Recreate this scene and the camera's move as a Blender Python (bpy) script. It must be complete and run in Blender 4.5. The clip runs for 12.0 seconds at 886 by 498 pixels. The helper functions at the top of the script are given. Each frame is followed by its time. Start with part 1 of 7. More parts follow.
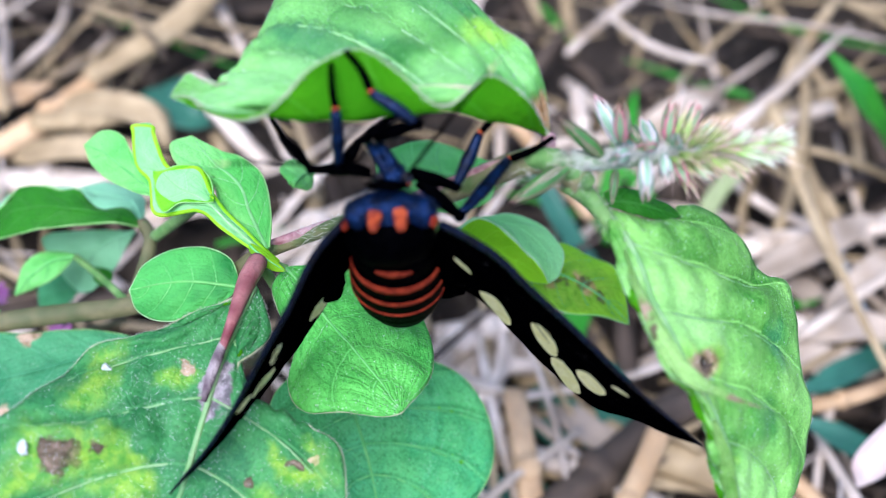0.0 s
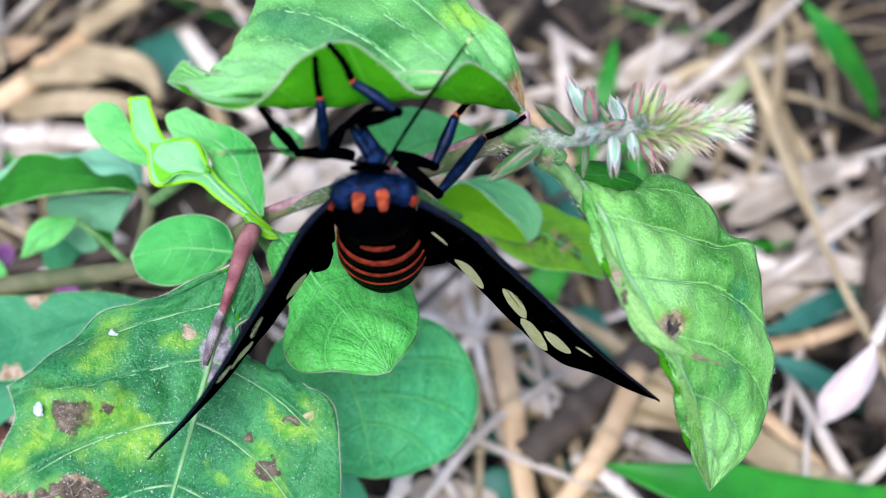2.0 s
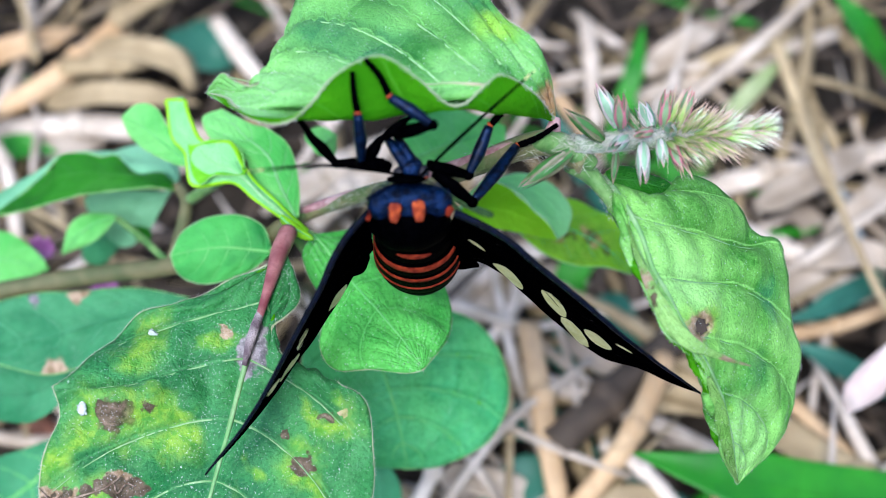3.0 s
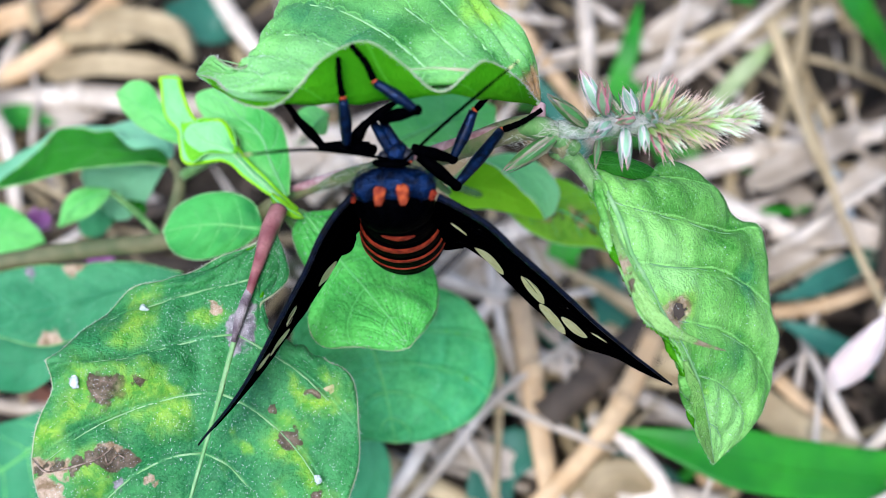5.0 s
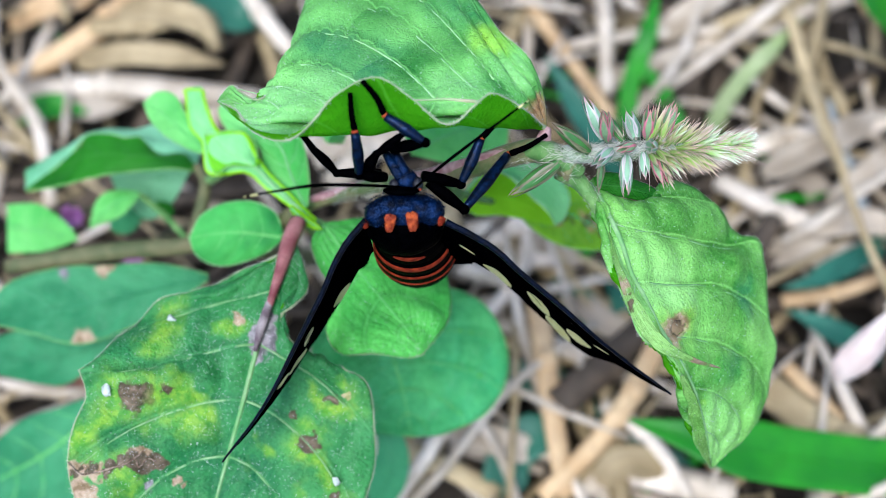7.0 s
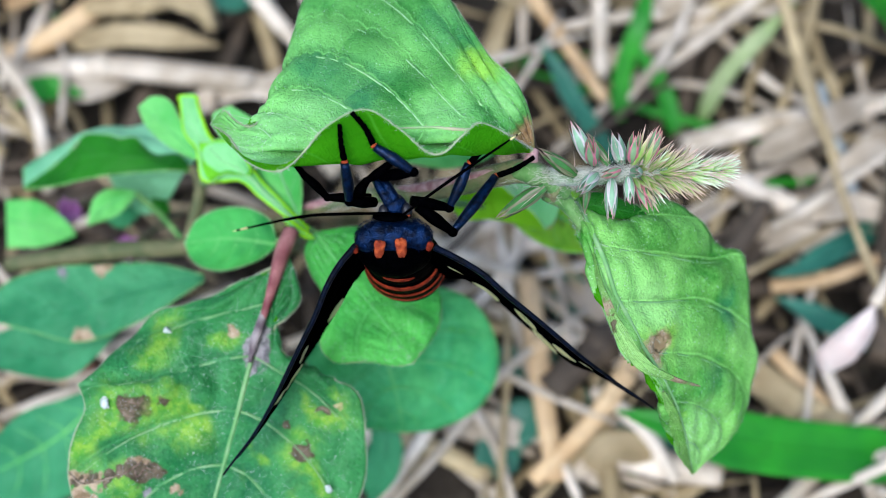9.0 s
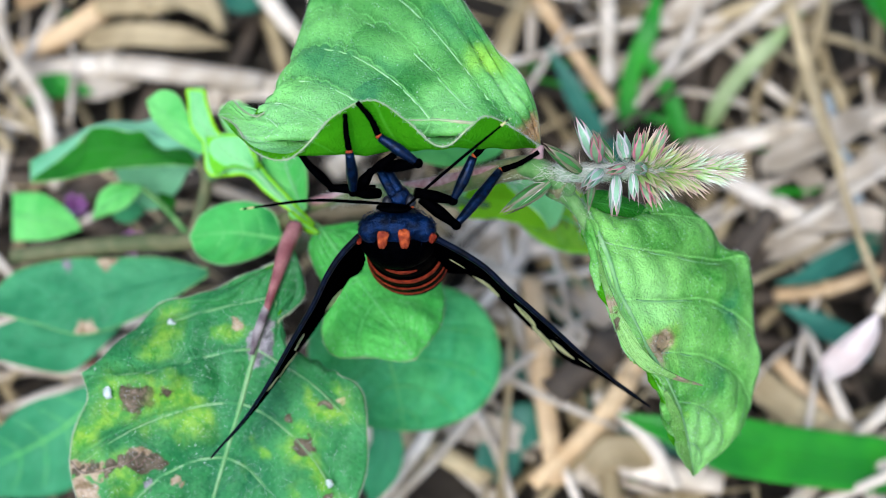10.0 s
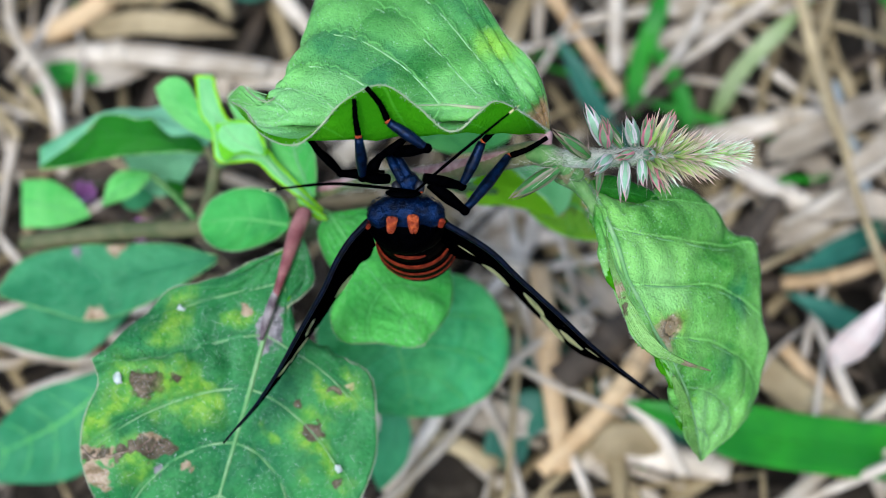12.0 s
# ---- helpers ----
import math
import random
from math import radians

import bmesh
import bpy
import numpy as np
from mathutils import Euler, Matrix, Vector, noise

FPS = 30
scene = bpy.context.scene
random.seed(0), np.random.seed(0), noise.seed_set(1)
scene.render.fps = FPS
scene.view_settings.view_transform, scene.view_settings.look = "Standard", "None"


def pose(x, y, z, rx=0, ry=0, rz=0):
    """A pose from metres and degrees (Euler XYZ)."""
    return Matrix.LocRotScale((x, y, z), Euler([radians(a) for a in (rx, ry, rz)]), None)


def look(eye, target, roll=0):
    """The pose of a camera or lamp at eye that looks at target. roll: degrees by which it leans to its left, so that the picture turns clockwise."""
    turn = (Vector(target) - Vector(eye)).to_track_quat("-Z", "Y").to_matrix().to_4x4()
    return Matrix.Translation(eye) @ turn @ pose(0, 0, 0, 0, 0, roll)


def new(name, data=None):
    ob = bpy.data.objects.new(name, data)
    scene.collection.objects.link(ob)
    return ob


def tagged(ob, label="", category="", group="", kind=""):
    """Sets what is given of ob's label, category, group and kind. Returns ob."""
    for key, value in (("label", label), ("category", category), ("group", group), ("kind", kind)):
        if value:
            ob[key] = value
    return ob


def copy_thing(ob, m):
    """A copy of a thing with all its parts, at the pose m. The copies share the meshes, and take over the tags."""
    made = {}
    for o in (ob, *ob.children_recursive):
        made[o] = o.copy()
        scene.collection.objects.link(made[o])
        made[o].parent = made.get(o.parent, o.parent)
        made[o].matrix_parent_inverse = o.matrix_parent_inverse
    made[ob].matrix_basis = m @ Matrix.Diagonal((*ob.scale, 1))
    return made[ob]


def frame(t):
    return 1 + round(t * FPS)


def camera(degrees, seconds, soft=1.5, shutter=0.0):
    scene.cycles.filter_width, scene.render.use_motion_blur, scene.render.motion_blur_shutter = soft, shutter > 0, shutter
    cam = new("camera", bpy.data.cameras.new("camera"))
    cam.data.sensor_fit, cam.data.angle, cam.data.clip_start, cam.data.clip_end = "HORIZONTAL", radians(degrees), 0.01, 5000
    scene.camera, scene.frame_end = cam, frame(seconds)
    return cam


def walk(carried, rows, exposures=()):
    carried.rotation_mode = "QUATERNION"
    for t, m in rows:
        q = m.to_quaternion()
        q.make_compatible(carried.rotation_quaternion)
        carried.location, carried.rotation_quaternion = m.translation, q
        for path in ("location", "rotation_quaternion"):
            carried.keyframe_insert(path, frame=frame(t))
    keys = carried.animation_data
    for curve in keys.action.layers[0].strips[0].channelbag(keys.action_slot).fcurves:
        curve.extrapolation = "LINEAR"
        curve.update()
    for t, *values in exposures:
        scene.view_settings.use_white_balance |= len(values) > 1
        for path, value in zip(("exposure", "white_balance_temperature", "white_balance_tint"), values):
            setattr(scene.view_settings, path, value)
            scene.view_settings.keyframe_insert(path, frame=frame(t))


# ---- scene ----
# ---- camera ----
cam = camera(40, 12.0, soft=0.7)
cam.data.dof.use_dof = True
cam.data.dof.focus_distance = 0.1200
cam.data.dof.aperture_fstop = 18.5
PATH = [
    (0, -0.00263, -0.00196, 0.16801, 37.590, -1.570, -0.402),
    (0.2, -0.00287, -0.00136, 0.16823, 37.351, -1.692, -0.397),
    (0.5, -0.00324, -0.00046, 0.16855, 36.847, -1.646, -0.810),
    (0.7, -0.00293, -0.00086, 0.16903, 36.591, -1.602, -1.037),
    (1, -0.00247, -0.00145, 0.16974, 35.738, -2.141, -0.883),
    (1.2, -0.00258, -0.00149, 0.17221, 35.570, -2.013, -0.851),
    (1.5, -0.00274, -0.00154, 0.17591, 34.564, -1.703, -1.205),
    (1.7, -0.00244, -0.00194, 0.17633, 34.195, -1.797, -0.952),
    (2, -0.00200, -0.00255, 0.17697, 33.814, -1.409, -1.280),
    (2.2, -0.00202, -0.00209, 0.17791, 33.753, -1.261, -0.973),
    (2.5, -0.00206, -0.00140, 0.17931, 33.088, -1.097, -0.942),
    (2.7, -0.00235, -0.00124, 0.18003, 32.835, -0.743, -1.161),
    (3, -0.00278, -0.00099, 0.18110, 32.235, -0.307, -0.803),
    (3.2, -0.00295, -0.00057, 0.18110, 31.999, 0.009, -0.474),
    (4.8, -0.00020, -0.00026, 0.18356, 30.569, -0.163, 0.103),
    (5, -0.00077, -0.00075, 0.18382, 30.575, -0.414, -0.095),
    (5.2, -0.00046, -0.00045, 0.18429, 30.539, -0.171, 0.339),
    (5.5, 0.00000, 0.00000, 0.18500, 30.000, 0.000, 0.000),
    (5.8, 0.00026, 0.00041, 0.18679, 29.830, 0.329, 0.137),
    (6, 0.00043, 0.00068, 0.18798, 29.481, 0.659, -0.031),
    (6.2, 0.00057, 0.00151, 0.18877, 28.775, 0.641, -0.030),
    (6.5, 0.00078, 0.00275, 0.18996, 28.113, 0.682, 0.121),
    (6.7, 0.00115, 0.00263, 0.19095, 28.174, 0.909, 0.508),
    (8.3, 0.00205, 0.00842, 0.19888, 25.153, 0.956, 0.878),
    (8.5, 0.00235, 0.00926, 0.19949, 25.087, 1.313, 0.701),
    (8.8, 0.00262, 0.00943, 0.19906, 25.016, 1.251, 0.615),
    (9, 0.00280, 0.00954, 0.19878, 24.814, 0.950, 0.760),
    (9.2, 0.00218, 0.00901, 0.19873, 25.198, 0.605, 0.976),
    (9.5, 0.00126, 0.00821, 0.19866, 25.613, 0.779, 1.462),
    (9.7, 0.00197, 0.00791, 0.19840, 25.677, 0.775, 1.699),
    (10, 0.00304, 0.00747, 0.19802, 25.574, 0.761, 1.797),
    (10.2, 0.00319, 0.00762, 0.19837, 25.848, 0.890, 1.695),
    (10.5, 0.00342, 0.00785, 0.19889, 25.733, 0.948, 1.802),
    (10.7, 0.00305, 0.00791, 0.19894, 25.588, 0.933, 1.961),
    (11, 0.00249, 0.00801, 0.19902, 25.490, 0.822, 1.848),
    (11.2, 0.00240, 0.00779, 0.19900, 25.625, 1.015, 1.825),
    (11.5, 0.00226, 0.00747, 0.19896, 25.141, 0.773, 1.916),
    (11.7, 0.00245, 0.00721, 0.19862, 25.176, 0.900, 2.021),
    (12, 0.00273, 0.00683, 0.19811, 25.139, 0.996, 1.921),
]
walk(cam, [(t, pose(*p)) for t, *p in PATH], exposures=[(0.0, 1.26, 5540, 21), (3.0, 1.08, 5600, 14), (5.5, 1.08, 5600, 13), (6.0, 1.0, 5600, 10), (6.5, 1.0, 5600, 9), (9.5, 0.83, 5650, 7), (10.5, 0.97, 5650, 8), (11.5, 0.93, 5650, 8), (12.0, 0.71, 5650, 6)])

# ---- light: soft open shade under a bright sky ----
world = bpy.data.worlds.new("world")
scene.world = world
world.use_nodes = True
wn, wl = world.node_tree.nodes, world.node_tree.links
sky = wn.new("ShaderNodeTexSky")
sky.sky_type = 'NISHITA'
sky.sun_disc = False
sky.sun_elevation = radians(64)
sky.sun_rotation = radians(202)
sky.air_density = 1.0
sky.dust_density = 2.0
wn["Background"].inputs["Strength"].default_value = 0.13
wl.new(sky.outputs[0], wn["Background"].inputs["Color"])
sun = new("sun", bpy.data.lights.new("sun", 'SUN'))
sun.data.energy = 2.2
sun.data.angle = radians(38)
sun.data.color = (1.0, 0.96, 0.9)
sun.matrix_world = look((-0.18, -0.44, 1.0), (0, 0, 0))

# ---- the subject's frame: millimetres, seen along the slope of the view ----
MM = 0.001
PLANT = pose(0, 0, 0.185, 30, 0, 0)
PIVOT = {}


def thing(name, base, label, category, group="", kind=""):
    """An Empty at its base (mm in the subject's frame) that parents its parts."""
    ob = new(name)
    ob.empty_display_size = 0.004
    ob.matrix_world = PLANT @ Matrix.Translation(Vector(base) * MM)
    PIVOT[ob] = Vector(base)
    return tagged(ob, label, category, group, kind)


def make_mesh(name, shape, pivot, material, smooth=True, under=None):
    verts, faces = shape[0], shape[1]
    me = bpy.data.meshes.new(name)
    a = (np.asarray(verts, float) - np.array(pivot)) * MM
    me.from_pydata(a.tolist(), [], faces)
    if len(shape) > 2:
        uv = me.uv_layers.new(name="UVMap")
        idx = np.empty(len(me.loops), dtype=np.int32)
        me.loops.foreach_get("vertex_index", idx)
        uv.data.foreach_set("uv", np.asarray(shape[2], float)[idx].ravel())
    me.polygons.foreach_set("use_smooth", [smooth] * len(me.polygons))
    me.materials.append(material)
    if under:
        me.materials.append(under)
        me.polygons.foreach_set("material_index", shape[3])
    me.update()
    return me


def part(name, shape, material, parent, label="", pivot=None, smooth=True, kind="", under=None):
    """One mesh under a thing or a part; verts in mm of the subject's frame."""
    p0 = PIVOT[parent]
    p = Vector(pivot) if pivot is not None else p0
    ob = new(name, make_mesh(name, shape, p, material, smooth, under))
    ob.parent = parent
    ob.location = (p - p0) * MM
    PIVOT[ob] = p
    return tagged(ob, label, kind=kind)


def join(*shapes):
    verts, faces = [], []
    for s in shapes:
        k = len(verts)
        verts += [tuple(p) for p in s[0]]
        faces += [tuple(i + k for i in f) for f in s[1]]
    return verts, faces


def spline(points, n):
    """n points evenly spaced on a smooth curve through the given ones."""
    p = np.asarray(points, float)
    if len(p) == 2:
        return p[0] + (p[1] - p[0]) * np.linspace(0, 1, n)[:, None]
    q = np.vstack([2 * p[0] - p[1], p, 2 * p[-1] - p[-2]])
    out = []
    for i in range(1, len(q) - 2):
        t = np.linspace(0, 1, 24, endpoint=False)[:, None]
        a, b, c, d = q[i - 1:i + 3]
        out.append(0.5 * (2 * b + (c - a) * t + (2 * a - 5 * b + 4 * c - d) * t ** 2 + (3 * b - a - 3 * c + d) * t ** 3))
    out = np.vstack(out + [q[-2:-1]])
    s = np.r_[0, np.cumsum(np.linalg.norm(np.diff(out, axis=0), axis=1))]
    w = np.linspace(0, s[-1], n)
    return np.stack([np.interp(w, s, out[:, k]) for k in range(out.shape[1])], 1)


def tube(points, radii, seg=8, n=None, flat=1.0):
    """A round or flattened rod along a smooth curve, closed at both ends."""
    n = n or max(4, 4 * (len(points) - 1) + 1)
    c = spline(points, n)
    r = np.interp(np.linspace(0, 1, n), np.linspace(0, 1, len(radii)), radii)
    tang = np.gradient(c, axis=0)
    tang /= np.linalg.norm(tang, axis=1)[:, None] + 1e-12
    side = np.cross(tang[0], (0.3, 0.5, 0.8))
    side /= np.linalg.norm(side)
    verts, faces = [], []
    for i in range(n):
        side = side - tang[i] * np.dot(side, tang[i])
        side /= np.linalg.norm(side) + 1e-12
        up = np.cross(tang[i], side)
        for k in range(seg):
            a = 2 * math.pi * k / seg
            verts.append(c[i] + r[i] * (math.cos(a) * side + flat * math.sin(a) * up))
    for i in range(n - 1):
        for k in range(seg):
            a, b = i * seg + k, i * seg + (k + 1) % seg
            faces.append((a, b, b + seg, a + seg))
    faces.append(tuple(range(seg - 1, -1, -1)))
    faces.append(tuple(range((n - 1) * seg, n * seg)))
    return verts, faces


def axes(along, up):
    """A turn whose y goes along and whose z lies nearest to up."""
    y = Vector(along).normalized()
    x = y.cross(Vector(up)).normalized()
    return Matrix((x, y, x.cross(y))).transposed()


def ball(centre, radii, turn=None, seg=20, rings=12, shape=None):
    """An ellipsoid; shape(unit point) may pull its surface about."""
    turn = turn or Matrix.Identity(3)
    verts, faces = [], []
    for i in range(rings + 1):
        th = math.pi * i / rings
        for k in range(seg):
            ph = 2 * math.pi * k / seg
            u = Vector((math.sin(th) * math.cos(ph), math.cos(th), math.sin(th) * math.sin(ph)))
            s = shape(u) if shape else 1.0
            verts.append(Vector(centre) + turn @ Vector((u.x * radii[0] * s, u.y * radii[1] * s, u.z * radii[2] * s)))
    for i in range(rings):
        for k in range(seg):
            a, b = i * seg + k, i * seg + (k + 1) % seg
            faces.append((a, a + seg, b + seg, b))
    return verts, faces


class Sheet:
    """A thin blade lofted across rails (margin, midrib, margin), each a smooth curve from base to tip."""

    def __init__(self, rails, nu=44, nv=29, thick=0.22, quilt=0.0, veins=7, wave=0.0, waves=5, rough=0.12, seed=0, slant=0.17, rib=0.5, fold=1.0, rungs=5):
        nr = len(rails)
        curves = [spline(r, nu) for r in rails]
        grid = np.zeros((nu, nv, 3))
        for i in range(nu):
            grid[i] = spline([c[i] for c in curves], nv) if nr > 2 else spline([curves[0][i], curves[1][i]], nv)
        # keep every rail on a known column
        self.nu, self.nv = nu, nv
        self.mid = 0.5
        if nr > 2:
            cols = [round(k * (nv - 1) / (nr - 1)) for k in range(nr)]
            for i in range(nu):
                pts = np.array([c[i] for c in curves])
                q = np.vstack([2 * pts[0] - pts[1], pts, 2 * pts[-1] - pts[-2]])
                for k in range(nr - 1):
                    a, b, c, d = q[k:k + 4]
                    t = np.linspace(0, 1, cols[k + 1] - cols[k] + 1)[:, None]
                    grid[i, cols[k]:cols[k + 1] + 1] = 0.5 * (2 * b + (c - a) * t + (2 * a - 5 * b + 4 * c - d) * t ** 2 + (3 * b - a - 3 * c + d) * t ** 3)
        self.grid = grid
        self._normals()
        rng = np.random.RandomState(seed)
        off = rng.rand(3) * 50
        uu, vv = np.meshgrid(np.linspace(0, 1, nu), np.linspace(-1, 1, nv), indexing="ij")
        w = (vv + 1) / 2
        vv = np.where(w < rib, (w - rib) / max(rib, 1e-6), (w - rib) / max(1 - rib, 1e-6))
        phase = veins * (uu - slant * np.abs(vv) ** 1.4)
        bulge = quilt * (np.abs(np.sin(math.pi * phase)) ** 0.6 - 0.5) * np.clip(1.5 * np.abs(vv), 0, 1) * np.clip(4 * (1 - np.abs(vv)), 0, 1)
        # smaller cushions between the rungs of each field
        cross = rungs * np.abs(vv) + 0.37 * np.floor(phase) + 0.6 * (phase - np.floor(phase))
        bulge = bulge + 0.38 * quilt * (np.abs(np.sin(math.pi * cross)) ** 0.7 - 0.5) * np.abs(np.sin(math.pi * phase)) ** 0.5 * np.clip(4 * (1 - np.abs(vv)), 0, 1)
        bulge = bulge * np.where(vv > 0, fold, 1.0)
        edge = wave * np.sin(2 * math.pi * waves * uu + vv * 1.7 + seed) * np.abs(vv) ** 3
        fine = np.array([[noise.noise(Vector(grid[i, j] * 0.45 + off)) for j in range(nv)] for i in range(nu)]) * rough * 2.2
        ends = np.clip(8 * uu, 0, 1) * np.clip(5 * (1 - uu), 0, 1)
        self.grid = grid + self.norm * ((bulge + edge + fine) * ends)[..., None]
        self._normals()
        self.thick = thick

    def _normals(self):
        du = np.gradient(self.grid, axis=0)
        dv = np.gradient(self.grid, axis=1)
        n = np.cross(dv, du)
        n /= np.linalg.norm(n, axis=2)[..., None] + 1e-12
        if n[..., 2].mean() < 0:
            n = -n
        self.norm = n

    def at(self, u, v, lift=0.0):
        """The point at u (0 base, 1 tip) and v (0 to 1 across), lifted off the surface."""
        x, y = min(max(u, 0), 1) * (self.nu - 1), min(max(v, 0), 1) * (self.nv - 1)
        i, j = min(int(x), self.nu - 2), min(int(y), self.nv - 2)
        a, b = x - i, y - j
        w = ((1 - a) * (1 - b), a * (1 - b), (1 - a) * b, a * b)
        g, n = self.grid, self.norm
        p = w[0] * g[i, j] + w[1] * g[i + 1, j] + w[2] * g[i, j + 1] + w[3] * g[i + 1, j + 1]
        return p + lift * n[i, j]

    def mesh(self, holes=(), under_from=2.0):
        nu, nv, t = self.nu, self.nv, self.thick
        g = self.grid.copy()
        for centre, radius in holes:
            d = (g - np.array(centre))[..., :2]
            r = np.linalg.norm(d, axis=2) + 1e-9
            turn = np.arctan2(d[..., 1], d[..., 0])
            want = radius * (1 + 0.10 * np.sin(3 * turn + 1) + 0.05 * np.sin(7 * turn))
            near = (r > radius * 0.72) & (r < radius * 1.3)
            g[..., :2] = np.where(near[..., None], np.array(centre)[:2] + d / r[..., None] * want[..., None], g[..., :2])
        top = g + self.norm * t / 2
        low = g - self.norm * t / 2
        verts = [tuple(p) for p in top.reshape(-1, 3)] + [tuple(p) for p in low.reshape(-1, 3)]
        uvs = [(i / (nu - 1), j / (nv - 1)) for i in range(nu) for j in range(nv)] * 2
        k = nu * nv
        keep = np.ones((nu - 1, nv - 1), bool)
        for centre, radius in holes:
            mid = (self.grid[:-1, :-1] + self.grid[1:, 1:]) / 2
            keep &= np.linalg.norm((mid - np.array(centre))[..., :2], axis=2) > radius * 0.98
        faces, side = [], []
        for i in range(nu - 1):
            for j in range(nv - 1):
                if not keep[i, j]:
                    continue
                a, b, c, d = i * nv + j, i * nv + j + 1, (i + 1) * nv + j + 1, (i + 1) * nv + j
                faces.append((a, b, c, d))
                faces.append((d + k, c + k, b + k, a + k))
                side += [1, 1] if j / (nv - 1) > under_from else [0, 1]
                for (p, q), (x, y) in (((a, b), (i - 1, j)), ((b, c), (i, j + 1)), ((c, d), (i + 1, j)), ((d, a), (i, j - 1))):
                    if not (0 <= x < nu - 1 and 0 <= y < nv - 1 and keep[x, y]):
                        faces.append((q, p, p + k, q + k))
                        side.append(0)
        return verts, faces, uvs, side

    def rim(self):
        n = self.nu
        return [self.grid[i, 0] for i in range(n)] + [self.grid[i, -1] for i in range(n - 2, -1, -1)]


# ---- materials ----
class Nodes:
    """A short way to write node trees."""

    def __init__(self, name):
        self.m = bpy.data.materials.new(name)
        self.m.use_nodes = True
        self.t = self.m.node_tree
        self.bsdf = self.t.nodes["Principled BSDF"]
        self.out = self.t.nodes["Material Output"]
        self.coord = self.t.nodes.new("ShaderNodeTexCoord")

    def put(self, socket, value):
        if isinstance(value, bpy.types.NodeSocket):
            self.t.links.new(value, socket)
        else:
            socket.default_value = value

    def noise(self, scale, detail=4, rough=0.6, vec=None, distort=0.0):
        n = self.t.nodes.new("ShaderNodeTexNoise")
        self.put(n.inputs["Vector"], vec or self.coord.outputs["Object"])
        for k, v in (("Scale", scale), ("Detail", detail), ("Roughness", rough), ("Distortion", distort)):
            n.inputs[k].default_value = v
        return n.outputs[0]

    def cells(self, scale, vec=None):
        n = self.t.nodes.new("ShaderNodeTexVoronoi")
        self.put(n.inputs["Vector"], vec or self.coord.outputs["Object"])
        n.inputs["Scale"].default_value = scale
        return n.outputs["Distance"]

    def edges(self, scale, vec=None):
        """How far a point lies from the border of its cell."""
        n = self.t.nodes.new("ShaderNodeTexVoronoi")
        n.feature = 'DISTANCE_TO_EDGE'
        self.put(n.inputs["Vector"], vec or self.coord.outputs["Object"])
        n.inputs["Scale"].default_value = scale
        return n.outputs["Distance"]

    def own_tone(self, a, b):
        """A chance value for each pair of whole numbers."""
        put = self.t.nodes.new("ShaderNodeCombineXYZ")
        self.put(put.inputs[0], a)
        self.put(put.inputs[1], b)
        n = self.t.nodes.new("ShaderNodeTexWhiteNoise")
        n.noise_dimensions = '2D'
        self.t.links.new(put.outputs[0], n.inputs["Vector"])
        return n.outputs["Value"]

    def tint_noise(self, scale, detail):
        n = self.t.nodes.new("ShaderNodeTexNoise")
        self.put(n.inputs["Vector"], self.coord.outputs["Object"])
        n.inputs["Scale"].default_value, n.inputs["Detail"].default_value = scale, detail
        return n.outputs[1]

    def fade(self, value, a, b, x=0.0, y=1.0):
        n = self.t.nodes.new("ShaderNodeMapRange")
        n.interpolation_type = 'SMOOTHSTEP'
        self.put(n.inputs[0], value)
        for k, v in zip((1, 2, 3, 4), (a, b, x, y)):
            n.inputs[k].default_value = v
        return n.outputs[0]

    def mix(self, f, a, b):
        n = self.t.nodes.new("ShaderNodeMix")
        n.data_type = 'RGBA'
        self.put(n.inputs[0], f)
        for s, v in ((n.inputs[6], a), (n.inputs[7], b)):
            self.put(s, v if isinstance(v, bpy.types.NodeSocket) else (*v, 1))
        return n.outputs[2]

    def math(self, op, a, b=0.0):
        n = self.t.nodes.new("ShaderNodeMath")
        n.operation = op
        self.put(n.inputs[0], a)
        self.put(n.inputs[1], b)
        return n.outputs[0]

    def vec(self, op, a, b):
        n = self.t.nodes.new("ShaderNodeVectorMath")
        n.operation = op
        self.put(n.inputs[0], a)
        self.put(n.inputs[1], b)
        return n.outputs["Value"] if op == "DISTANCE" else n.outputs[0]

    def bump(self, height, strength, distance):
        n = self.t.nodes.new("ShaderNodeBump")
        n.inputs["Strength"].default_value = strength
        n.inputs["Distance"].default_value = distance
        self.put(n.inputs["Height"], height)
        self.put(self.bsdf.inputs["Normal"], n.outputs[0])
        return n.outputs[0]

    def done(self, colour, rough=0.5, spec=0.5, metal=0.0, sheen=0.0):
        self.put(self.bsdf.inputs["Base Color"], colour if isinstance(colour, bpy.types.NodeSocket) else (*colour, 1))
        self.put(self.bsdf.inputs["Roughness"], rough)
        self.put(self.bsdf.inputs["Specular IOR Level"], spec)
        self.put(self.bsdf.inputs["Metallic"], metal)
        self.put(self.bsdf.inputs["Sheen Weight"], sheen)
        return self.m

    def through_light(self, colour, amount, normal=None):
        """Lets light pass a thin blade."""
        tr = self.t.nodes.new("ShaderNodeBsdfTranslucent")
        self.put(tr.inputs[0], colour)
        if normal:
            self.put(tr.inputs["Normal"], normal)
        mx = self.t.nodes.new("ShaderNodeMixShader")
        mx.inputs[0].default_value = amount
        self.t.links.new(self.bsdf.outputs[0], mx.inputs[1])
        self.t.links.new(tr.outputs[0], mx.inputs[2])
        self.t.links.new(mx.outputs[0], self.out.inputs[0])


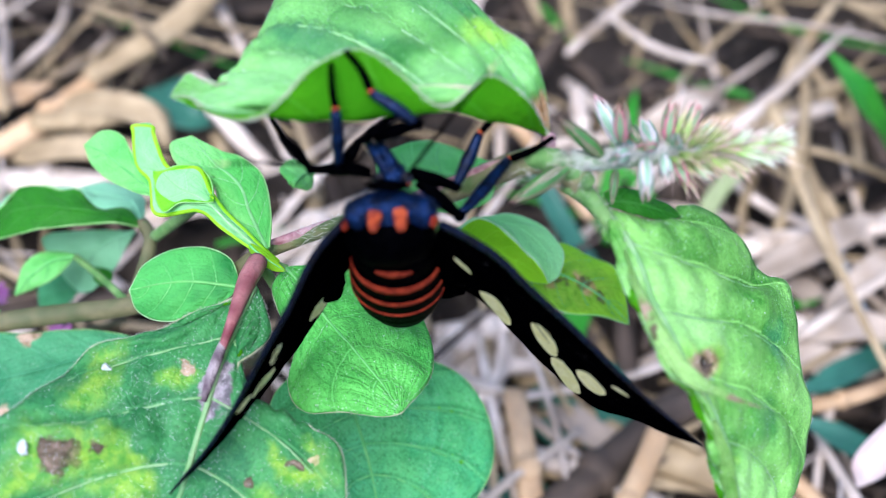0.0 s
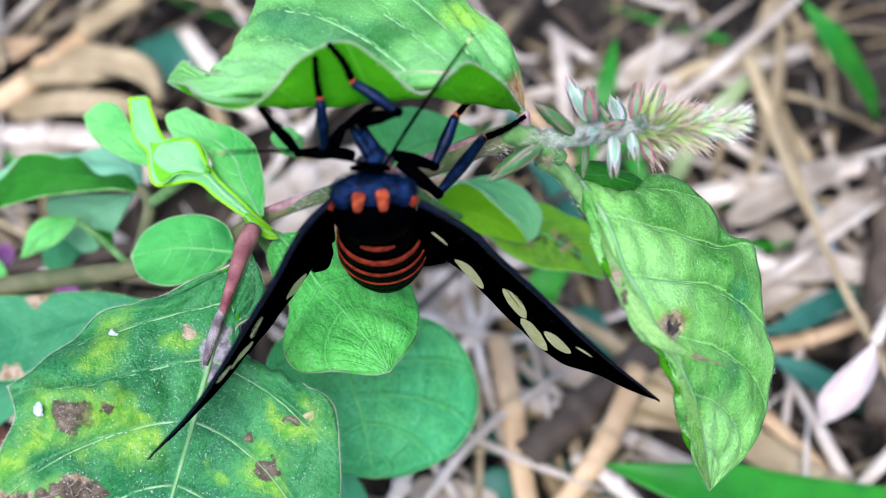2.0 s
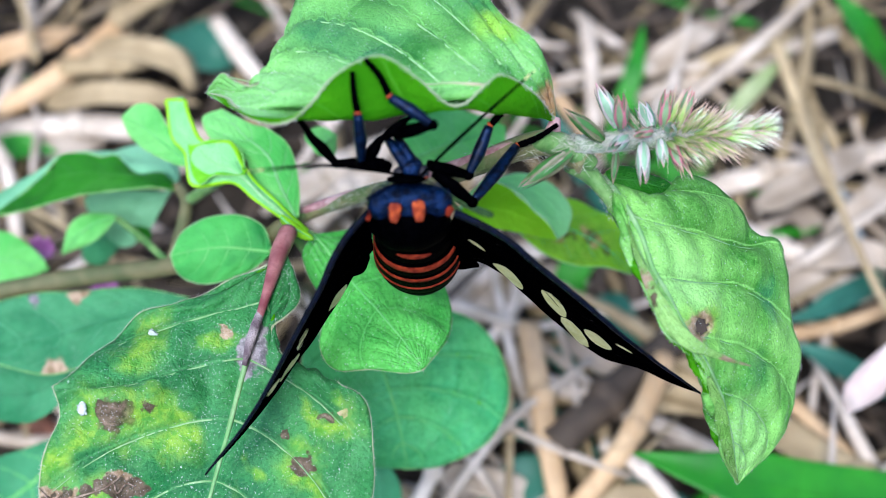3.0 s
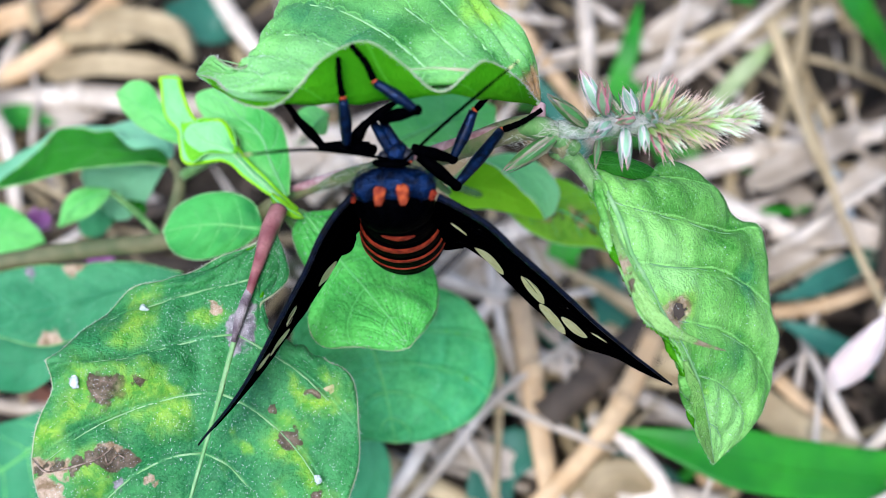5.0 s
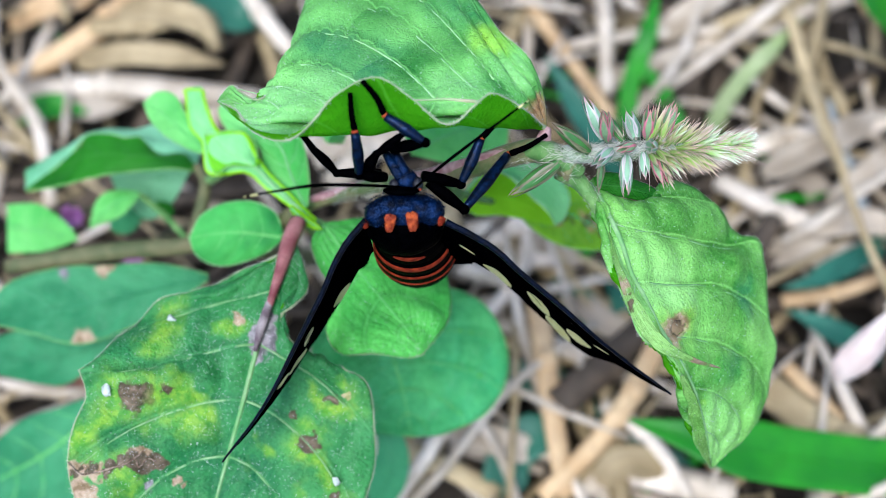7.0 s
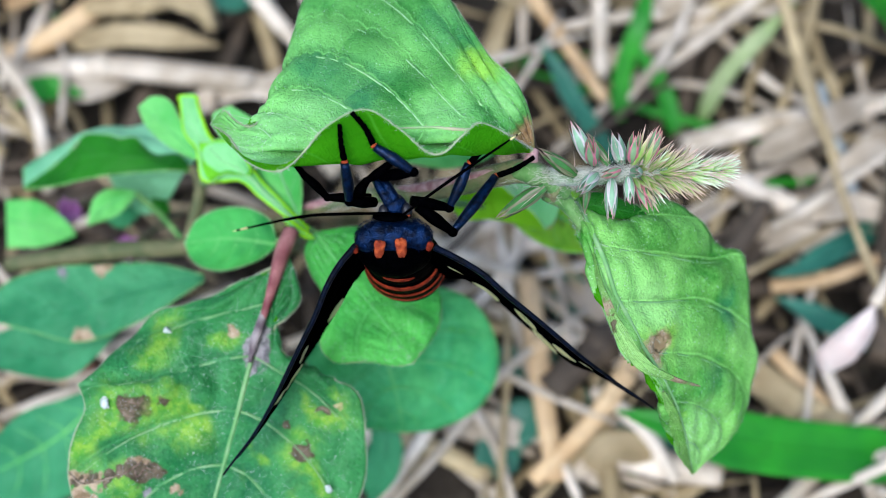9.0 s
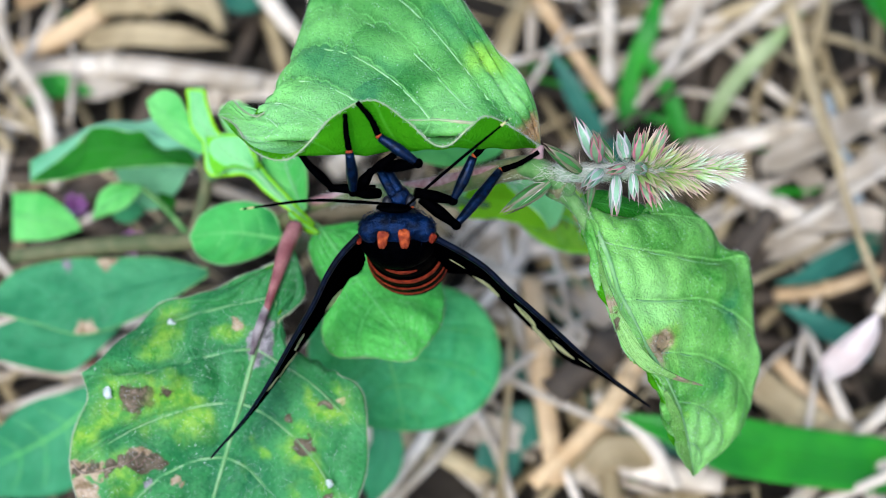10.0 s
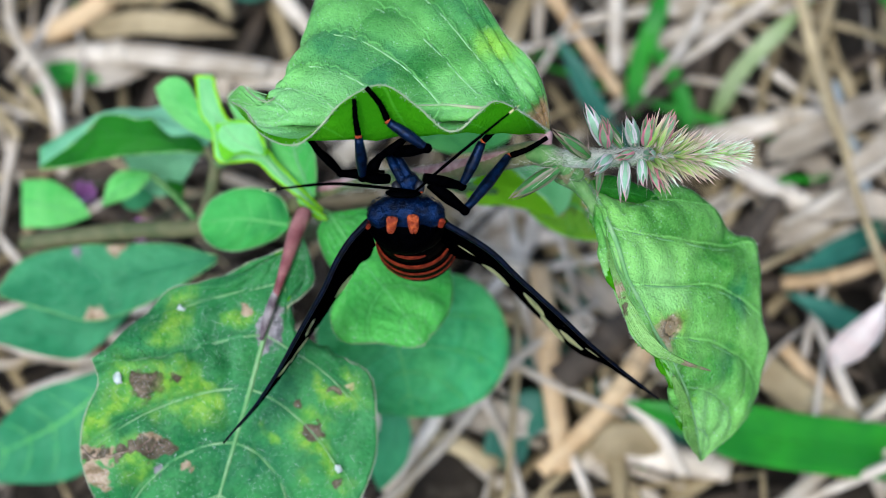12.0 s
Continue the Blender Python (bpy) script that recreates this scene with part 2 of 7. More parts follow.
def leaf_material(name, dark, light, dust=0.5, thin=0.35, spots=(), rough=0.5, glow=1.6, relief=0.5, down=0.02, veins=6, rib=0.5, slant=0.17, mottle=1.0, cool=0.0, blotch=0.12, gloss=0.2, rungs=5):
    """A downy green blade: mottled green, net of veins with raised cushions and painted crease shade, pale dust, brown
    decay with yellow halos.
    """
    n = Nodes(name)
    obj = n.coord.outputs["Object"]
    big = n.noise(160, 3, 0.55)
    fine = n.noise(900, 4, 0.65)
    warp = n.vec("ADD", obj, n.vec("MULTIPLY", n.vec("SUBTRACT", n.tint_noise(420, 4), (0.5, 0.5, 0.5)), (0.0024, 0.0024, 0.0024)))
    wide = n.vec("ADD", warp, n.vec("MULTIPLY", n.vec("SUBTRACT", n.tint_noise(170, 3), (0.5, 0.5, 0.5)), (0.009, 0.009, 0.009)))
    col = n.mix(n.fade(n.noise(75, 3, 0.55, None, 0.6), 0.5 - blotch, 0.5 + blotch), dark, light)
    col = n.mix(n.math("MULTIPLY", n.fade(big, 0.40, 0.60), 0.45), col, light)
    if cool:
        col = n.mix(n.math("MULTIPLY", n.fade(n.noise(90, 2, 0.5, n.vec("ADD", obj, (0.3, 0.1, 0.2))), 0.42, 0.6), cool), col, (light[0] * 0.6, light[1] * 0.85, light[2] * 1.5))
    # side veins from the blade's own run: paler on the vein, deeper green between
    sep = n.t.nodes.new("ShaderNodeSeparateXYZ")
    n.put(sep.inputs[0], n.coord.outputs["UV"])
    across = n.math("SUBTRACT", sep.outputs[1], rib)
    across = n.math("MAXIMUM", n.math("DIVIDE", across, 1 - rib), n.math("DIVIDE", across, -rib))
    run = n.math("MULTIPLY", n.math("SUBTRACT", sep.outputs[0], n.math("MULTIPLY", n.math("POWER", across, 1.4), slant)), veins)
    run = n.math("ADD", run, n.math("MULTIPLY", n.math("SUBTRACT", big, 0.5), 0.16))
    lateral = n.math("ABSOLUTE", n.math("SINE", n.math("MULTIPLY", run, math.pi)))
    # rungs of smaller veins between them, with a raised cushion in each field
    step = n.math("ADD", n.math("MULTIPLY", n.math("FLOOR", run), 0.37), n.math("MULTIPLY", n.math("FRACT", run), 0.6))
    step = n.math("ADD", step, n.math("MULTIPLY", n.math("SUBTRACT", n.noise(260, 3, 0.6), 0.5), 0.45))
    rung = n.math("ABSOLUTE", n.math("SINE", n.math("MULTIPLY", n.math("ADD", n.math("MULTIPLY", across, rungs), step), math.pi)))
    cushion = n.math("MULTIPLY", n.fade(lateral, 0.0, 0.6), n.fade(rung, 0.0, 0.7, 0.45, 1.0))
    # every field between veins has a tone of its own
    crossed = n.math("FLOOR", n.math("ADD", n.math("MULTIPLY", across, rungs), step))
    halves = n.math("MULTIPLY", n.math("GREATER_THAN", sep.outputs[1], rib), 17.0)
    field = n.own_tone(n.math("ADD", n.math("FLOOR", run), halves), crossed)
    blur = n.vec("ADD", warp, n.vec("MULTIPLY", n.vec("SUBTRACT", n.tint_noise(170, 3), (0.5, 0.5, 0.5)), (0.005, 0.005, 0.005)))
    col = n.mix(n.math("MULTIPLY", n.fade(field, 0.45, 1.0), 0.38 * mottle), col, [c * 0.75 for c in dark])
    col = n.mix(n.math("MULTIPLY", n.fade(field, 0.35, 0.0), 0.30 * mottle), col, light)
    # broad patches of deeper, bluer or paler green, leaf tone with fold shading painted in
    toned = {"deep": [c * 0.75 for c in dark], "teal": (dark[0] * 0.7, dark[1] * 0.75, dark[1] * 0.30), "pale": (min(1, light[0] * 1.15 + 0.02), min(1, light[1] * 1.08), min(1, light[2] * 1.35 + 0.02)), "lime": (light[1] * 0.62, light[1] * 1.12, light[2] * 0.35)}
    for (x, y, z), core, halo, kind in spots:
        if kind in toned:
            d = n.vec("DISTANCE", blur, (x * MM, y * MM, z * MM))
            col = n.mix(n.math("MULTIPLY", n.fade(d, core * 1.35 * MM, core * 0.4 * MM, 0, 0.85), n.math("ADD", n.math("MULTIPLY", field, 0.7), 0.4)), col, toned[kind])
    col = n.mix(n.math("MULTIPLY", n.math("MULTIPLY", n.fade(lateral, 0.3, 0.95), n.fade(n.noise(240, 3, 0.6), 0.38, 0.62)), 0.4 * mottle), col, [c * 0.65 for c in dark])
    # cushion tops lightened and creases darkened: shading of the relief painted in
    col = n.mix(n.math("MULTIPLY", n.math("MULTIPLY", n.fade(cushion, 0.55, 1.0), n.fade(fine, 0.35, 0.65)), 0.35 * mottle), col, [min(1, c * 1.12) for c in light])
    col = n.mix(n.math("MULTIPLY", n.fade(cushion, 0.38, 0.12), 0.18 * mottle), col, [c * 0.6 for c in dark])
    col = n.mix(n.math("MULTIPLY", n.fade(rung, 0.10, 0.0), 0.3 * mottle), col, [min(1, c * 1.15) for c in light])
    # deep green hugging each side vein, the shade of its crease put into colour
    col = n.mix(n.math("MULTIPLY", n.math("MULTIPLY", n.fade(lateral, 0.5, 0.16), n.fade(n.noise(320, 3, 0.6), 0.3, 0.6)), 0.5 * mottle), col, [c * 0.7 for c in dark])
    col = n.mix(n.math("MULTIPLY", n.fade(n.math("MINIMUM", lateral, n.math("MULTIPLY", across, 4.0)), 0.12, 0.02), 0.5), col, [min(1, c * 1.2 + 0.03) for c in light])
    small = n.edges(1500, warp)
    col = n.mix(n.math("MULTIPLY", n.fade(small, 0.10, 0.0), 0.14 * mottle), col, [min(1, c * 1.25) for c in light])
    # fine dark grain that stands in for shade in small pits
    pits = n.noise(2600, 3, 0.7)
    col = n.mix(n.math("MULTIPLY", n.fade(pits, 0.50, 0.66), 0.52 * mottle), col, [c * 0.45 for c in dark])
    col = n.mix(n.math("MULTIPLY", n.fade(n.noise(3800, 2, 0.6), 0.55, 0.7), 0.3 * mottle), col, [min(1, c * 1.5 + 0.02) for c in light])
    frayed = n.vec("ADD", warp, n.vec("MULTIPLY", n.vec("SUBTRACT", n.tint_noise(900, 4), (0.5, 0.5, 0.5)), (0.0022, 0.0022, 0.0022)))
    patchy = n.fade(lateral, 0.05, 0.5, 0.45, 1.0)
    for (x, y, z), core, halo, kind in spots:
        if kind in toned:
            continue
        d = n.vec("DISTANCE", frayed, (x * MM, y * MM, z * MM))
        if halo:
            dw = n.vec("DISTANCE", wide, (x * MM, y * MM, z * MM))
            tint = n.mix(n.fade(fine, 0.35, 0.65), (0.11, 0.34, 0.018), (0.30, 0.50, 0.035))
            col = n.mix(n.math("MULTIPLY", n.fade(dw, halo * 1.6 * MM, halo * 0.25 * MM, 0, 0.85), n.math("MULTIPLY", patchy, n.fade(field, 0.0, 0.9, 0.55, 1.0))), col, tint)
        if kind == "brown":
            tone = n.mix(n.fade(fine, 0.35, 0.65), (0.075, 0.05, 0.03), (0.25, 0.18, 0.12))
            ring = n.math("ABSOLUTE", n.math("SINE", n.math("MULTIPLY", d, 2400)))
            tone = n.mix(n.math("MULTIPLY", n.fade(ring, 0.5, 0.9), 0.45), tone, (0.05, 0.03, 0.018))
            tone = n.mix(n.fade(d, core * 0.6 * MM, core * 0.95 * MM, 0, 0.65), tone, (0.055, 0.03, 0.018))
            col = n.mix(n.fade(d, core * 1.1 * MM, core * 0.8 * MM), col, tone)
        elif kind == "grey":
            tone = n.mix(n.fade(fine, 0.35, 0.65), (0.10, 0.085, 0.10), (0.34, 0.30, 0.31))
            col = n.mix(n.fade(d, core * 1.15 * MM, core * 0.7 * MM), col, tone)
        elif kind == "red":
            tone = n.mix(n.fade(fine, 0.3, 0.7), (0.40, 0.14, 0.06), (0.60, 0.32, 0.19))
            col = n.mix(n.fade(d, core * 1.3 * MM, core * 0.4 * MM, 0, 0.85), col, tone)
        elif kind == "tan":
            tone = n.mix(n.fade(fine, 0.35, 0.65), (0.22, 0.14, 0.07), (0.50, 0.36, 0.24))
            col = n.mix(n.fade(d, core * 1.15 * MM, core * 0.7 * MM), col, tone)
    if dust:
        speck = n.math("MULTIPLY", n.fade(n.cells(3300), 0.30, 0.12), n.fade(n.noise(420, 4, 0.7), 0.45, 0.66))
        grit = n.math("MULTIPLY", n.fade(n.cells(1700), 0.18, 0.08), n.fade(n.noise(260, 4, 0.7), 0.47, 0.62))
        speck = n.math("MAXIMUM", speck, grit)
        col = n.mix(n.math("MULTIPLY", speck, dust), col, (0.66, 0.72, 0.62))
    h = n.math("ADD", n.math("MULTIPLY", cushion, 0.5 * mottle), n.math("MULTIPLY", n.fade(small, 0.0, 0.4), 0.14))
    h = n.math("ADD", h, n.math("ADD", n.math("MULTIPLY", n.noise(1500, 3, 0.6), 0.18), n.math("MULTIPLY", n.noise(3200, 3, 0.7), relief * 0.45)))
    nrm = n.bump(h, 1.0, 0.00034)
    n.done(col, rough, gloss, 0, down)
    n.through_light(n.mix(1.0, col, n.mix(0.5, col, [min(1, glow * c) for c in (light[0] * 1.5, light[1] * 1.25, light[2] * 0.5)])), thin, nrm)
    return n.m


def plain(name, dark, light, scale, rough=0.6, spec=0.4, fine=4, thin=0.0, sheen=0.0, metal=0.0, bump=0.3, depth=0.0003, own=0.0, stretch=None):
    """Two tones in a noise of real size, with grain and relief; own: how much each object differs."""
    n = Nodes(name)
    v = n.coord.outputs["Object"]
    if stretch:
        v = n.vec("MULTIPLY", v, stretch)
    a = n.noise(scale, 4, 0.6, v)
    b = n.noise(scale * fine, 3, 0.6, v)
    col = n.mix(n.fade(a, 0.32, 0.68), dark, light)
    col = n.mix(n.math("MULTIPLY", n.fade(b, 0.4, 0.7), 0.4), col, [c * 0.62 for c in dark])
    if own:
        info = n.t.nodes.new("ShaderNodeObjectInfo")
        col = n.mix(n.math("MULTIPLY", info.outputs["Random"], own), col, [c * 0.45 for c in dark])
    nrm = n.bump(n.math("ADD", a, b), bump, depth)
    n.done(col, rough, spec, metal, sheen)
    if thin:
        n.through_light(col, thin, nrm)
    return n.m


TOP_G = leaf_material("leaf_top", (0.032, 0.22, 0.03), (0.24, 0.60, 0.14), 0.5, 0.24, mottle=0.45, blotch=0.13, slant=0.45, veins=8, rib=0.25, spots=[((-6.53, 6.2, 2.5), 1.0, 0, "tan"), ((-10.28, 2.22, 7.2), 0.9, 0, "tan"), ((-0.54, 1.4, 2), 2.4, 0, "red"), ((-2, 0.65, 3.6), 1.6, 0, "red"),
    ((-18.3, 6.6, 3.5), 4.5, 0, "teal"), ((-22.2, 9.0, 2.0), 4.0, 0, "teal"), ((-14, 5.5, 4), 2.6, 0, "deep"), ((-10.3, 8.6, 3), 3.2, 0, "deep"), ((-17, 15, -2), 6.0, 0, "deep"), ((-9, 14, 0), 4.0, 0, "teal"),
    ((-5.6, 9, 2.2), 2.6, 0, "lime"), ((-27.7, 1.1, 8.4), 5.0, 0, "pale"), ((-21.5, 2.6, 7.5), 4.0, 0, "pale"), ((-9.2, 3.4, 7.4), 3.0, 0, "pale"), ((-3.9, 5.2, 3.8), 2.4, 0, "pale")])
# deep patches here hold the shade of the upper part that folds away
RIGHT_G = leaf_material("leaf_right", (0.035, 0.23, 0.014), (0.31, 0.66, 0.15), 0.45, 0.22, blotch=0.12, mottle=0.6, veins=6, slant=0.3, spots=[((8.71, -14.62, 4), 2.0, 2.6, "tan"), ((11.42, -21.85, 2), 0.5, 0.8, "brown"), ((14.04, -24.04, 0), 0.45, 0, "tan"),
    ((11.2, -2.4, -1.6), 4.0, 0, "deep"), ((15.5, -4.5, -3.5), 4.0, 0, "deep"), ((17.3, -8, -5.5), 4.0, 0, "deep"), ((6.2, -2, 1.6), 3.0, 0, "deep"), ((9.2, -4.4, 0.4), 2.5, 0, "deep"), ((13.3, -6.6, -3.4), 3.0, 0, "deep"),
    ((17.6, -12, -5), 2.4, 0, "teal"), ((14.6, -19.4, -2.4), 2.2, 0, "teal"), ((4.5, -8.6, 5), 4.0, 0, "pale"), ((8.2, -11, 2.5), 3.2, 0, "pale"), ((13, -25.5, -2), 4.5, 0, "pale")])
# where the big leaf is spotted: place in mm, core and yellow halo
BROWN_DECAY = [((-15.56, -16.64, 9.39), 1.95, 3), ((-16.48, -15.81, 9.7), 0.9, 0), ((-12.31, -15.85, 8.82), 0.8, 1.8), ((5.23, -17.25, 5.62), 0.65, 1.6), ((2.53, -21.98, 5.89), 1.1, 2.3), ((0.34, -19.17, 6.02), 0.4, 0), ((-21.61, -24.45, 9.88), 0.81, 0), ((-19.98, -24.04, 9.68), 0.68, 0), ((-17.82, -24.25, 9.76), 0.81, 0), ((-16.59, -23.87, 9.71), 0.81, 0), ((-15.56, -23.58, 9.38), 0.94, 0), ((-14.82, -24.16, 8.99), 1.08, 0), ((-13.79, -23.82, 8.34), 1.28, 0), ((5.08, -27.75, 6.95), 0.75, 1.6)]
TAN_DECAY = [((-22.04, -23.77, 9.92), 1.08, 0), ((-20.79, -24.36, 9.8), 1.01, 0), ((-19.35, -24.45, 9.9), 0.88, 0), ((-14.69, -22.72, 8.81), 1.01, 0), ((-15.67, -23.19, 9.37), 0.68, 0), ((-21.16, -26.38, 10.39), 1.5, 0), ((-19.68, -26.73, 10.29), 1.2, 0), ((-11.26, -25.94, 7.97), 0.65, 0), ((6.81, -16.94, 5.73), 0.35, 0), ((-4.96, -8.67, 4.95), 0.6, 1.3)]
GREY_DECAY = [((-14.43, -26.16, 8.3), 0.6, 0), ((-2.13, -8.66, 5.1), 1.1, 0), ((-2.48, -10.22, 5.43), 1.5, 0), ((-2.62, -11.83, 5.66), 1.4, 0), ((-3.29, -12.98, 5.84), 0.7, 0)]
YELLOWING = [((-13.1, -9.62, 5.64), 0, 2.4), ((-14.94, -10.33, 6.39), 0, 1.6), ((-21.29, -22.16, 9.45), 0, 3), ((-19.9, -20.84, 9.58), 0, 2), ((-17.6, -18.47, 9.17), 0, 1.5), ((-16.95, -26.34, 9.45), 0, 2.3), ((-10.65, -18.7, 7.39), 0, 2.4), ((-9.79, -16.87, 7.4), 0, 1.6), ((-10.56, -14.82, 7.8), 0, 1.4), ((-2.47, -23.44, 6.56), 0, 1), ((6.72, -18.89, 5.95), 0, 1.4), ((3.37, -26.11, 7.07), 0, 1.6), ((-17.37, -14.44, 9.94), 0, 1), ((3.56, -23.95, 6.25), 0, 1.4), ((4.65, -15.62, 5.63), 0, 1.3)]
DEEP_PATCHES = [((-8.77, -12.9, 6.83), 3, 0), ((-7.57, -9.51, 5.63), 2.2, 0), ((-15.54, -8.71, 4.1), 2.2, 0), ((-17.9, -21.48, 9.1), 1.8, 0), ((-15.41, -20.66, 8.88), 2.2, 0), ((6.12, -14.44, 5.82), 2, 0), ((8.0, -17.03, 5.99), 1.5, 0), ((-8.05, -20.87, 7.49), 1.8, 0)]
TEAL_PATCHES = [((-1.37, -17.59, 6.18), 2.8, 0), ((-2.77, -26.22, 6.48), 3.2, 0), ((-7.87, -25.84, 6.99), 2.5, 0), ((-1.89, -21.0, 6.6), 2, 0)]
PALE_PATCHES = [((-20.29, -13.71, 10.47), 1.8, 0), ((-12.36, -13.89, 8.6), 1.5, 0), ((-0.11, -26.14, 6.92), 1.5, 0), ((8.46, -21.09, 6.0), 1.5, 0)]
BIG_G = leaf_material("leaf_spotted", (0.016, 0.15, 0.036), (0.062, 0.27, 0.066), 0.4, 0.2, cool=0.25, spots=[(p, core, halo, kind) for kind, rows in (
    ("deep", DEEP_PATCHES), ("teal", TEAL_PATCHES), ("pale", PALE_PATCHES), ("", YELLOWING), ("tan", TAN_DECAY), ("grey", GREY_DECAY), ("brown", BROWN_DECAY)) for p, core, halo in rows])
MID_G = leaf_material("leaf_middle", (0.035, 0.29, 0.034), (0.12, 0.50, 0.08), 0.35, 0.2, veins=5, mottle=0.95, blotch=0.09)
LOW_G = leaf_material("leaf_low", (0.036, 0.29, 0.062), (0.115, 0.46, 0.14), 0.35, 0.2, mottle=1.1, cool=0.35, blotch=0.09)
# underside green: its shaded side and passing light are put into the colour
UNDER_G = leaf_material("leaf_under", (0.06, 0.28, 0.002), (0.11, 0.40, 0.005), 0.0, 0.6, rough=0.7, relief=0.1, mottle=0.3, gloss=0.03, down=0.0)
# the glow of light through the blade is put into this bright lime
LIME_G = leaf_material("leaf_lime", (0.30, 0.74, 0.01), (0.44, 0.88, 0.03), 0.0, 0.6, mottle=0.2, gloss=0.06)
EDGE_G = leaf_material("leaf_rolled", (0.12, 0.36, 0.04), (0.33, 0.58, 0.16), 0.5, 0.2, mottle=0.7, spots=[((2.46, -10.12, 7.4), 1.2, 0, "tan"), ((3.11, -11.69, 8), 0.9, 0, "brown"), ((9.72, -17.21, 8.5), 1.0, 0, "tan"), ((11.66, -17.98, 8), 0.9, 0, "tan")])
FLAP_G = leaf_material("leaf_flap", (0.09, 0.40, 0.01), (0.26, 0.72, 0.03), 0.0, 0.4, mottle=0.3, gloss=0.06, blotch=0.06)
MINT_G = leaf_material("leaf_mint", (0.17, 0.56, 0.15), (0.32, 0.74, 0.28), 0.1, 0.3, mottle=0.3)
YOUNG_G = leaf_material("leaf_young", (0.07, 0.40, 0.06), (0.22, 0.62, 0.16), 0.1, 0.22, mottle=0.2)
# darkened green: shade on undersides and sheltered leaves is put into the colour
SHADE_G = leaf_material("leaf_shaded", (0.012, 0.13, 0.002), (0.03, 0.21, 0.006), 0.0, 0.3, mottle=0.4)
TEAL_G = leaf_material("leaf_far", (0.02, 0.17, 0.06), (0.07, 0.30, 0.125), 0.15, 0.2, mottle=0.45)
TEAL_WORN = leaf_material("leaf_far_worn", (0.02, 0.17, 0.06), (0.075, 0.30, 0.12), 0.3, 0.2, mottle=0.5, spots=[((-14.01, 1.01, -2.6), 1.3, 0, "tan"), ((-19.68, 0.44, -2.6), 1.1, 0, "grey"), ((-16.33, -8.29, -1), 1.7, 0, "tan")])
PALE_G = leaf_material("leaf_pale", (0.14, 0.44, 0.20), (0.28, 0.62, 0.34), 0.0, 0.2, mottle=0.15)
ROUND_G = leaf_material("leaf_round", (0.015, 0.17, 0.03), (0.085, 0.42, 0.08), 0.0, 0.2, mottle=0.3, veins=5, blotch=0.08)
AGED_G = leaf_material("leaf_aged", (0.12, 0.42, 0.01), (0.34, 0.66, 0.02), 0.0, 0.45, mottle=0.4, spots=[((8.6, -3, 0.5), 0, 3.2, ""), ((11.2, -3.2, 0.2), 0, 2.6, ""), ((3.6, -1.4, 0.2), 0.9, 0, "red"), ((5.0, -1.7, 0.2), 1.0, 0, "red"), ((6.5, -2.0, 0.2), 0.9, 0, "red"), ((7.6, -2.2, 0.2), 0.6, 0, "brown"), ((4.4, -1.3, 0.2), 0.5, 0, "brown"),
    ((9.7, -1.7, 0), 0.8, 0, "red"), ((10.2, -2.5, 0), 0.9, 0, "brown"), ((11.0, -3.4, 0), 0.8, 0, "red"), ((11.8, -4.3, 0), 0.7, 0, "brown")])
VEIN = plain("vein", (0.17, 0.47, 0.14), (0.28, 0.58, 0.22), 500, 0.55, 0.3, thin=0.2)
VEIN_PALE = plain("vein_pale", (0.18, 0.40, 0.13), (0.34, 0.53, 0.25), 500, 0.6, 0.2, thin=0.2)
VEIN_TOP = plain("vein_top", (0.28, 0.56, 0.20), (0.44, 0.68, 0.34), 500, 0.6, 0.2, thin=0.15)
RIB_PINK = plain("rib_pink", (0.26, 0.44, 0.18), (0.48, 0.38, 0.28), 260, 0.6, 0.2, bump=0.6)
VEIN_DIM = plain("vein_dim", (0.12, 0.46, 0.10), (0.22, 0.58, 0.16), 500, 0.55, 0.3, thin=0.2)
MARGIN = plain("margin", (0.30, 0.40, 0.18), (0.50, 0.54, 0.32), 700, 0.7, 0.2, thin=0.3)
MARGIN_G = plain("margin_green", (0.24, 0.56, 0.14), (0.38, 0.66, 0.24), 700, 0.7, 0.2, thin=0.3)
HAIR = plain("hair", (0.46, 0.46, 0.38), (0.70, 0.68, 0.60), 600, 0.6, 0.3, thin=0.3)
STEM = plain("stem", (0.08, 0.13, 0.035), (0.24, 0.20, 0.10), 380, 0.6, 0.3, sheen=0.05, bump=0.6, depth=0.0004)
STEM_PINK = plain("stem_pink", (0.24, 0.09, 0.10), (0.52, 0.33, 0.32), 900, 0.6, 0.3, sheen=0.1, bump=0.5)
PETIOLE = plain("petiole_red", (0.16, 0.04, 0.045), (0.36, 0.15, 0.14), 420, 0.5, 0.3, bump=0.4)
STEM_GREEN = plain("stem_green", (0.06, 0.17, 0.035), (0.17, 0.31, 0.09), 420, 0.6, 0.3, sheen=0.05, bump=0.5)
STEM_DULL = plain("stem_dull", (0.07, 0.085, 0.03), (0.16, 0.14, 0.065), 300, 0.6, 0.3)
WOOL_GREY = plain("wool_grey", (0.10, 0.07, 0.08), (0.36, 0.31, 0.30), 500, 0.8, 0.2, bump=0.8, depth=0.0005)
WOOL = plain("wool", (0.10, 0.20, 0.06), (0.46, 0.50, 0.42), 700, 0.8, 0.2, sheen=0.1, bump=0.8, depth=0.0005)


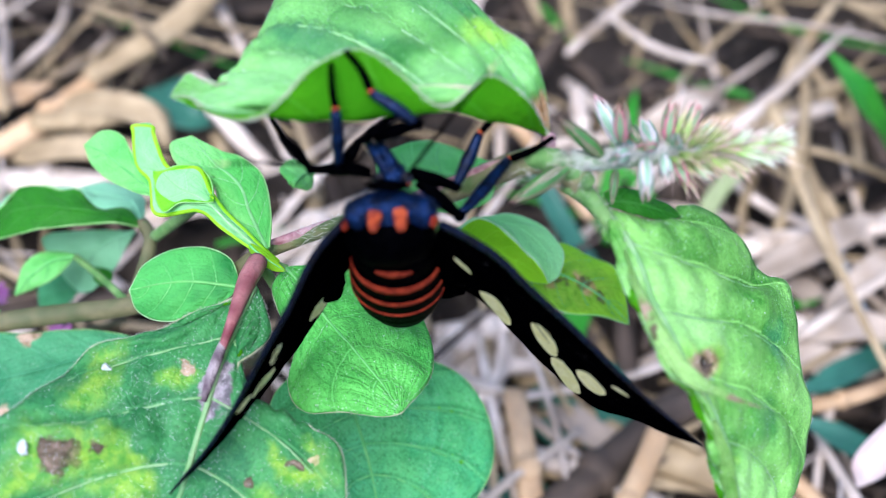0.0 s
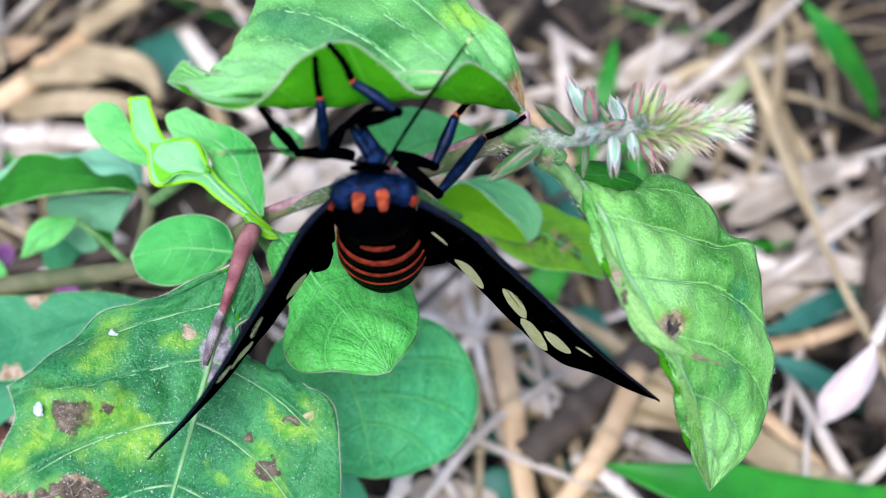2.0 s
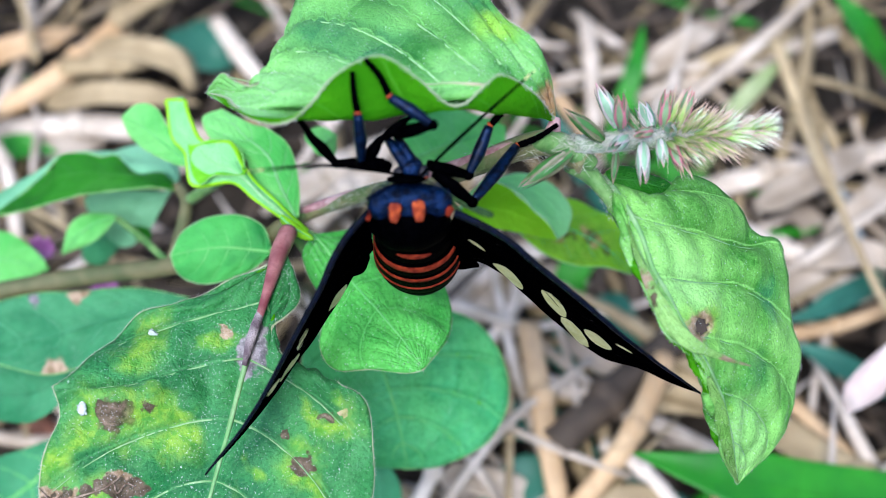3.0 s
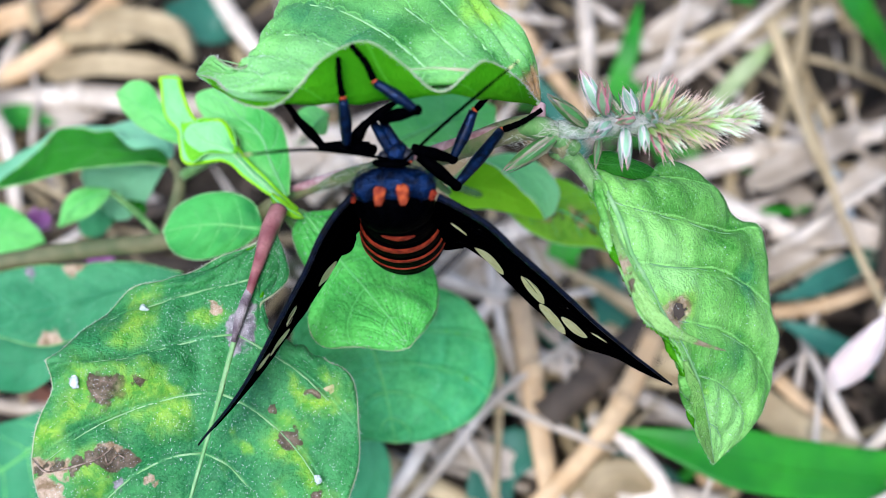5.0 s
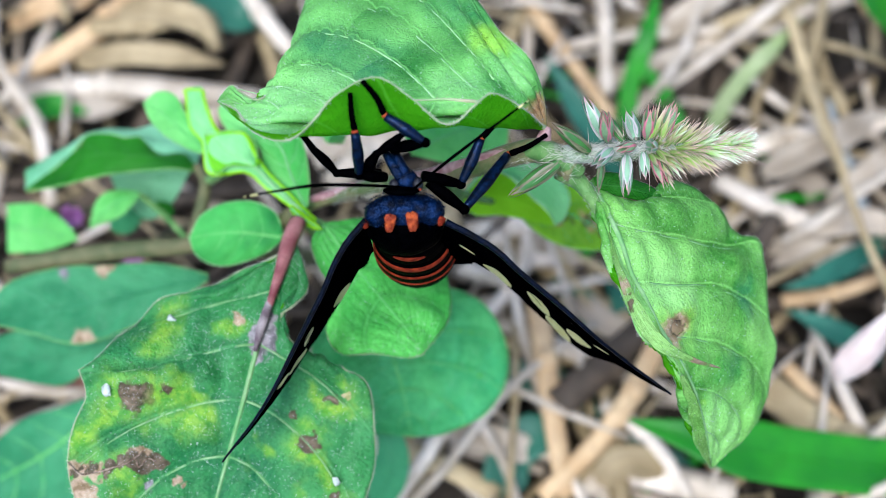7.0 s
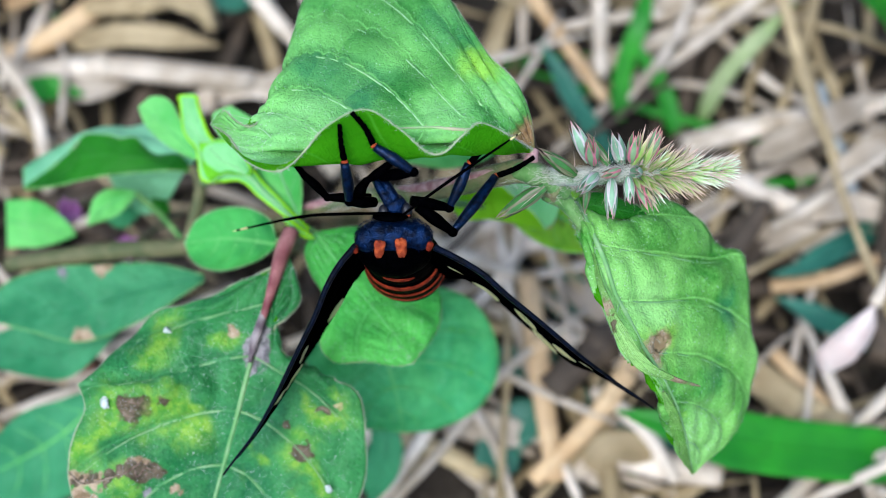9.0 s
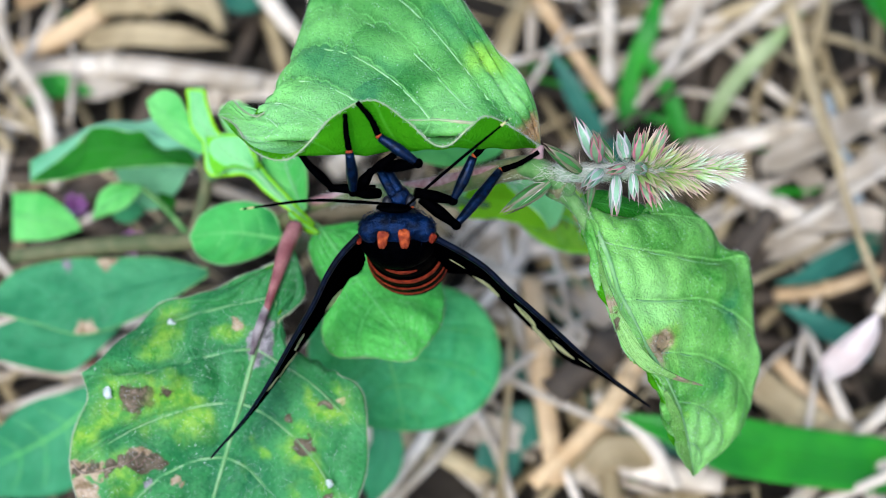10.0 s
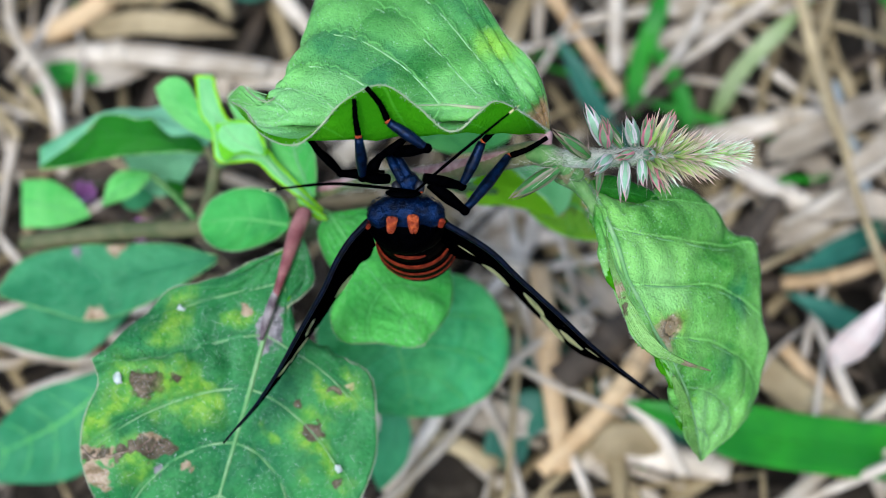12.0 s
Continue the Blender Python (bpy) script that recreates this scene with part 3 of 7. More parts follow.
def tepal_material(name, green, edge, amount, tip=(0.70, 0.46, 0.44), tip_from=0.72):
    """A dry flower leaf: green along its middle, papery pink at its edges."""
    n = Nodes(name)
    sep = n.t.nodes.new("ShaderNodeSeparateXYZ")
    n.put(sep.inputs[0], n.coord.outputs["UV"])
    off = n.math("ABSOLUTE", n.math("SUBTRACT", sep.outputs[1], 0.5))
    grain = n.noise(900, 4, 0.6)
    rim = n.math("ADD", off, n.math("MULTIPLY", n.math("SUBTRACT", grain, 0.5), 0.25))
    col = n.mix(n.fade(grain, 0.35, 0.65), green, [min(1, c * 1.35) for c in green])
    col = n.mix(n.math("MULTIPLY", n.fade(rim, 0.2, 0.42), amount), col, edge)
    col = n.mix(n.math("MULTIPLY", n.fade(sep.outputs[0], tip_from, 1.0), 0.85), col, tip)
    nrm = n.bump(grain, 0.4, 0.0003)
    n.done(col, 0.42, 0.45)
    n.through_light(col, 0.28, nrm)
    return n.m


TEPAL = tepal_material("tepal_green", (0.24, 0.40, 0.25), (0.76, 0.62, 0.66), 0.8, (0.62, 0.26, 0.30))
TEPAL_PINK = tepal_material("tepal_flushed", (0.20, 0.32, 0.16), (0.66, 0.20, 0.28), 0.95, (0.60, 0.24, 0.22))
TEPAL_DARK = tepal_material("tepal_deep", (0.05, 0.16, 0.035), (0.36, 0.20, 0.19), 0.5, (0.34, 0.20, 0.17))
BUD_WARM = tepal_material("bud_flushed", (0.26, 0.42, 0.08), (0.64, 0.46, 0.36), 0.5, (0.74, 0.46, 0.42), 0.35)
BUD = tepal_material("bud_pale", (0.34, 0.56, 0.12), (0.70, 0.80, 0.50), 0.5, (0.92, 0.90, 0.82), 0.3)


def wing_material():
    """Black wing scales with a thin sprinkle of grey ones."""
    n = Nodes("wing_black")
    grey = n.math("MULTIPLY", n.fade(n.cells(3600), 0.2, 0.1), n.fade(n.noise(520, 4, 0.7), 0.57, 0.66))
    col = n.mix(n.fade(n.noise(1500), 0.35, 0.65), (0.00005, 0.00005, 0.0001), (0.0002, 0.0002, 0.0004))
    col = n.mix(n.math("MULTIPLY", grey, 0.7), col, (0.16, 0.15, 0.12))
    n.bump(n.noise(2600), 0.5, 0.0002)
    return n.done(col, 0.45, 0.0)


AWN = plain("awn", (0.60, 0.42, 0.34), (0.84, 0.72, 0.62), 900, 0.45, 0.4, thin=0.3)
BLACK = plain("black_scales", (0.0001, 0.0001, 0.0002), (0.0004, 0.0004, 0.0008), 1400, 0.4, 0.003, bump=0.5, depth=0.0002)
WING_BLACK = wing_material()
BLUE = plain("blue_black_scales", (0.0003, 0.002, 0.008), (0.0022, 0.018, 0.075), 1300, 0.3, 0.25, bump=0.6, depth=0.0002, metal=0.65)
WING_EDGE = plain("wing_edge_scales", (0.0002, 0.0005, 0.0015), (0.001, 0.004, 0.016), 1600, 0.42, 0.12, metal=0.3, bump=0.6, depth=0.0002)
BLUE_LEG = plain("blue_leg", (0.0006, 0.0025, 0.009), (0.003, 0.015, 0.052), 1800, 0.3, 0.2, metal=0.55, bump=0.2, depth=0.0002)
ORANGE = plain("orange_scales", (0.20, 0.02, 0.003), (0.50, 0.09, 0.014), 1300, 0.6, 0.3, bump=0.7, depth=0.0003)
RED = plain("red_band", (0.10, 0.009, 0.004), (0.27, 0.036, 0.012), 1400, 0.6, 0.08, bump=0.5, depth=0.0002)
CREAM = plain("cream_window", (0.78, 0.72, 0.28), (0.90, 0.85, 0.45), 900, 0.5, 0.3, thin=0.35)
EYE = plain("eye", (0.006, 0.006, 0.010), (0.015, 0.015, 0.02), 900, 0.4, 0.3)
STRAW = plain("straw", (0.26, 0.185, 0.085), (0.56, 0.43, 0.235), 130, 0.6, 0.35, bump=0.5, own=0.5, stretch=(1, 1, 1))
STRAW_PALE = plain("straw_pale", (0.36, 0.28, 0.19), (0.80, 0.68, 0.54), 130, 0.55, 0.35, bump=0.5, own=0.35)
STRAW_GOLD = plain("straw_gold", (0.44, 0.27, 0.12), (0.66, 0.46, 0.25), 130, 0.55, 0.35, bump=0.5, own=0.3)
# brown taken darker, with the shade of gaps between straws put into it
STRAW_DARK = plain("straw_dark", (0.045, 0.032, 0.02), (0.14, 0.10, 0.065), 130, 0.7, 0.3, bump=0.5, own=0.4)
DEAD_BLADE = plain("dead_blade", (0.30, 0.23, 0.15), (0.72, 0.60, 0.46), 90, 0.55, 0.3, bump=0.4, own=0.45, thin=0.15)
STRAW_BLUE = plain("stalk_grey_blue", (0.22, 0.27, 0.29), (0.36, 0.40, 0.41), 130, 0.5, 0.4)
GRASS = plain("grass_blade", (0.02, 0.20, 0.008), (0.05, 0.36, 0.012), 110, 0.45, 0.4, thin=0.3)
GRASS_TEAL = plain("grass_blue", (0.018, 0.11, 0.065), (0.05, 0.19, 0.12), 110, 0.5, 0.4, thin=0.2)
GRASS_PALE = plain("grass_pale", (0.26, 0.36, 0.13), (0.40, 0.46, 0.22), 110, 0.5, 0.4, thin=0.3)
WHITE_BUD = plain("white_petal", (0.74, 0.58, 0.52), (0.92, 0.82, 0.74), 200, 0.5, 0.3, thin=0.3)
PURPLE = plain("purple_petal", (0.40, 0.12, 0.36), (0.56, 0.26, 0.50), 300, 0.5, 0.3, thin=0.3)
RED_DEAD = plain("dead_leaf", (0.22, 0.085, 0.05), (0.36, 0.17, 0.10), 200, 0.6, 0.3, thin=0.2)
LEAF_HAIR = plain("leaf_hair", (0.42, 0.52, 0.40), (0.74, 0.80, 0.72), 700, 0.6, 0.3)
DEAD_RIM = plain("dead_rim", (0.13, 0.085, 0.05), (0.46, 0.37, 0.26), 1600, 0.8, 0.15, bump=0.8)
FLECK = plain("white_fleck", (0.32, 0.38, 0.32), (0.62, 0.65, 0.60), 1500, 0.7, 0.2)


def soil_material():
    n = Nodes("soil")
    a = n.noise(28, 5, 0.6)
    b = n.noise(240, 5, 0.65)
    # soil tones near black: shade under the straw is part of the colour
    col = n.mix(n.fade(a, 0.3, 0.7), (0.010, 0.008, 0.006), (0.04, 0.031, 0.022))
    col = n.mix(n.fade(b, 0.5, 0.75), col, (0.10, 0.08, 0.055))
    n.bump(n.math("ADD", a, b), 0.9, 0.003)
    return n.done(col, 0.9, 0.2)


SOIL = soil_material()


# ---- ground and litter ----
def world_mesh(name, verts, faces, material, smooth=True):
    me = bpy.data.meshes.new(name)
    me.from_pydata([tuple(p) for p in verts], [], faces)
    me.polygons.foreach_set("use_smooth", [smooth] * len(me.polygons))
    me.materials.append(material)
    return me


def ground():
    """Uneven dry soil near the plant, flat out to the horizon."""
    ring = [0.0, 0.012, 0.024, 0.036, 0.048, 0.06, 0.075, 0.09, 0.11, 0.13, 0.15, 0.18, 0.22, 0.3, 0.5, 1, 3, 12, 60, 300]
    verts, faces, seg = [], [], 64
    for r in ring:
        for k in range(seg):
            a = 2 * math.pi * k / seg
            x, y = r * math.cos(a), 0.08 + r * math.sin(a)
            h = 0.006 * noise.noise(Vector((x * 35, y * 35, 3))) + 0.003 * noise.noise(Vector((x * 120, y * 120, 7)))
            verts.append((x, y, h * (1 if r < 0.4 else 0) - 0.004))
    for i in range(len(ring) - 1):
        for k in range(seg):
            a, b = i * seg + k, i * seg + (k + 1) % seg
            faces.append((a, b, b + seg, a + seg))
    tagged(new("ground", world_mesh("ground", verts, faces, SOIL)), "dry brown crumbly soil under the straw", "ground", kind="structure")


def litter():
    """The uncountable chaff and thin dead blades between the larger stalks."""
    rng = random.Random(11)
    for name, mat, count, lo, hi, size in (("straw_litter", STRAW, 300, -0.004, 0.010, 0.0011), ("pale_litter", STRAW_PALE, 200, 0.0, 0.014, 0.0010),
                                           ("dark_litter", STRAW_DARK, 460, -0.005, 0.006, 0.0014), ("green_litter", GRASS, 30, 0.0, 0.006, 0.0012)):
        verts, faces = [], []
        for _ in range(count):
            x, y, z = rng.uniform(-0.15, 0.15), rng.uniform(-0.04, 0.22), rng.uniform(lo, hi)
            a, length, w = rng.uniform(0, math.pi), rng.uniform(0.015, 0.06), size * rng.uniform(0.5, 1.6)
            bend, tilt = rng.uniform(-0.3, 0.3), rng.uniform(-0.15, 0.15)
            pts = []
            for i in range(5):
                s = (i / 4 - 0.5) * length
                b = a + bend * (i / 4 - 0.5)
                pts.append((x + s * math.cos(b), y + s * math.sin(b), z + s * tilt + 0.002 * rng.random()))
            sv, sf = tube(pts, [w * 0.6, w, w, w * 0.7, w * 0.2], 5, 7, rng.uniform(0.3, 0.9))
            k = len(verts)
            verts += sv
            faces += [tuple(i + k for i in f) for f in sf]
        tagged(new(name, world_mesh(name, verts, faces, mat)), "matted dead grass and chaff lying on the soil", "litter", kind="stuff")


def stalks():
    """Larger dead stalks that can be told apart, lying over the litter."""
    rng = random.Random(5)
    kinds = ((STRAW, "tan dead grass stalk lying on the ground"), (STRAW_PALE, "bleached pale straw lying on the ground"), (STRAW_DARK, "dark brown rotting stalk on the soil"))
    protos = []
    for k in range(9):
        mat, label = kinds[(0, 1, 0, 2, 1, 0, 1, 2, 0)[k]]
        length, w = rng.uniform(0.04, 0.11), rng.choice((0.0007, 0.0009, 0.0012, 0.0016, 0.0022, 0.0030))
        pts = [((i / 4 - 0.5) * length, rng.uniform(-1, 1) * 0.0035, rng.uniform(0, 1) * 0.003) for i in range(5)]
        body = tube(pts, [w, w, w * 0.95, w * 0.85, w * 0.6], 8, 17, rng.choice((0.15, 0.2, 0.3, 0.5, 0.85)))
        knot = ball(pts[1], (w * 1.3, w * 1.25, w * 1.1), seg=8, rings=6)
        root = tagged(new("dry_stalk"), label, "dry stalk", "dead stalks on the ground")
        for nm, shape in (("shaft", body), ("node", knot)):
            ob = new(nm, world_mesh(nm, shape[0], shape[1], mat))
            ob.parent = root
        protos.append(root)
    for k in range(120):
        src = protos[k % 9]
        m = pose(rng.uniform(-0.13, 0.14), rng.uniform(-0.03, 0.20), rng.uniform(0.002, 0.016), rng.uniform(-4, 4), rng.uniform(-7, 7), rng.gauss(25, 60))
        if k < 9:
            src.matrix_world = m
        else:
            copy_thing(src, m)


def stalk(points, width, material, label, flat=0.7):
    """One dead stalk with a knot, of given run and width."""
    root = thing("dry_stalk", points[0], label, "dry stalk", "dead stalks on the ground")
    part("shaft", tube(points, [width, width, width * 0.95, width * 0.8], 8, 17, flat), material, root)
    c = spline(points, 9)[3]
    part("node", ball(c, (width * 1.15, width * 1.15, width * 1.05), seg=8, rings=6), material, root)


def blade(points, width, material, label, fold=0.25, name="grass_blade", group="green grass blades"):
    """A grass blade: a long strip with a folded midrib, from its base to its tip."""
    c = spline(points, 24)
    tang = np.gradient(c, axis=0)
    tang /= np.linalg.norm(tang, axis=1)[:, None]
    side = np.cross(tang, (0, 0.35, 0.94))
    side /= np.linalg.norm(side, axis=1)[:, None]
    lift = np.cross(side, tang)
    w = width * np.clip(np.linspace(0, 1, 24) * 6 + 0.35, 0, 1) * np.clip((1 - np.linspace(0, 1, 24)) * 3 + 0.04, 0, 1)
    rails = [c - side * w[:, None] + lift * (w * fold)[:, None], c, c + side * w[:, None] + lift * (w * fold)[:, None]]
    sh = Sheet(rails, 24, 9, 0.25, rough=0.05)
    root = thing(name, points[0], label, "grass", group)
    part("blade", sh.mesh(), material, root)
    part("midrib", tube([sh.at(u, 0.5, 0.1) for u in np.linspace(0, 0.97, 12)], [width * 0.08, width * 0.03], 5), material, root)


def ground_cover():
    tan, pale, dark = "tan dead grass stalk lying on the ground", "bleached pale straw lying on the ground", "dark brown rotting stalk on the soil"
    stalk([(12.66, -7.09, -193.36), (13.98, -18.14, -186.98), (15.39, -28.82, -183.12), (16.79, -38.34, -179.94)], 2.0, STRAW_GOLD, tan, 0.4)
    stalk([(33.67, -12.28, -190.36), (27.94, -22.2, -184.64), (21.66, -30.37, -182.23), (13.03, -38.34, -179.94)], 1.8, STRAW_GOLD, tan)
    stalk([(6.04, -12.72, -197.04), (19.35, -17.82, -192.94), (32.29, -22.85, -190.03), (47.37, -30.28, -186.9)], 1.6, STRAW_PALE, pale)
    stalk([(57.72, 41.47, -212.16), (59.92, 30.01, -207.85), (62.99, 20.26, -206.84), (68.66, 7.77, -206.56)], 1.2, STRAW, tan)
    stalk([(22.29, 26.93, -222.24), (39.09, 33.89, -223.95), (57.7, 40.26, -227.63), (75.51, 46.76, -233.69)], 2.0, STRAW_PALE, pale)
    stalk([(10.28, 49.34, -230.56), (16.11, 39.35, -222.48), (21.79, 30.36, -217.29), (27.52, 22.04, -214.8)], 1.6, STRAW_GOLD, tan)
    stalk([(26.69, 47.03, -224.6), (26.65, 38.9, -219.91), (26.79, 32.57, -218.57), (26.83, 26.33, -217.27)], 1.6, STRAW_PALE, pale)
    stalk([(41.02, 13.9, -212.41), (54.06, 17.43, -213.29), (66.32, 19.52, -214.5), (82.42, 22.83, -217.56)], 2.2, STRAW_PALE, pale)
    stalk([(45.83, 10.92, -211.84), (57.26, 4.42, -206.93), (68.51, 2.97, -206.09), (78.2, 1.53, -206.42)], 2.0, STRAW_PALE, pale)
    stalk([(53.11, -19.52, -191.96), (57.59, -24.49, -189.09), (62.28, -29.49, -187.36), (67.05, -33.61, -186.13)], 1.5, STRAW_GOLD, tan)
    stalk([(53.48, -9.49, -196.59), (59.69, -8.55, -195.98), (65.4, -7.22, -196.75), (75.76, -3.62, -199.98)], 1.3, STRAW_GOLD, "amber dead grass stalk lying on the ground")
    stalk([(-82.02, 26.63, -219.76), (-65.61, 28.12, -219.46), (-51.2, 27.02, -218.83), (-37.03, 25.53, -219.12)], 2.6, STRAW_PALE, pale)
    stalk([(-69.38, 39.81, -225.06), (-58.34, 39.93, -222.82), (-48.21, 41.67, -223.82), (-45.84, 35.61, -224.94)], 2.2, STRAW, tan)
    stalk([(-59.98, 49.91, -233.2), (-65.96, 42.39, -227.7), (-74.96, 34.27, -223.01), (-83.77, 29.95, -221.67)], 2.6, STRAW_GOLD, tan)
    stalk([(-41.21, 48.22, -225.29), (-36.36, 41.19, -221.23), (-32.14, 35.93, -220.51), (-26.94, 30.72, -219.81)], 1.8, STRAW_PALE, pale)
    stalk([(-85.49, 44.82, -234.88), (-76.02, 46.66, -235.94), (-63.78, 45.43, -235.23), (-49.06, 41.17, -232.77)], 2.4, STRAW_DARK, dark)
    stalk([(66.36, 25.39, -217.89), (67.53, 17.95, -213.59), (69.23, 11.87, -211.23), (71.39, 1.05, -206.14)], 1.4, STRAW_BLUE, "grey-blue weathered stalk lying over straw", 0.4)
    stalk([(22.9, -24.87, -185.4), (27.78, -28.04, -183.57), (31.84, -32.09, -182.39), (35.59, -38.34, -179.94)], 1.3, STRAW_PALE, pale)
    stalk([(-10.88, -30.62, -189.01), (-5.56, -33.8, -187.18), (0.52, -36.15, -185.82), (6.49, -39.22, -184.05)], 2.0, STRAW, tan)
    stalk([(18.44, -37.48, -183.9), (26.17, -34.97, -184.19), (33.7, -36.51, -183.3), (43.1, -38.24, -183.46)], 2.6, STRAW_PALE, pale)
    stalk([(-0.38, -3.7, -204.55), (5.24, -5.05, -201.47), (11.86, -2.73, -202.81), (20.57, -2.76, -205.1)], 2.6, STRAW_PALE, pale)
    stalk([(-25.7, 14.7, -209), (-20, 17.8, -209), (-14.5, 20.8, -210.5), (-6.3, 24.4, -213)], 3.0, STRAW_PALE, pale, 0.3)
    stalk([(-22.5, 9.4, -206.5), (-17, 14.6, -206.5), (-12.5, 19.5, -208.5), (-8.5, 24.6, -212.5)], 2.2, STRAW_PALE, pale, 0.35)
    stalk([(-14, 15.6, -207.5), (-7.5, 18.4, -208), (-1, 20.2, -210), (6, 21, -212)], 2.0, STRAW_PALE, pale, 0.4)
    stalk([(-0.8, -5.2, -200.5), (4, -0.5, -201), (9, 3.4, -203.5), (15.5, 7.4, -207)], 2.6, STRAW_PALE, pale, 0.35)
    stalk([(1.2, 1.4, -203.5), (8, 2.6, -202.5), (14.5, 4.8, -204), (21.5, 6.2, -206.5)], 2.2, STRAW_PALE, pale, 0.4)
    stalk([(-74.44, -16.57, -199.43), (-67.98, -19.1, -196.82), (-62.62, -23.37, -194.35), (-58.89, -26.03, -193.98)], 2.2, RED_DEAD, "russet dead leaf stalk on the ground")
    for pts, w, mat in (
            (((52.94, 11.73, -208.85), (59.28, 15.01, -207.28), (66.66, 18.56, -209.32), (76.65, 23.77, -216.95)), 2.6, DEAD_BLADE),
            (((56.57, 4.15, -207.93), (62.09, 3.12, -203.88), (68.83, 3.7, -204.21), (78.56, 3.18, -207.37)), 2.4, DEAD_BLADE),
            (((63.79, 5.36, -206.32), (67.2, 9.14, -205.04), (72.86, 13.59, -207.61), (80.91, 17.95, -213.59)), 2.2, DEAD_BLADE),
            (((36.95, 37.26, -223.59), (41.94, 41.43, -222.53), (46.99, 44.69, -224.41), (54.47, 49.63, -231.88)), 2.5, DEAD_BLADE),
            (((45.08, 36.19, -225.27), (50.46, 39.35, -223.64), (57.06, 41.91, -225.11), (67.26, 46.84, -231.43)), 2.4, STRAW),
            (((49.13, -2.76, -205.1), (57.9, -1.32, -202.47), (65.16, -2.71, -201.66), (76.3, -0.38, -206.47)), 2.6, DEAD_BLADE),
            (((60.77, 12.13, -216.01), (63.54, 8.95, -211.86), (63.65, 3.98, -208.99), (61.23, -2.79, -207.39)), 2.4, DEAD_BLADE),
            (((-63.99, 42.83, -224.49), (-55.71, 42.09, -220.6), (-48.25, 39.8, -219.28), (-44.74, 34.64, -222.07)), 2.6, STRAW),
            (((-71.54, 32.57, -222.03), (-61.5, 33.91, -219.34), (-52.28, 33.46, -219.08), (-43.67, 32.24, -221.84)), 2.4, STRAW),
            (((-86.02, 40.26, -227.63), (-80.08, 43.08, -225.79), (-74.13, 44.86, -226.82), (-68.43, 48.68, -232.49)), 2.6, STRAW_GOLD),
            (((-82.68, 22.96, -218.79), (-75.04, 24.31, -217.26), (-66.88, 23.77, -216.95), (-59.66, 25.13, -220.05)), 2.4, DEAD_BLADE),
            (((-49.36, 20.5, -219.68), (-39.17, 24.58, -219.73), (-30.88, 22.96, -218.79), (-24.74, 18.36, -218.44)), 2.4, STRAW_PALE),
            (((-1.21, -30.28, -186.9), (3.95, -29.94, -184.79), (9.05, -31.5, -183.89), (15.14, -33.04, -185.31)), 2.4, DEAD_BLADE),
            (((22.45, -37.06, -181.83), (24.52, -33.62, -181.51), (28.35, -33.24, -181.73), (33.59, -35.54, -182.71)), 2.6, STRAW),
            (((7.26, -1.81, -205.64), (10.93, -0.38, -203.01), (16.61, 0.09, -203.28), (24.51, -0.86, -206.19)), 2.4, DEAD_BLADE),
            (((39.75, -34.78, -187.77), (47.35, -32.44, -186.81), (54.69, -35.17, -185.23), (61.52, -39.44, -185.08)), 2.4, STRAW_GOLD),
            (((20.41, -7.46, -203.54), (21.7, -10.94, -198.06), (26.94, -14.47, -196.03), (33.74, -16.04, -198.58)), 2.2, DEAD_BLADE)):
        blade(pts, w, mat, "broad bleached dead grass blade on the ground", 0.15, "dead_grass_blade", "dead broad blades")
    for pts, w in ((((-48.73, 48.95, -233.8), (-45.62, 44.77, -229.08), (-42.11, 41.8, -227.36), (-38.68, 40.49, -228.91)), 4.5), (((13.8, -9.36, -203.6), (19.16, -11.07, -200.3), (22.58, -15.51, -197.73), (23.34, -21.79, -196.42)), 4.0), (((26.43, -2.78, -206.24), (28.13, -7.38, -201.27), (28.68, -11.9, -198.67), (28.03, -18.23, -197.32)), 3.0), (((1.44, -25.19, -194.46), (8.64, -22.4, -193.76), (15.79, -23.24, -193.27), (23.11, -25.19, -194.46)), 3.0), (((38.15, -37.54, -188.48), (24.35, -30.8, -190.07), (19.3, -26.71, -192.42), (13.22, -26.17, -195.05)), 2.6)):
        blade(pts, w, GRASS_TEAL, "broad dark blue-green blade near the ground")
    bladed = "long bright green grass blade near the ground"
    blade([(71.54, -34.18, -180.03), (53.35, -31.16, -172.54), (38.57, -27.91, -167.48), (24.55, -24.16, -167.34)], 4.3, GRASS, bladed)
    blade([(84.47, 32.19, -222.97), (76.44, 37.53, -212.2), (70.25, 42.09, -205.59), (65.19, 48.56, -204.71)], 3.4, GRASS, bladed)
    blade([(30.69, 18.46, -219.66), (30.95, 27.41, -217.9), (33.7, 36.21, -216.05), (36.25, 45.93, -219.35)], 1.7, GRASS, "short upright green grass blade among straw")
    blade([(41.28, 15.35, -219.02), (38.54, 23.36, -217.87), (34.8, 29.27, -216.66), (32.29, 33.3, -216.68)], 1.6, GRASS, "short upright green grass blade among straw")
    blade([(29.1, 11.1, -215.41), (22.22, 20.74, -211.74), (18.69, 27, -210.73), (15.33, 32.52, -211.61)], 1.8, GRASS_TEAL, "blue-green grass blade among straw")
    blade([(45.48, 18.46, -219.66), (48.46, 26.03, -214.79), (53.64, 32.52, -211.61), (61.05, 39.74, -213.47)], 1.5, GRASS_PALE, "pale green grass stalk among straw")
    blade([(74.48, 0.1, -206.75), (63.88, -3.58, -197.7), (57.24, -6.21, -193.87), (52.6, -7.09, -193.36)], 2.0, GRASS_TEAL, "blue-green grass blade among straw")
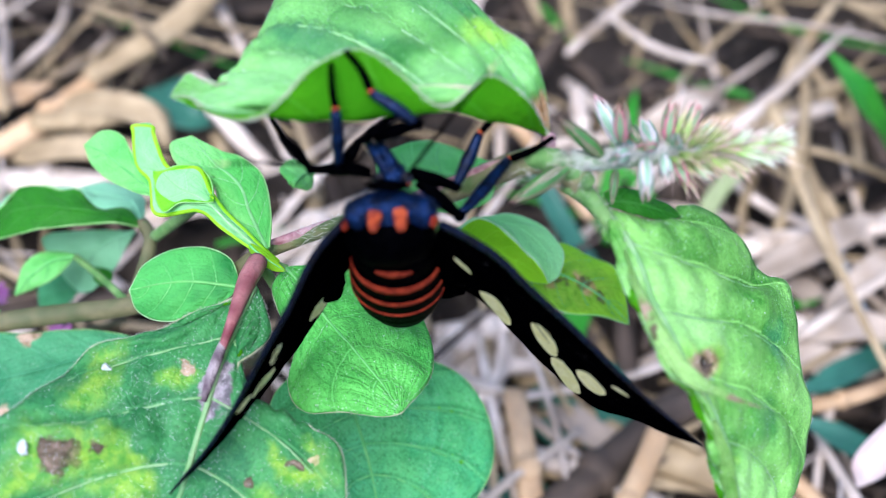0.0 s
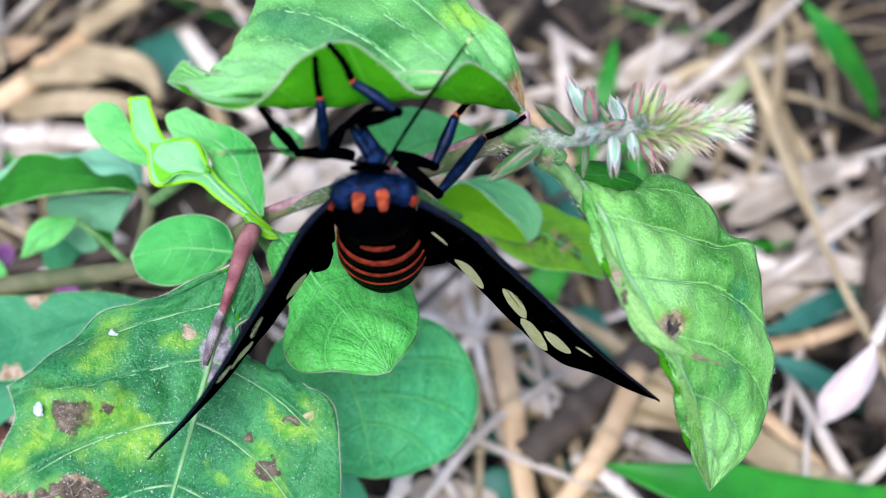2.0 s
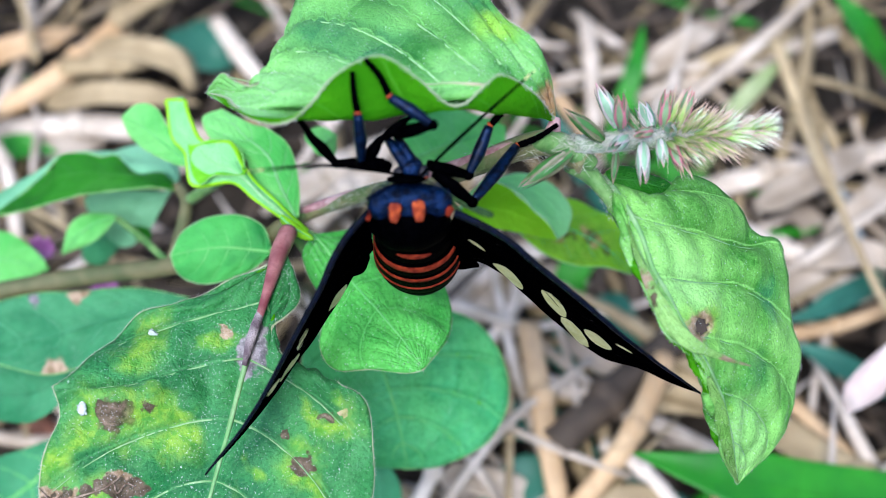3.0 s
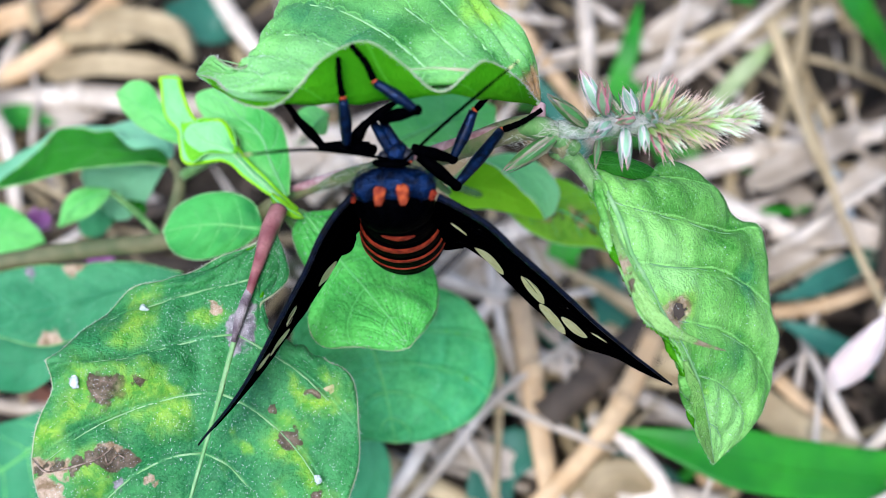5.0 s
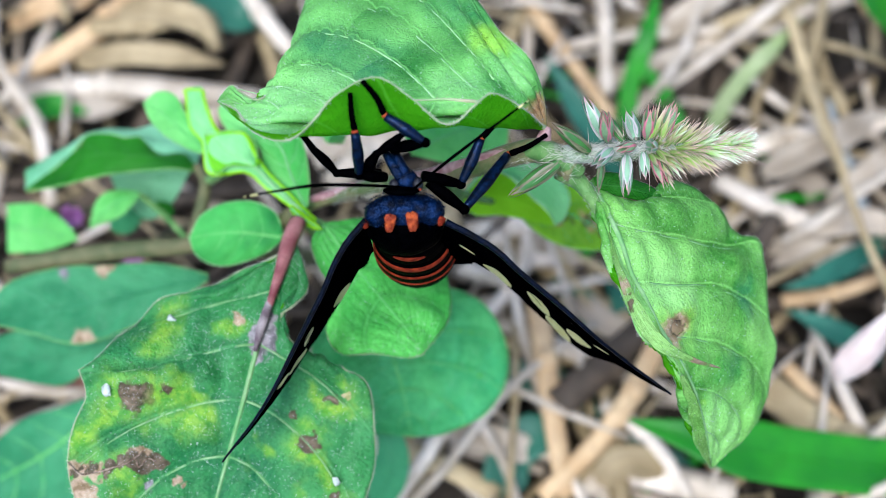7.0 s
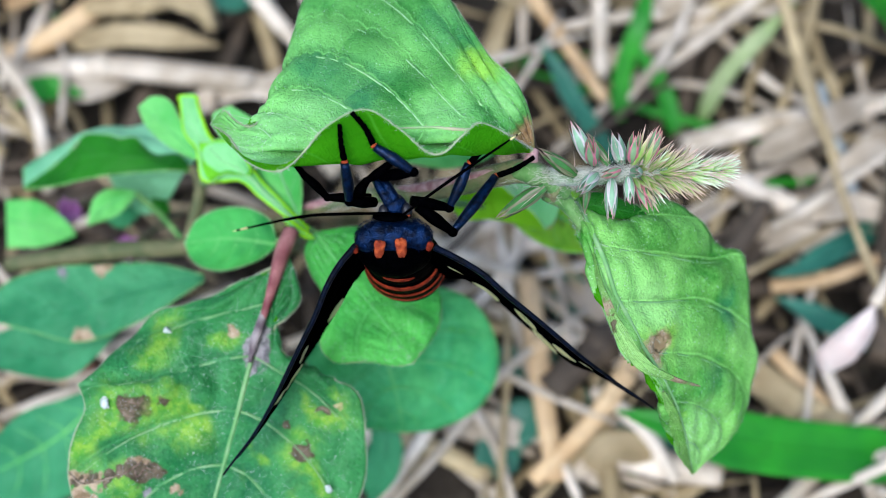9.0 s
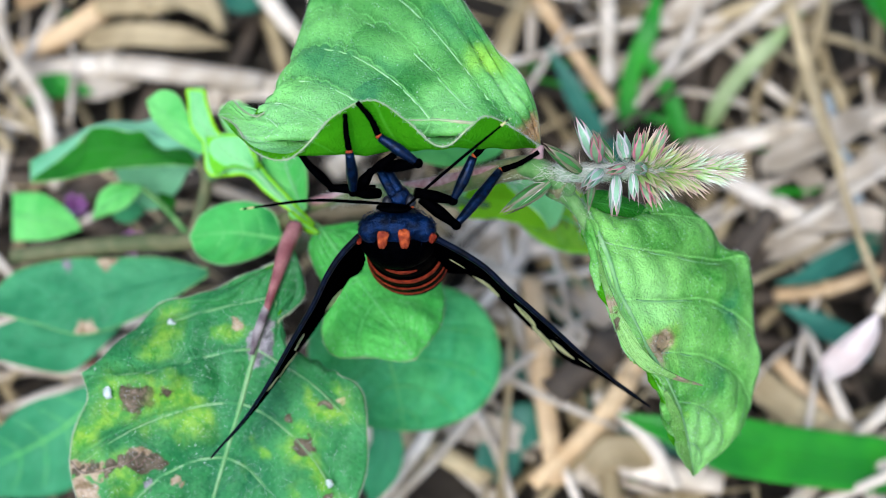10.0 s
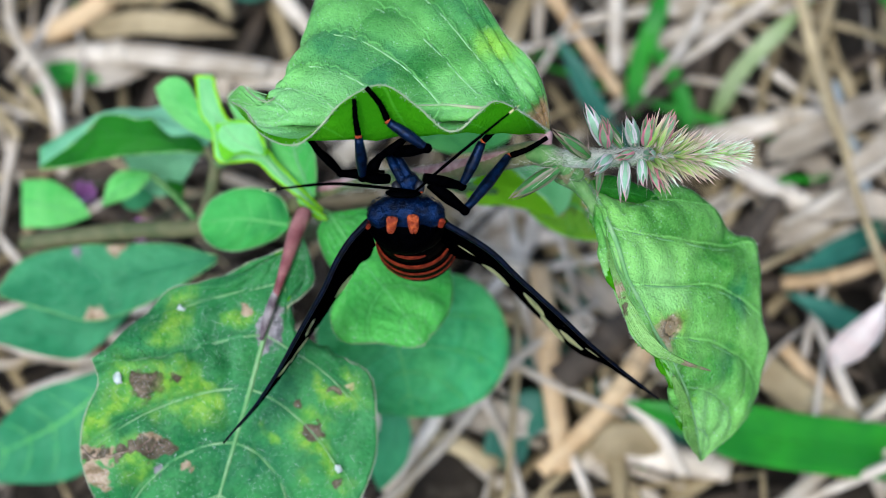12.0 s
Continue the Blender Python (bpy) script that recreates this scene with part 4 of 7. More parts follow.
    blade([(71.42, -18.99, -195.73), (62.64, -14.99, -191.11), (56.28, -11.86, -190.61), (52.95, -10.57, -191.35)], 2.0, GRASS_TEAL, "blue-green grass blade among straw")
    blade([(7.39, -39.44, -185.08), (8.25, -33.42, -185.08), (11.67, -29.94, -184.79), (17.37, -27.57, -186.16)], 3.5, GRASS_TEAL, "broad dark blue-green blade near the ground")
    blade([(20.63, -5.64, -205.75), (20.45, -0.85, -203.89), (22.33, 2.93, -203.77), (26.32, 5.82, -205.43)], 2.6, GRASS, "short upright green grass blade among straw")
    blade([(-81.89, 22, -219.39), (-76.51, 23.63, -215.72), (-72.13, 23.71, -214.61), (-67.36, 22.89, -215.29)], 2.4, GRASS, "short upright green grass blade among straw")


def white_bud():
    """A drooping white flower bud of folded petals on a thin pale stalk."""
    root = thing("white_flower_bud", (60.36, -7.97, -165), "white pointed flower bud with folded petals", "flower bud")
    tip = Vector((55.42, -19.62, -172.5))
    base = Vector((61.09, -8.3, -167))
    run = tip - base
    for k, (off, w) in enumerate((((0.0, 0.0, 1.4), 2.1), ((1.3, 0.8, 0.3), 1.9), ((-1.3, -0.8, 0.3), 1.9))):
        o = Vector(off)
        mid = [base, base + run * 0.35 + o, base + run * 0.7 + o * 0.9, tip]
        side = run.cross(Vector((0, 0, 1))).normalized() * w
        rails = [[mid[0], mid[1] - side * 0.75, mid[2] - side, mid[3]], mid, [mid[0], mid[1] + side * 0.75, mid[2] + side, mid[3]]]
        rails[1] = [p + Vector((0, 0, 0.9)) * s for p, s in zip(rails[1], (0, 1, 1, 0))]
        part("petal", Sheet(rails, 20, 9, 0.3, rough=0.1, seed=k).mesh(), WHITE_BUD, root)
    part("stalk", tube([base, base + Vector((6, 6, -8)), base + Vector((12, 4, -30))], [0.9, 0.7, 0.6], 7), STRAW_PALE, root)


ground()
litter()
stalks()
ground_cover()
white_bud()


# ---- the plant ----
def leaf(plant, name, rails, material, pivot, label="", midrib=True, veins=7, vein_mat=None, rim=None, rim_r=0.14, holes=(), hairs=0, rib_r=0.32, rib_v=0.5, sides=(0, 1), slant=0.17, rib_mat=None, specks=0, rib_to=0.98, under_from=2.0, **opts):
    """A leaf blade with midrib, side veins, margin and down."""
    sh = Sheet(rails, veins=veins, rib=rib_v, slant=slant, **opts)
    top = sh.thick / 2
    blade_ob = part(name, sh.mesh(holes, under_from), material, plant, label, pivot, under=UNDER_G)
    vm = vein_mat or VEIN_DIM
    if midrib:
        part("midrib", tube([sh.at(u, rib_v, top) for u in np.linspace(0.01, rib_to, 14)], [rib_r, rib_r * 0.75, rib_r * 0.25], 6, 27), rib_mat or vm, blade_ob)
    if veins:
        for s in sides:
            for k in range(1, veins):
                u0 = k / veins
                edge = 0.0 if s == 0 else 1.0
                pts = [sh.at(u0 + slant * w ** 1.4, rib_v + (edge - rib_v) * w * 0.93, top - 0.035) for w in np.linspace(0, 1, 7)]
                part("side_vein", tube(pts, [rib_r * 0.38, rib_r * 0.3, rib_r * 0.12], 5, 13), vm, blade_ob)
    if rim:
        part("margin", tube(sh.rim(), [rim_r] * 4, 6, 2 * len(sh.rim())), rim, blade_ob)
    if specks:
        rng = random.Random(specks)
        verts, faces = [], []
        while len(faces) < specks:
            u, v = rng.uniform(0.02, 0.98), rng.uniform(0.02, 0.98)
            p = Vector(sh.at(u, v, top + 0.03))
            if noise.noise(p * 0.22) + 0.5 * noise.noise(p * 0.9) < rng.uniform(-0.5, 0.35):
                continue
            a = rng.uniform(0, 6.283)
            d = (Vector(sh.at(min(u + 0.01, 1), v)) - Vector(sh.at(u, v))).normalized()
            e = (Vector(sh.at(u, min(v + 0.01, 1))) - Vector(sh.at(u, v))).normalized()
            way = (d * math.cos(a) + e * math.sin(a)) * rng.uniform(0.05, 0.2)
            side = (e * math.cos(a) - d * math.sin(a)) * rng.uniform(0.012, 0.032)
            lift = Vector(sh.at(u, v, 1.0)) - Vector(sh.at(u, v))
            k = len(verts)
            verts += [p + side, p - side, p + way - side * 0.4 + lift * 0.08, p + way + side * 0.4 + lift * 0.08]
            faces.append((k, k + 1, k + 2, k + 3))
        part("leaf_down", (verts, faces), LEAF_HAIR, blade_ob, "scattered short white hairs and dust", kind="stuff")
    if hairs:
        rng = random.Random(hairs)
        verts, faces = [], []
        pts = sh.rim()
        for _ in range(hairs):
            i = rng.randrange(1, len(pts) - 1)
            p = Vector(pts[i]) + (Vector(pts[i + 1]) - Vector(pts[i])) * rng.random()
            out = Vector((rng.gauss(0, 1), rng.gauss(0, 1), rng.gauss(0, 1))).normalized() * rng.uniform(0.15, 0.5)
            side = out.cross(Vector((rng.random(), 0.3, 1))).normalized() * 0.018
            k = len(verts)
            verts += [p + side, p - side, p + out]
            faces.append((k, k + 1, k + 2))
        part("down", (verts, faces), HAIR, blade_ob, "fine pale hairs", kind="stuff")
    return blade_ob, sh


PLANT_BASE = (-14.36, 2.09, -214.83)
plant = thing("flowering_herb", PLANT_BASE, "green leafy wild herb with a bristly flower spike", "plant")
top_leaf, _ = leaf(plant, "folded_leaf", [
    [(9.56, 13.87, -119), (8.95, 17.51, -117.5), (7.4, 20.86, -115.5), (4.71, 23.72, -118), (2.58, 27.02, -121), (-0.52, 31.1, -125), (-6.23, 34.2, -129), (-12.12, 33.04, -128), (-14.91, 29.94, -125), (-15.95, 24.77, -121), (-16.76, 18.74, -115), (-18.41, 16.33, -112), (-20.41, 17.05, -113), (-21.69, 17.86, -114.5), (-23.46, 16.57, -117)],
    [(9.56, 13.87, -119), (6.14, 15.4, -114), (2.37, 16.03, -111), (-2.28, 16.11, -111.6), (-8.48, 15.57, -111.4), (-14.48, 15.09, -109.8), (-18.93, 15.65, -112), (-23.46, 16.57, -117)],
    [(9.56, 13.87, -119), (6.21, 14.73, -115.4), (0.84, 15.29, -113.2), (-1.42, 15.35, -113.6), (-7.62, 14.98, -114), (-13.69, 14.64, -113), (-16.12, 14.02, -110.6), (-19.27, 14.07, -111), (-23.46, 16.57, -117)],
    [(9.54, 13.84, -118.8), (6.12, 13.76, -113.6), (0.81, 13.69, -109.6), (-1.37, 13.54, -109.2), (-7.27, 12.93, -108.8), (-13.06, 12.66, -107.8), (-15.66, 12.51, -107.4), (-19, 13.53, -110), (-23.46, 16.54, -117)],
    [(9.56, 13.87, -119), (6.92, 15.39, -112), (3.97, 16.67, -109.5), (2.42, 15.67, -108.5), (0.55, 13.94, -108), (-1.2, 13.94, -107.6), (-3.68, 16.09, -107), (-6.97, 17.85, -106.5), (-10.83, 16.02, -106.5), (-13.55, 12.81, -106.5), (-15.44, 12.12, -106.6), (-18.42, 13, -109), (-20.88, 15.27, -113), (-23.46, 16.51, -117)]],
    TOP_G, (9.56, 13.87, -119), "broad green downy leaf with a curled wavy edge", nu=110, nv=69, specks=2200, rough=0.08, quilt=1.35, fold=0.15, slant=0.45, veins=8, vein_mat=VEIN_TOP, rib_mat=RIB_PINK, rim=MARGIN, rim_r=0.1, hairs=4200, rib_v=0.25, sides=(0,), rib_r=0.32, rib_to=0.46, under_from=0.74, seed=3)

right_leaf, _ = leaf(plant, "drooping_leaf", [
    [(13.82, 8.26, -121), (14.99, 5.21, -117), (15.38, 1.66, -115), (16.62, -2.33, -114), (18.76, -6.53, -113.5), (22.05, -9.13, -115), (23.34, -12.54, -118), (25.7, -18.22, -123), (28.03, -22.11, -126.3)],
    [(14.1, 8.59, -121), (15.74, 4.92, -116.5), (17.59, 0.05, -115.5), (20.52, -5.6, -116), (23.61, -10.9, -118), (25.95, -15.67, -121), (28.03, -22.11, -126.3)],
    [(14.66, 9.32, -121), (18.46, 8.89, -122), (21.8, 7.72, -122.3), (23.2, 8.87, -122.5), (27.62, 6.73, -125), (30.96, 3.15, -128), (33.6, 2.04, -129), (34.62, -4.73, -129), (35.33, -10.12, -129), (33.34, -17.17, -128), (28.03, -22.11, -126.3)]],
    RIGHT_G, (14.1, 8.59, -121), "light green crinkled leaf with a small hole, hanging", nu=110, nv=61, specks=1400, quilt=1.35, veins=6, vein_mat=VEIN_PALE, rim=MARGIN_G, rim_r=0.09, hairs=2600, holes=[((22.77, -6, -116.5), 0.85)], rib_r=0.3, seed=5, slant=0.3, rough=0.16)
part("curled_edge", Sheet([
    [(15.05, 5.2, -116.6), (15.88, 0.58, -114), (17.6, -4.66, -112.8), (19.86, -7.66, -112.3), (22.49, -8.61, -112.4), (26.12, -9.51, -113.2)],
    [(15.24, 5.19, -116.4), (16.43, 0.69, -113.8), (18.43, -3.35, -112.8), (20.54, -6.41, -112.3), (23.27, -8.3, -112.4), (26.12, -9.41, -113.2)]], 30, 7, 0.3, rough=0.1).mesh(), EDGE_G, right_leaf, "pale underside of the rolled edge")
part("curled_edge", Sheet([
    [(22.78, -10.72, -116), (23.88, -14.25, -118.5), (25.93, -18.99, -122.5), (27.9, -21.94, -126)],
    [(23.12, -10.7, -115.8), (24.98, -13.64, -118), (26.4, -17.71, -121.5), (27.9, -21.82, -126)]], 24, 7, 0.3, rough=0.08).mesh(), EDGE_G, right_leaf, "pale underside of the rolled edge")

big_leaf, _ = leaf(plant, "spotted_leaf", [
    [(-18.33, 0.96, -129), (-22.82, -0.95, -128), (-26.77, -2.89, -127), (-31.61, -4.2, -127.5), (-34.75, -6.96, -126), (-37.19, -10.07, -122.5), (-38.66, -11.09, -120), (-38.51, -14.1, -122), (-40, -18.48, -121), (-39.83, -23.54, -121), (-36.48, -29.4, -122), (-27.29, -32.76, -124)],
    [(-17.81, 1.88, -130.5), (-19.3, -2.9, -127.5), (-20.47, -6.96, -126), (-21.59, -11.55, -125), (-23.06, -17.28, -124.5), (-25.27, -25.39, -124), (-27.29, -32.76, -124)],
    [(-17.21, 0.67, -130.5), (-15.93, -2.61, -128), (-17.22, -4.78, -127), (-18.68, -6.11, -126.5), (-17.9, -8.42, -126), (-15.74, -11.47, -126), (-12.18, -11.59, -125.5), (-9.26, -13.23, -125.5), (-8.51, -17.42, -125.5), (-8.82, -23.73, -125), (-12.95, -29.42, -124.5), (-27.29, -32.76, -124)]],
    BIG_G, (-17.88, 2.49, -131), "large dusty green leaf with brown and yellow decay spots", nu=110, nv=69, specks=2600, quilt=1.15, veins=6, vein_mat=VEIN_PALE, rim=MARGIN, rim_r=0.11, wave=0.45, waves=6, hairs=6500, rib_r=0.36, seed=7, rough=0.18)
rng = random.Random(21)
for p, r in (((-30.63, -6.51, -126.4), 0.75), ((-32.05, -7.26, -126.2), 0.5), ((-32.56, -11.07, -124.8), 0.8), ((-36.3, -13.36, -121.4), 0.85), ((-12.43, -23.43, -124), 0.6)):
    part("white_fleck", ball(p, (r * 0.75, r * 0.95, r * 0.3), axes((rng.uniform(-0.5, 0.5), 1, 0), (0, 0, 1)), 18, 14, lambda q: 0.8 + 0.45 * noise.noise(q * 1.9 + Vector(p)) + 0.2 * noise.noise(q * 6)), FLECK, big_leaf, "small white cocoon-like fleck")

part("torn_ridge", join(
    tube([(-40.24, -20.85, -120.8), (-39.03, -22.1, -120.9), (-37.43, -21.98, -120.8), (-35.7, -21.51, -121), (-34.16, -21.02, -121.1), (-33.06, -20.32, -121.6), (-32.49, -19.82, -122)], [0.05, 0.12, 0.06, 0.12, 0.07, 0.12, 0.04], 6, 60, 0.5),
    tube([(-33.25, -20.64, -121.5), (-32.94, -21.56, -121.6), (-32.19, -20.76, -122.2), (-31.32, -21.13, -122.4)], [0.05, 0.12, 0.1, 0.04], 6, 30, 0.5)), DEAD_RIM, big_leaf, "raised dry edge of the rotten band")
leaf(plant, "leaf", [
    [(-15.41, 3.98, -136), (-16.42, 1.82, -135), (-15.49, -0.87, -134), (-13.83, -3.64, -133), (-14.17, -8.15, -131), (-12.43, -10.32, -130), (-8.69, -10.32, -130), (-5.07, -10.74, -130), (-3.38, -10.38, -130)],
    [(-15.28, 4.1, -136), (-12.07, 0.06, -134), (-8.82, -3.62, -132), (-5.72, -7.24, -131), (-3.38, -10.38, -130)],
    [(-15.09, 4.1, -136), (-9.23, 4.42, -138), (-2.82, 1.35, -138), (-0.51, -3.73, -136), (-0.74, -7.07, -133.5), (-3.38, -10.38, -130)]],
    MID_G, (-15.28, 4.1, -136), "smooth mid-green leaf with a wavy edge", specks=500, quilt=0.95, veins=5, vein_mat=VEIN_DIM, rim=MARGIN, rim_r=0.08, hairs=900, rib_r=0.17, nu=56, nv=41, seed=9)
leaf(plant, "leaf", [
    [(-11.96, -4.05, -148), (-17.33, -8.8, -147), (-17.45, -16.42, -148), (-12.81, -22.21, -150), (-5.54, -23.62, -151)],
    [(-11.27, -4.05, -148), (-8.52, -10.92, -148), (-6.5, -17.92, -149), (-5.54, -23.62, -151)],
    [(-10.58, -4.05, -148), (-0.99, -4.52, -152), (4.33, -7.39, -153), (6.96, -14.13, -153), (4.66, -20.04, -152), (-0.98, -23.14, -151.5), (-5.54, -23.62, -151)]],
    LOW_G, (-11.27, -4.05, -148), "rounded dark green leaf low on the plant", quilt=1.0, veins=6, rim=MARGIN_G, rim_r=0.12, rib_r=0.25, seed=10)
leaf(plant, "leaf", [
    [(-20.26, 2.32, -139), (-21.58, 5.39, -140), (-25.46, 6.68, -141), (-30.26, 5.34, -142), (-32.17, 2.18, -142)],
    [(-20.26, 2.32, -139), (-26.26, 2.92, -140), (-32.17, 2.18, -142)],
    [(-20.26, 2.32, -139), (-23.01, 0.26, -140), (-27.75, -1.11, -141), (-31.12, -0.07, -142), (-32.17, 2.18, -142)]],
    ROUND_G, (-20.26, 2.32, -139), "small rounded green leaf with a pale rim", quilt=0.4, veins=5, rim=VEIN_TOP, rim_r=0.12, rib_r=0.2, seed=12)
leaf(plant, "leaf", [
    [(0.73, 7.24, -143), (2.98, 10.1, -146), (5.36, 11.27, -148), (9.06, 11.83, -149), (12.31, 10.31, -149), (14.15, 7.63, -148), (13.72, 4.98, -147), (12.47, 3.86, -146)],
    [(0.73, 7.07, -143.0), (3.19, 10.01, -144.75), (5.48, 10.76, -145.75), (9.41, 9.75, -146.3), (12.57, 6.62, -146.3), (12.47, 3.83, -146.0)],
    [(0.73, 6.9, -143), (3.4, 9.93, -143.5), (5.6, 10.26, -143.5), (7.73, 8.73, -143.6), (9.83, 6.89, -144), (11.51, 5.32, -145), (12.47, 3.8, -146)]],
    MINT_G, (0.73, 6.84, -143), "young pale green leaf behind the stem", quilt=0.15, veins=4, vein_mat=MINT_G, rim=VEIN_TOP, rim_r=0.14, rib_r=0.1, seed=13)
leaf(plant, "leaf", [
    [(0.73, 6.9, -143), (3.4, 9.93, -143.5), (5.6, 10.26, -143.5), (7.73, 8.73, -143.6), (9.83, 6.89, -144), (11.51, 5.32, -145), (12.47, 3.8, -146)],
    [(0.66, 6.71, -143), (3.22, 7.45, -144.6), (5.66, 7.35, -145.2), (8.16, 6.47, -145.2), (10.4, 5.34, -145.5), (12.47, 3.76, -146)],
    [(0.6, 6.57, -143), (2.42, 5.12, -145), (5.15, 5.08, -146), (7.89, 4.69, -146.5), (10.61, 4.01, -146.5), (12.47, 3.73, -146)]],
    LIME_G, (0.73, 6.84, -143), "lime half of the young leaf, light shining through", quilt=0.15, veins=4, vein_mat=LIME_G, rim=VEIN_TOP, rim_r=0.1, rib_r=0.1, seed=43)
leaf(plant, "leaf", [
    [(6.69, 6.69, -150), (13.83, 9.0, -152), (18.2, 7.4, -152), (21.3, 5.4, -151.5), (21.9, -0.2, -150)],
    [(6.69, 6.55, -150), (11.56, 6.0, -150), (15.9, 4.4, -150), (19.2, 2.4, -150), (21.9, -0.3, -150)],
    [(6.69, 6.4, -150), (10.6, 2.7, -149.5), (14.6, 0.9, -149), (18.6, 0.5, -149), (21.9, -0.4, -150)]],
    AGED_G, (6.69, 6.55, -150), "yellowing leaf with red-brown decayed patches", quilt=0.2, veins=5, rim=MARGIN_G, rim_r=0.12, rib_r=0.2, seed=14)

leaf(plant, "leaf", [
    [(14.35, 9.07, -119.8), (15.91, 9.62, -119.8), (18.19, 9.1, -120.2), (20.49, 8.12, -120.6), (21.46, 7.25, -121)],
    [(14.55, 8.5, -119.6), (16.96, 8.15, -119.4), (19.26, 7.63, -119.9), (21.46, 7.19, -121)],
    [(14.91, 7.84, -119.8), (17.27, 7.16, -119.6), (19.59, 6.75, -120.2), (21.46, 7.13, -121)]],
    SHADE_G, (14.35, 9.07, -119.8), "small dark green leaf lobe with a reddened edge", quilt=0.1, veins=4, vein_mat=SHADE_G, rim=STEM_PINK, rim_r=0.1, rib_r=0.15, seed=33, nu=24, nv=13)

# the left-hand shoot
leaf(plant, "leaf", [
    [(-22.83, 11.13, -137), (-23.58, 13.39, -138), (-24.84, 14.74, -138.6), (-26.84, 15.04, -139), (-28.41, 14.56, -139.4), (-29.77, 14.49, -140)],
    [(-22.77, 10.97, -136.6), (-24.39, 12.42, -138.6), (-26.22, 13.05, -139.8), (-28.08, 12.87, -140), (-29.64, 13.06, -140)],
    [(-22.8, 10.7, -136.4), (-24.42, 10.69, -137), (-26.32, 10.8, -137.6), (-27.93, 9.8, -138), (-29.04, 11.03, -139), (-29.57, 12.74, -140)]],
    FLAP_G, (-22.8, 10.99, -136.8), "young lime leaf lobe cupped like a hood", quilt=0.15, veins=0, vein_mat=LIME_G, rib_r=0.1, rim=MARGIN_G, rim_r=0.08, seed=36, nu=34, nv=21)
leaf(plant, "leaf", [
    [(-17.3, 5.87, -136), (-22.2, 9.74, -139), (-23.33, 13.06, -140), (-26.78, 14.88, -140), (-28.48, 17.87, -142), (-26.49, 18.99, -143)],
    [(-17.17, 5.87, -136), (-19.16, 9.67, -138), (-20.66, 13.02, -139.5), (-23.83, 15.78, -141), (-26.49, 18.99, -143)],
    [(-16.98, 6.06, -136), (-17.17, 9.99, -138), (-18.33, 14.04, -140), (-20.55, 16.1, -141), (-23.34, 17.21, -142), (-26.49, 18.99, -143)]],
    YOUNG_G, (-17.17, 5.87, -136), "young light green leaf with a wavy edge", quilt=0.3, veins=6, vein_mat=VEIN, rim=MARGIN_G, rim_r=0.13, rib_r=0.22, seed=15)
leaf(plant, "leaf", [
    [(-16.23, 4.14, -135), (-21.88, 8.2, -137), (-24.6, 10.12, -138), (-29.18, 10.01, -140), (-30.24, 13.48, -141), (-32.13, 16, -143), (-33.02, 20.26, -144)],
    [(-16.11, 4.32, -135), (-20.77, 8.14, -136), (-23.79, 11, -137), (-26.94, 12.6, -138.5), (-28.99, 14.69, -140), (-31.12, 16.88, -142), (-32.22, 20.52, -144)],
    [(-15.92, 4.45, -135), (-19.77, 7.98, -136.5), (-22.98, 11.43, -137.5), (-24.82, 14.53, -138.5), (-28.08, 14.82, -140), (-29.93, 17.73, -142), (-31.09, 20.59, -144)]],
    MINT_G, (-16.11, 4.32, -135), "young lime leaf curled along its length", quilt=0.1, veins=0, vein_mat=VEIN_TOP, rim=LIME_G, rim_r=0.24, rib_r=0.13, seed=16)
leaf(plant, "leaf", [
    [(-29.27, 12.06, -142), (-32.69, 16.78, -144), (-34.84, 19.72, -146), (-37.26, 20.2, -147), (-39.23, 18.96, -148)],
    [(-29.27, 12.06, -142), (-33.36, 15.31, -144), (-36.53, 17.69, -146), (-39.23, 18.96, -148)],
    [(-29.27, 12.06, -142), (-33.02, 13.24, -144), (-37.47, 15.9, -147), (-39.23, 18.96, -148)]],
    YOUNG_G, (-29.27, 12.06, -142), "young light green leaf tip", quilt=0.15, veins=4, rim=MARGIN_G, rim_r=0.13, rib_r=0.2, seed=17)
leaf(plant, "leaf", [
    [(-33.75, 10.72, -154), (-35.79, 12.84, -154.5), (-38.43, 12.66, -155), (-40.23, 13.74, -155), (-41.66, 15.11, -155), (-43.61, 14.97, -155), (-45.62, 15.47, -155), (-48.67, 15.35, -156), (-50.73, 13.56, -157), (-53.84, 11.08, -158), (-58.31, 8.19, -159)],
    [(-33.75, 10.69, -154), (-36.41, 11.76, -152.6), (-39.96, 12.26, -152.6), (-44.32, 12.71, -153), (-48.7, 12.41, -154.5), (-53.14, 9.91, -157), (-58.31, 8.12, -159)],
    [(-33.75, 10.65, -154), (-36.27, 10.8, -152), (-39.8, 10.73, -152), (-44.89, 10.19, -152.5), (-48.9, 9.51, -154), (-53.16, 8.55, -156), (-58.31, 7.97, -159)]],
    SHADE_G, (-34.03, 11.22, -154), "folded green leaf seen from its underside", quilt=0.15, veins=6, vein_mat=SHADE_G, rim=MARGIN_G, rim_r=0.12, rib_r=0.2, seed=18)
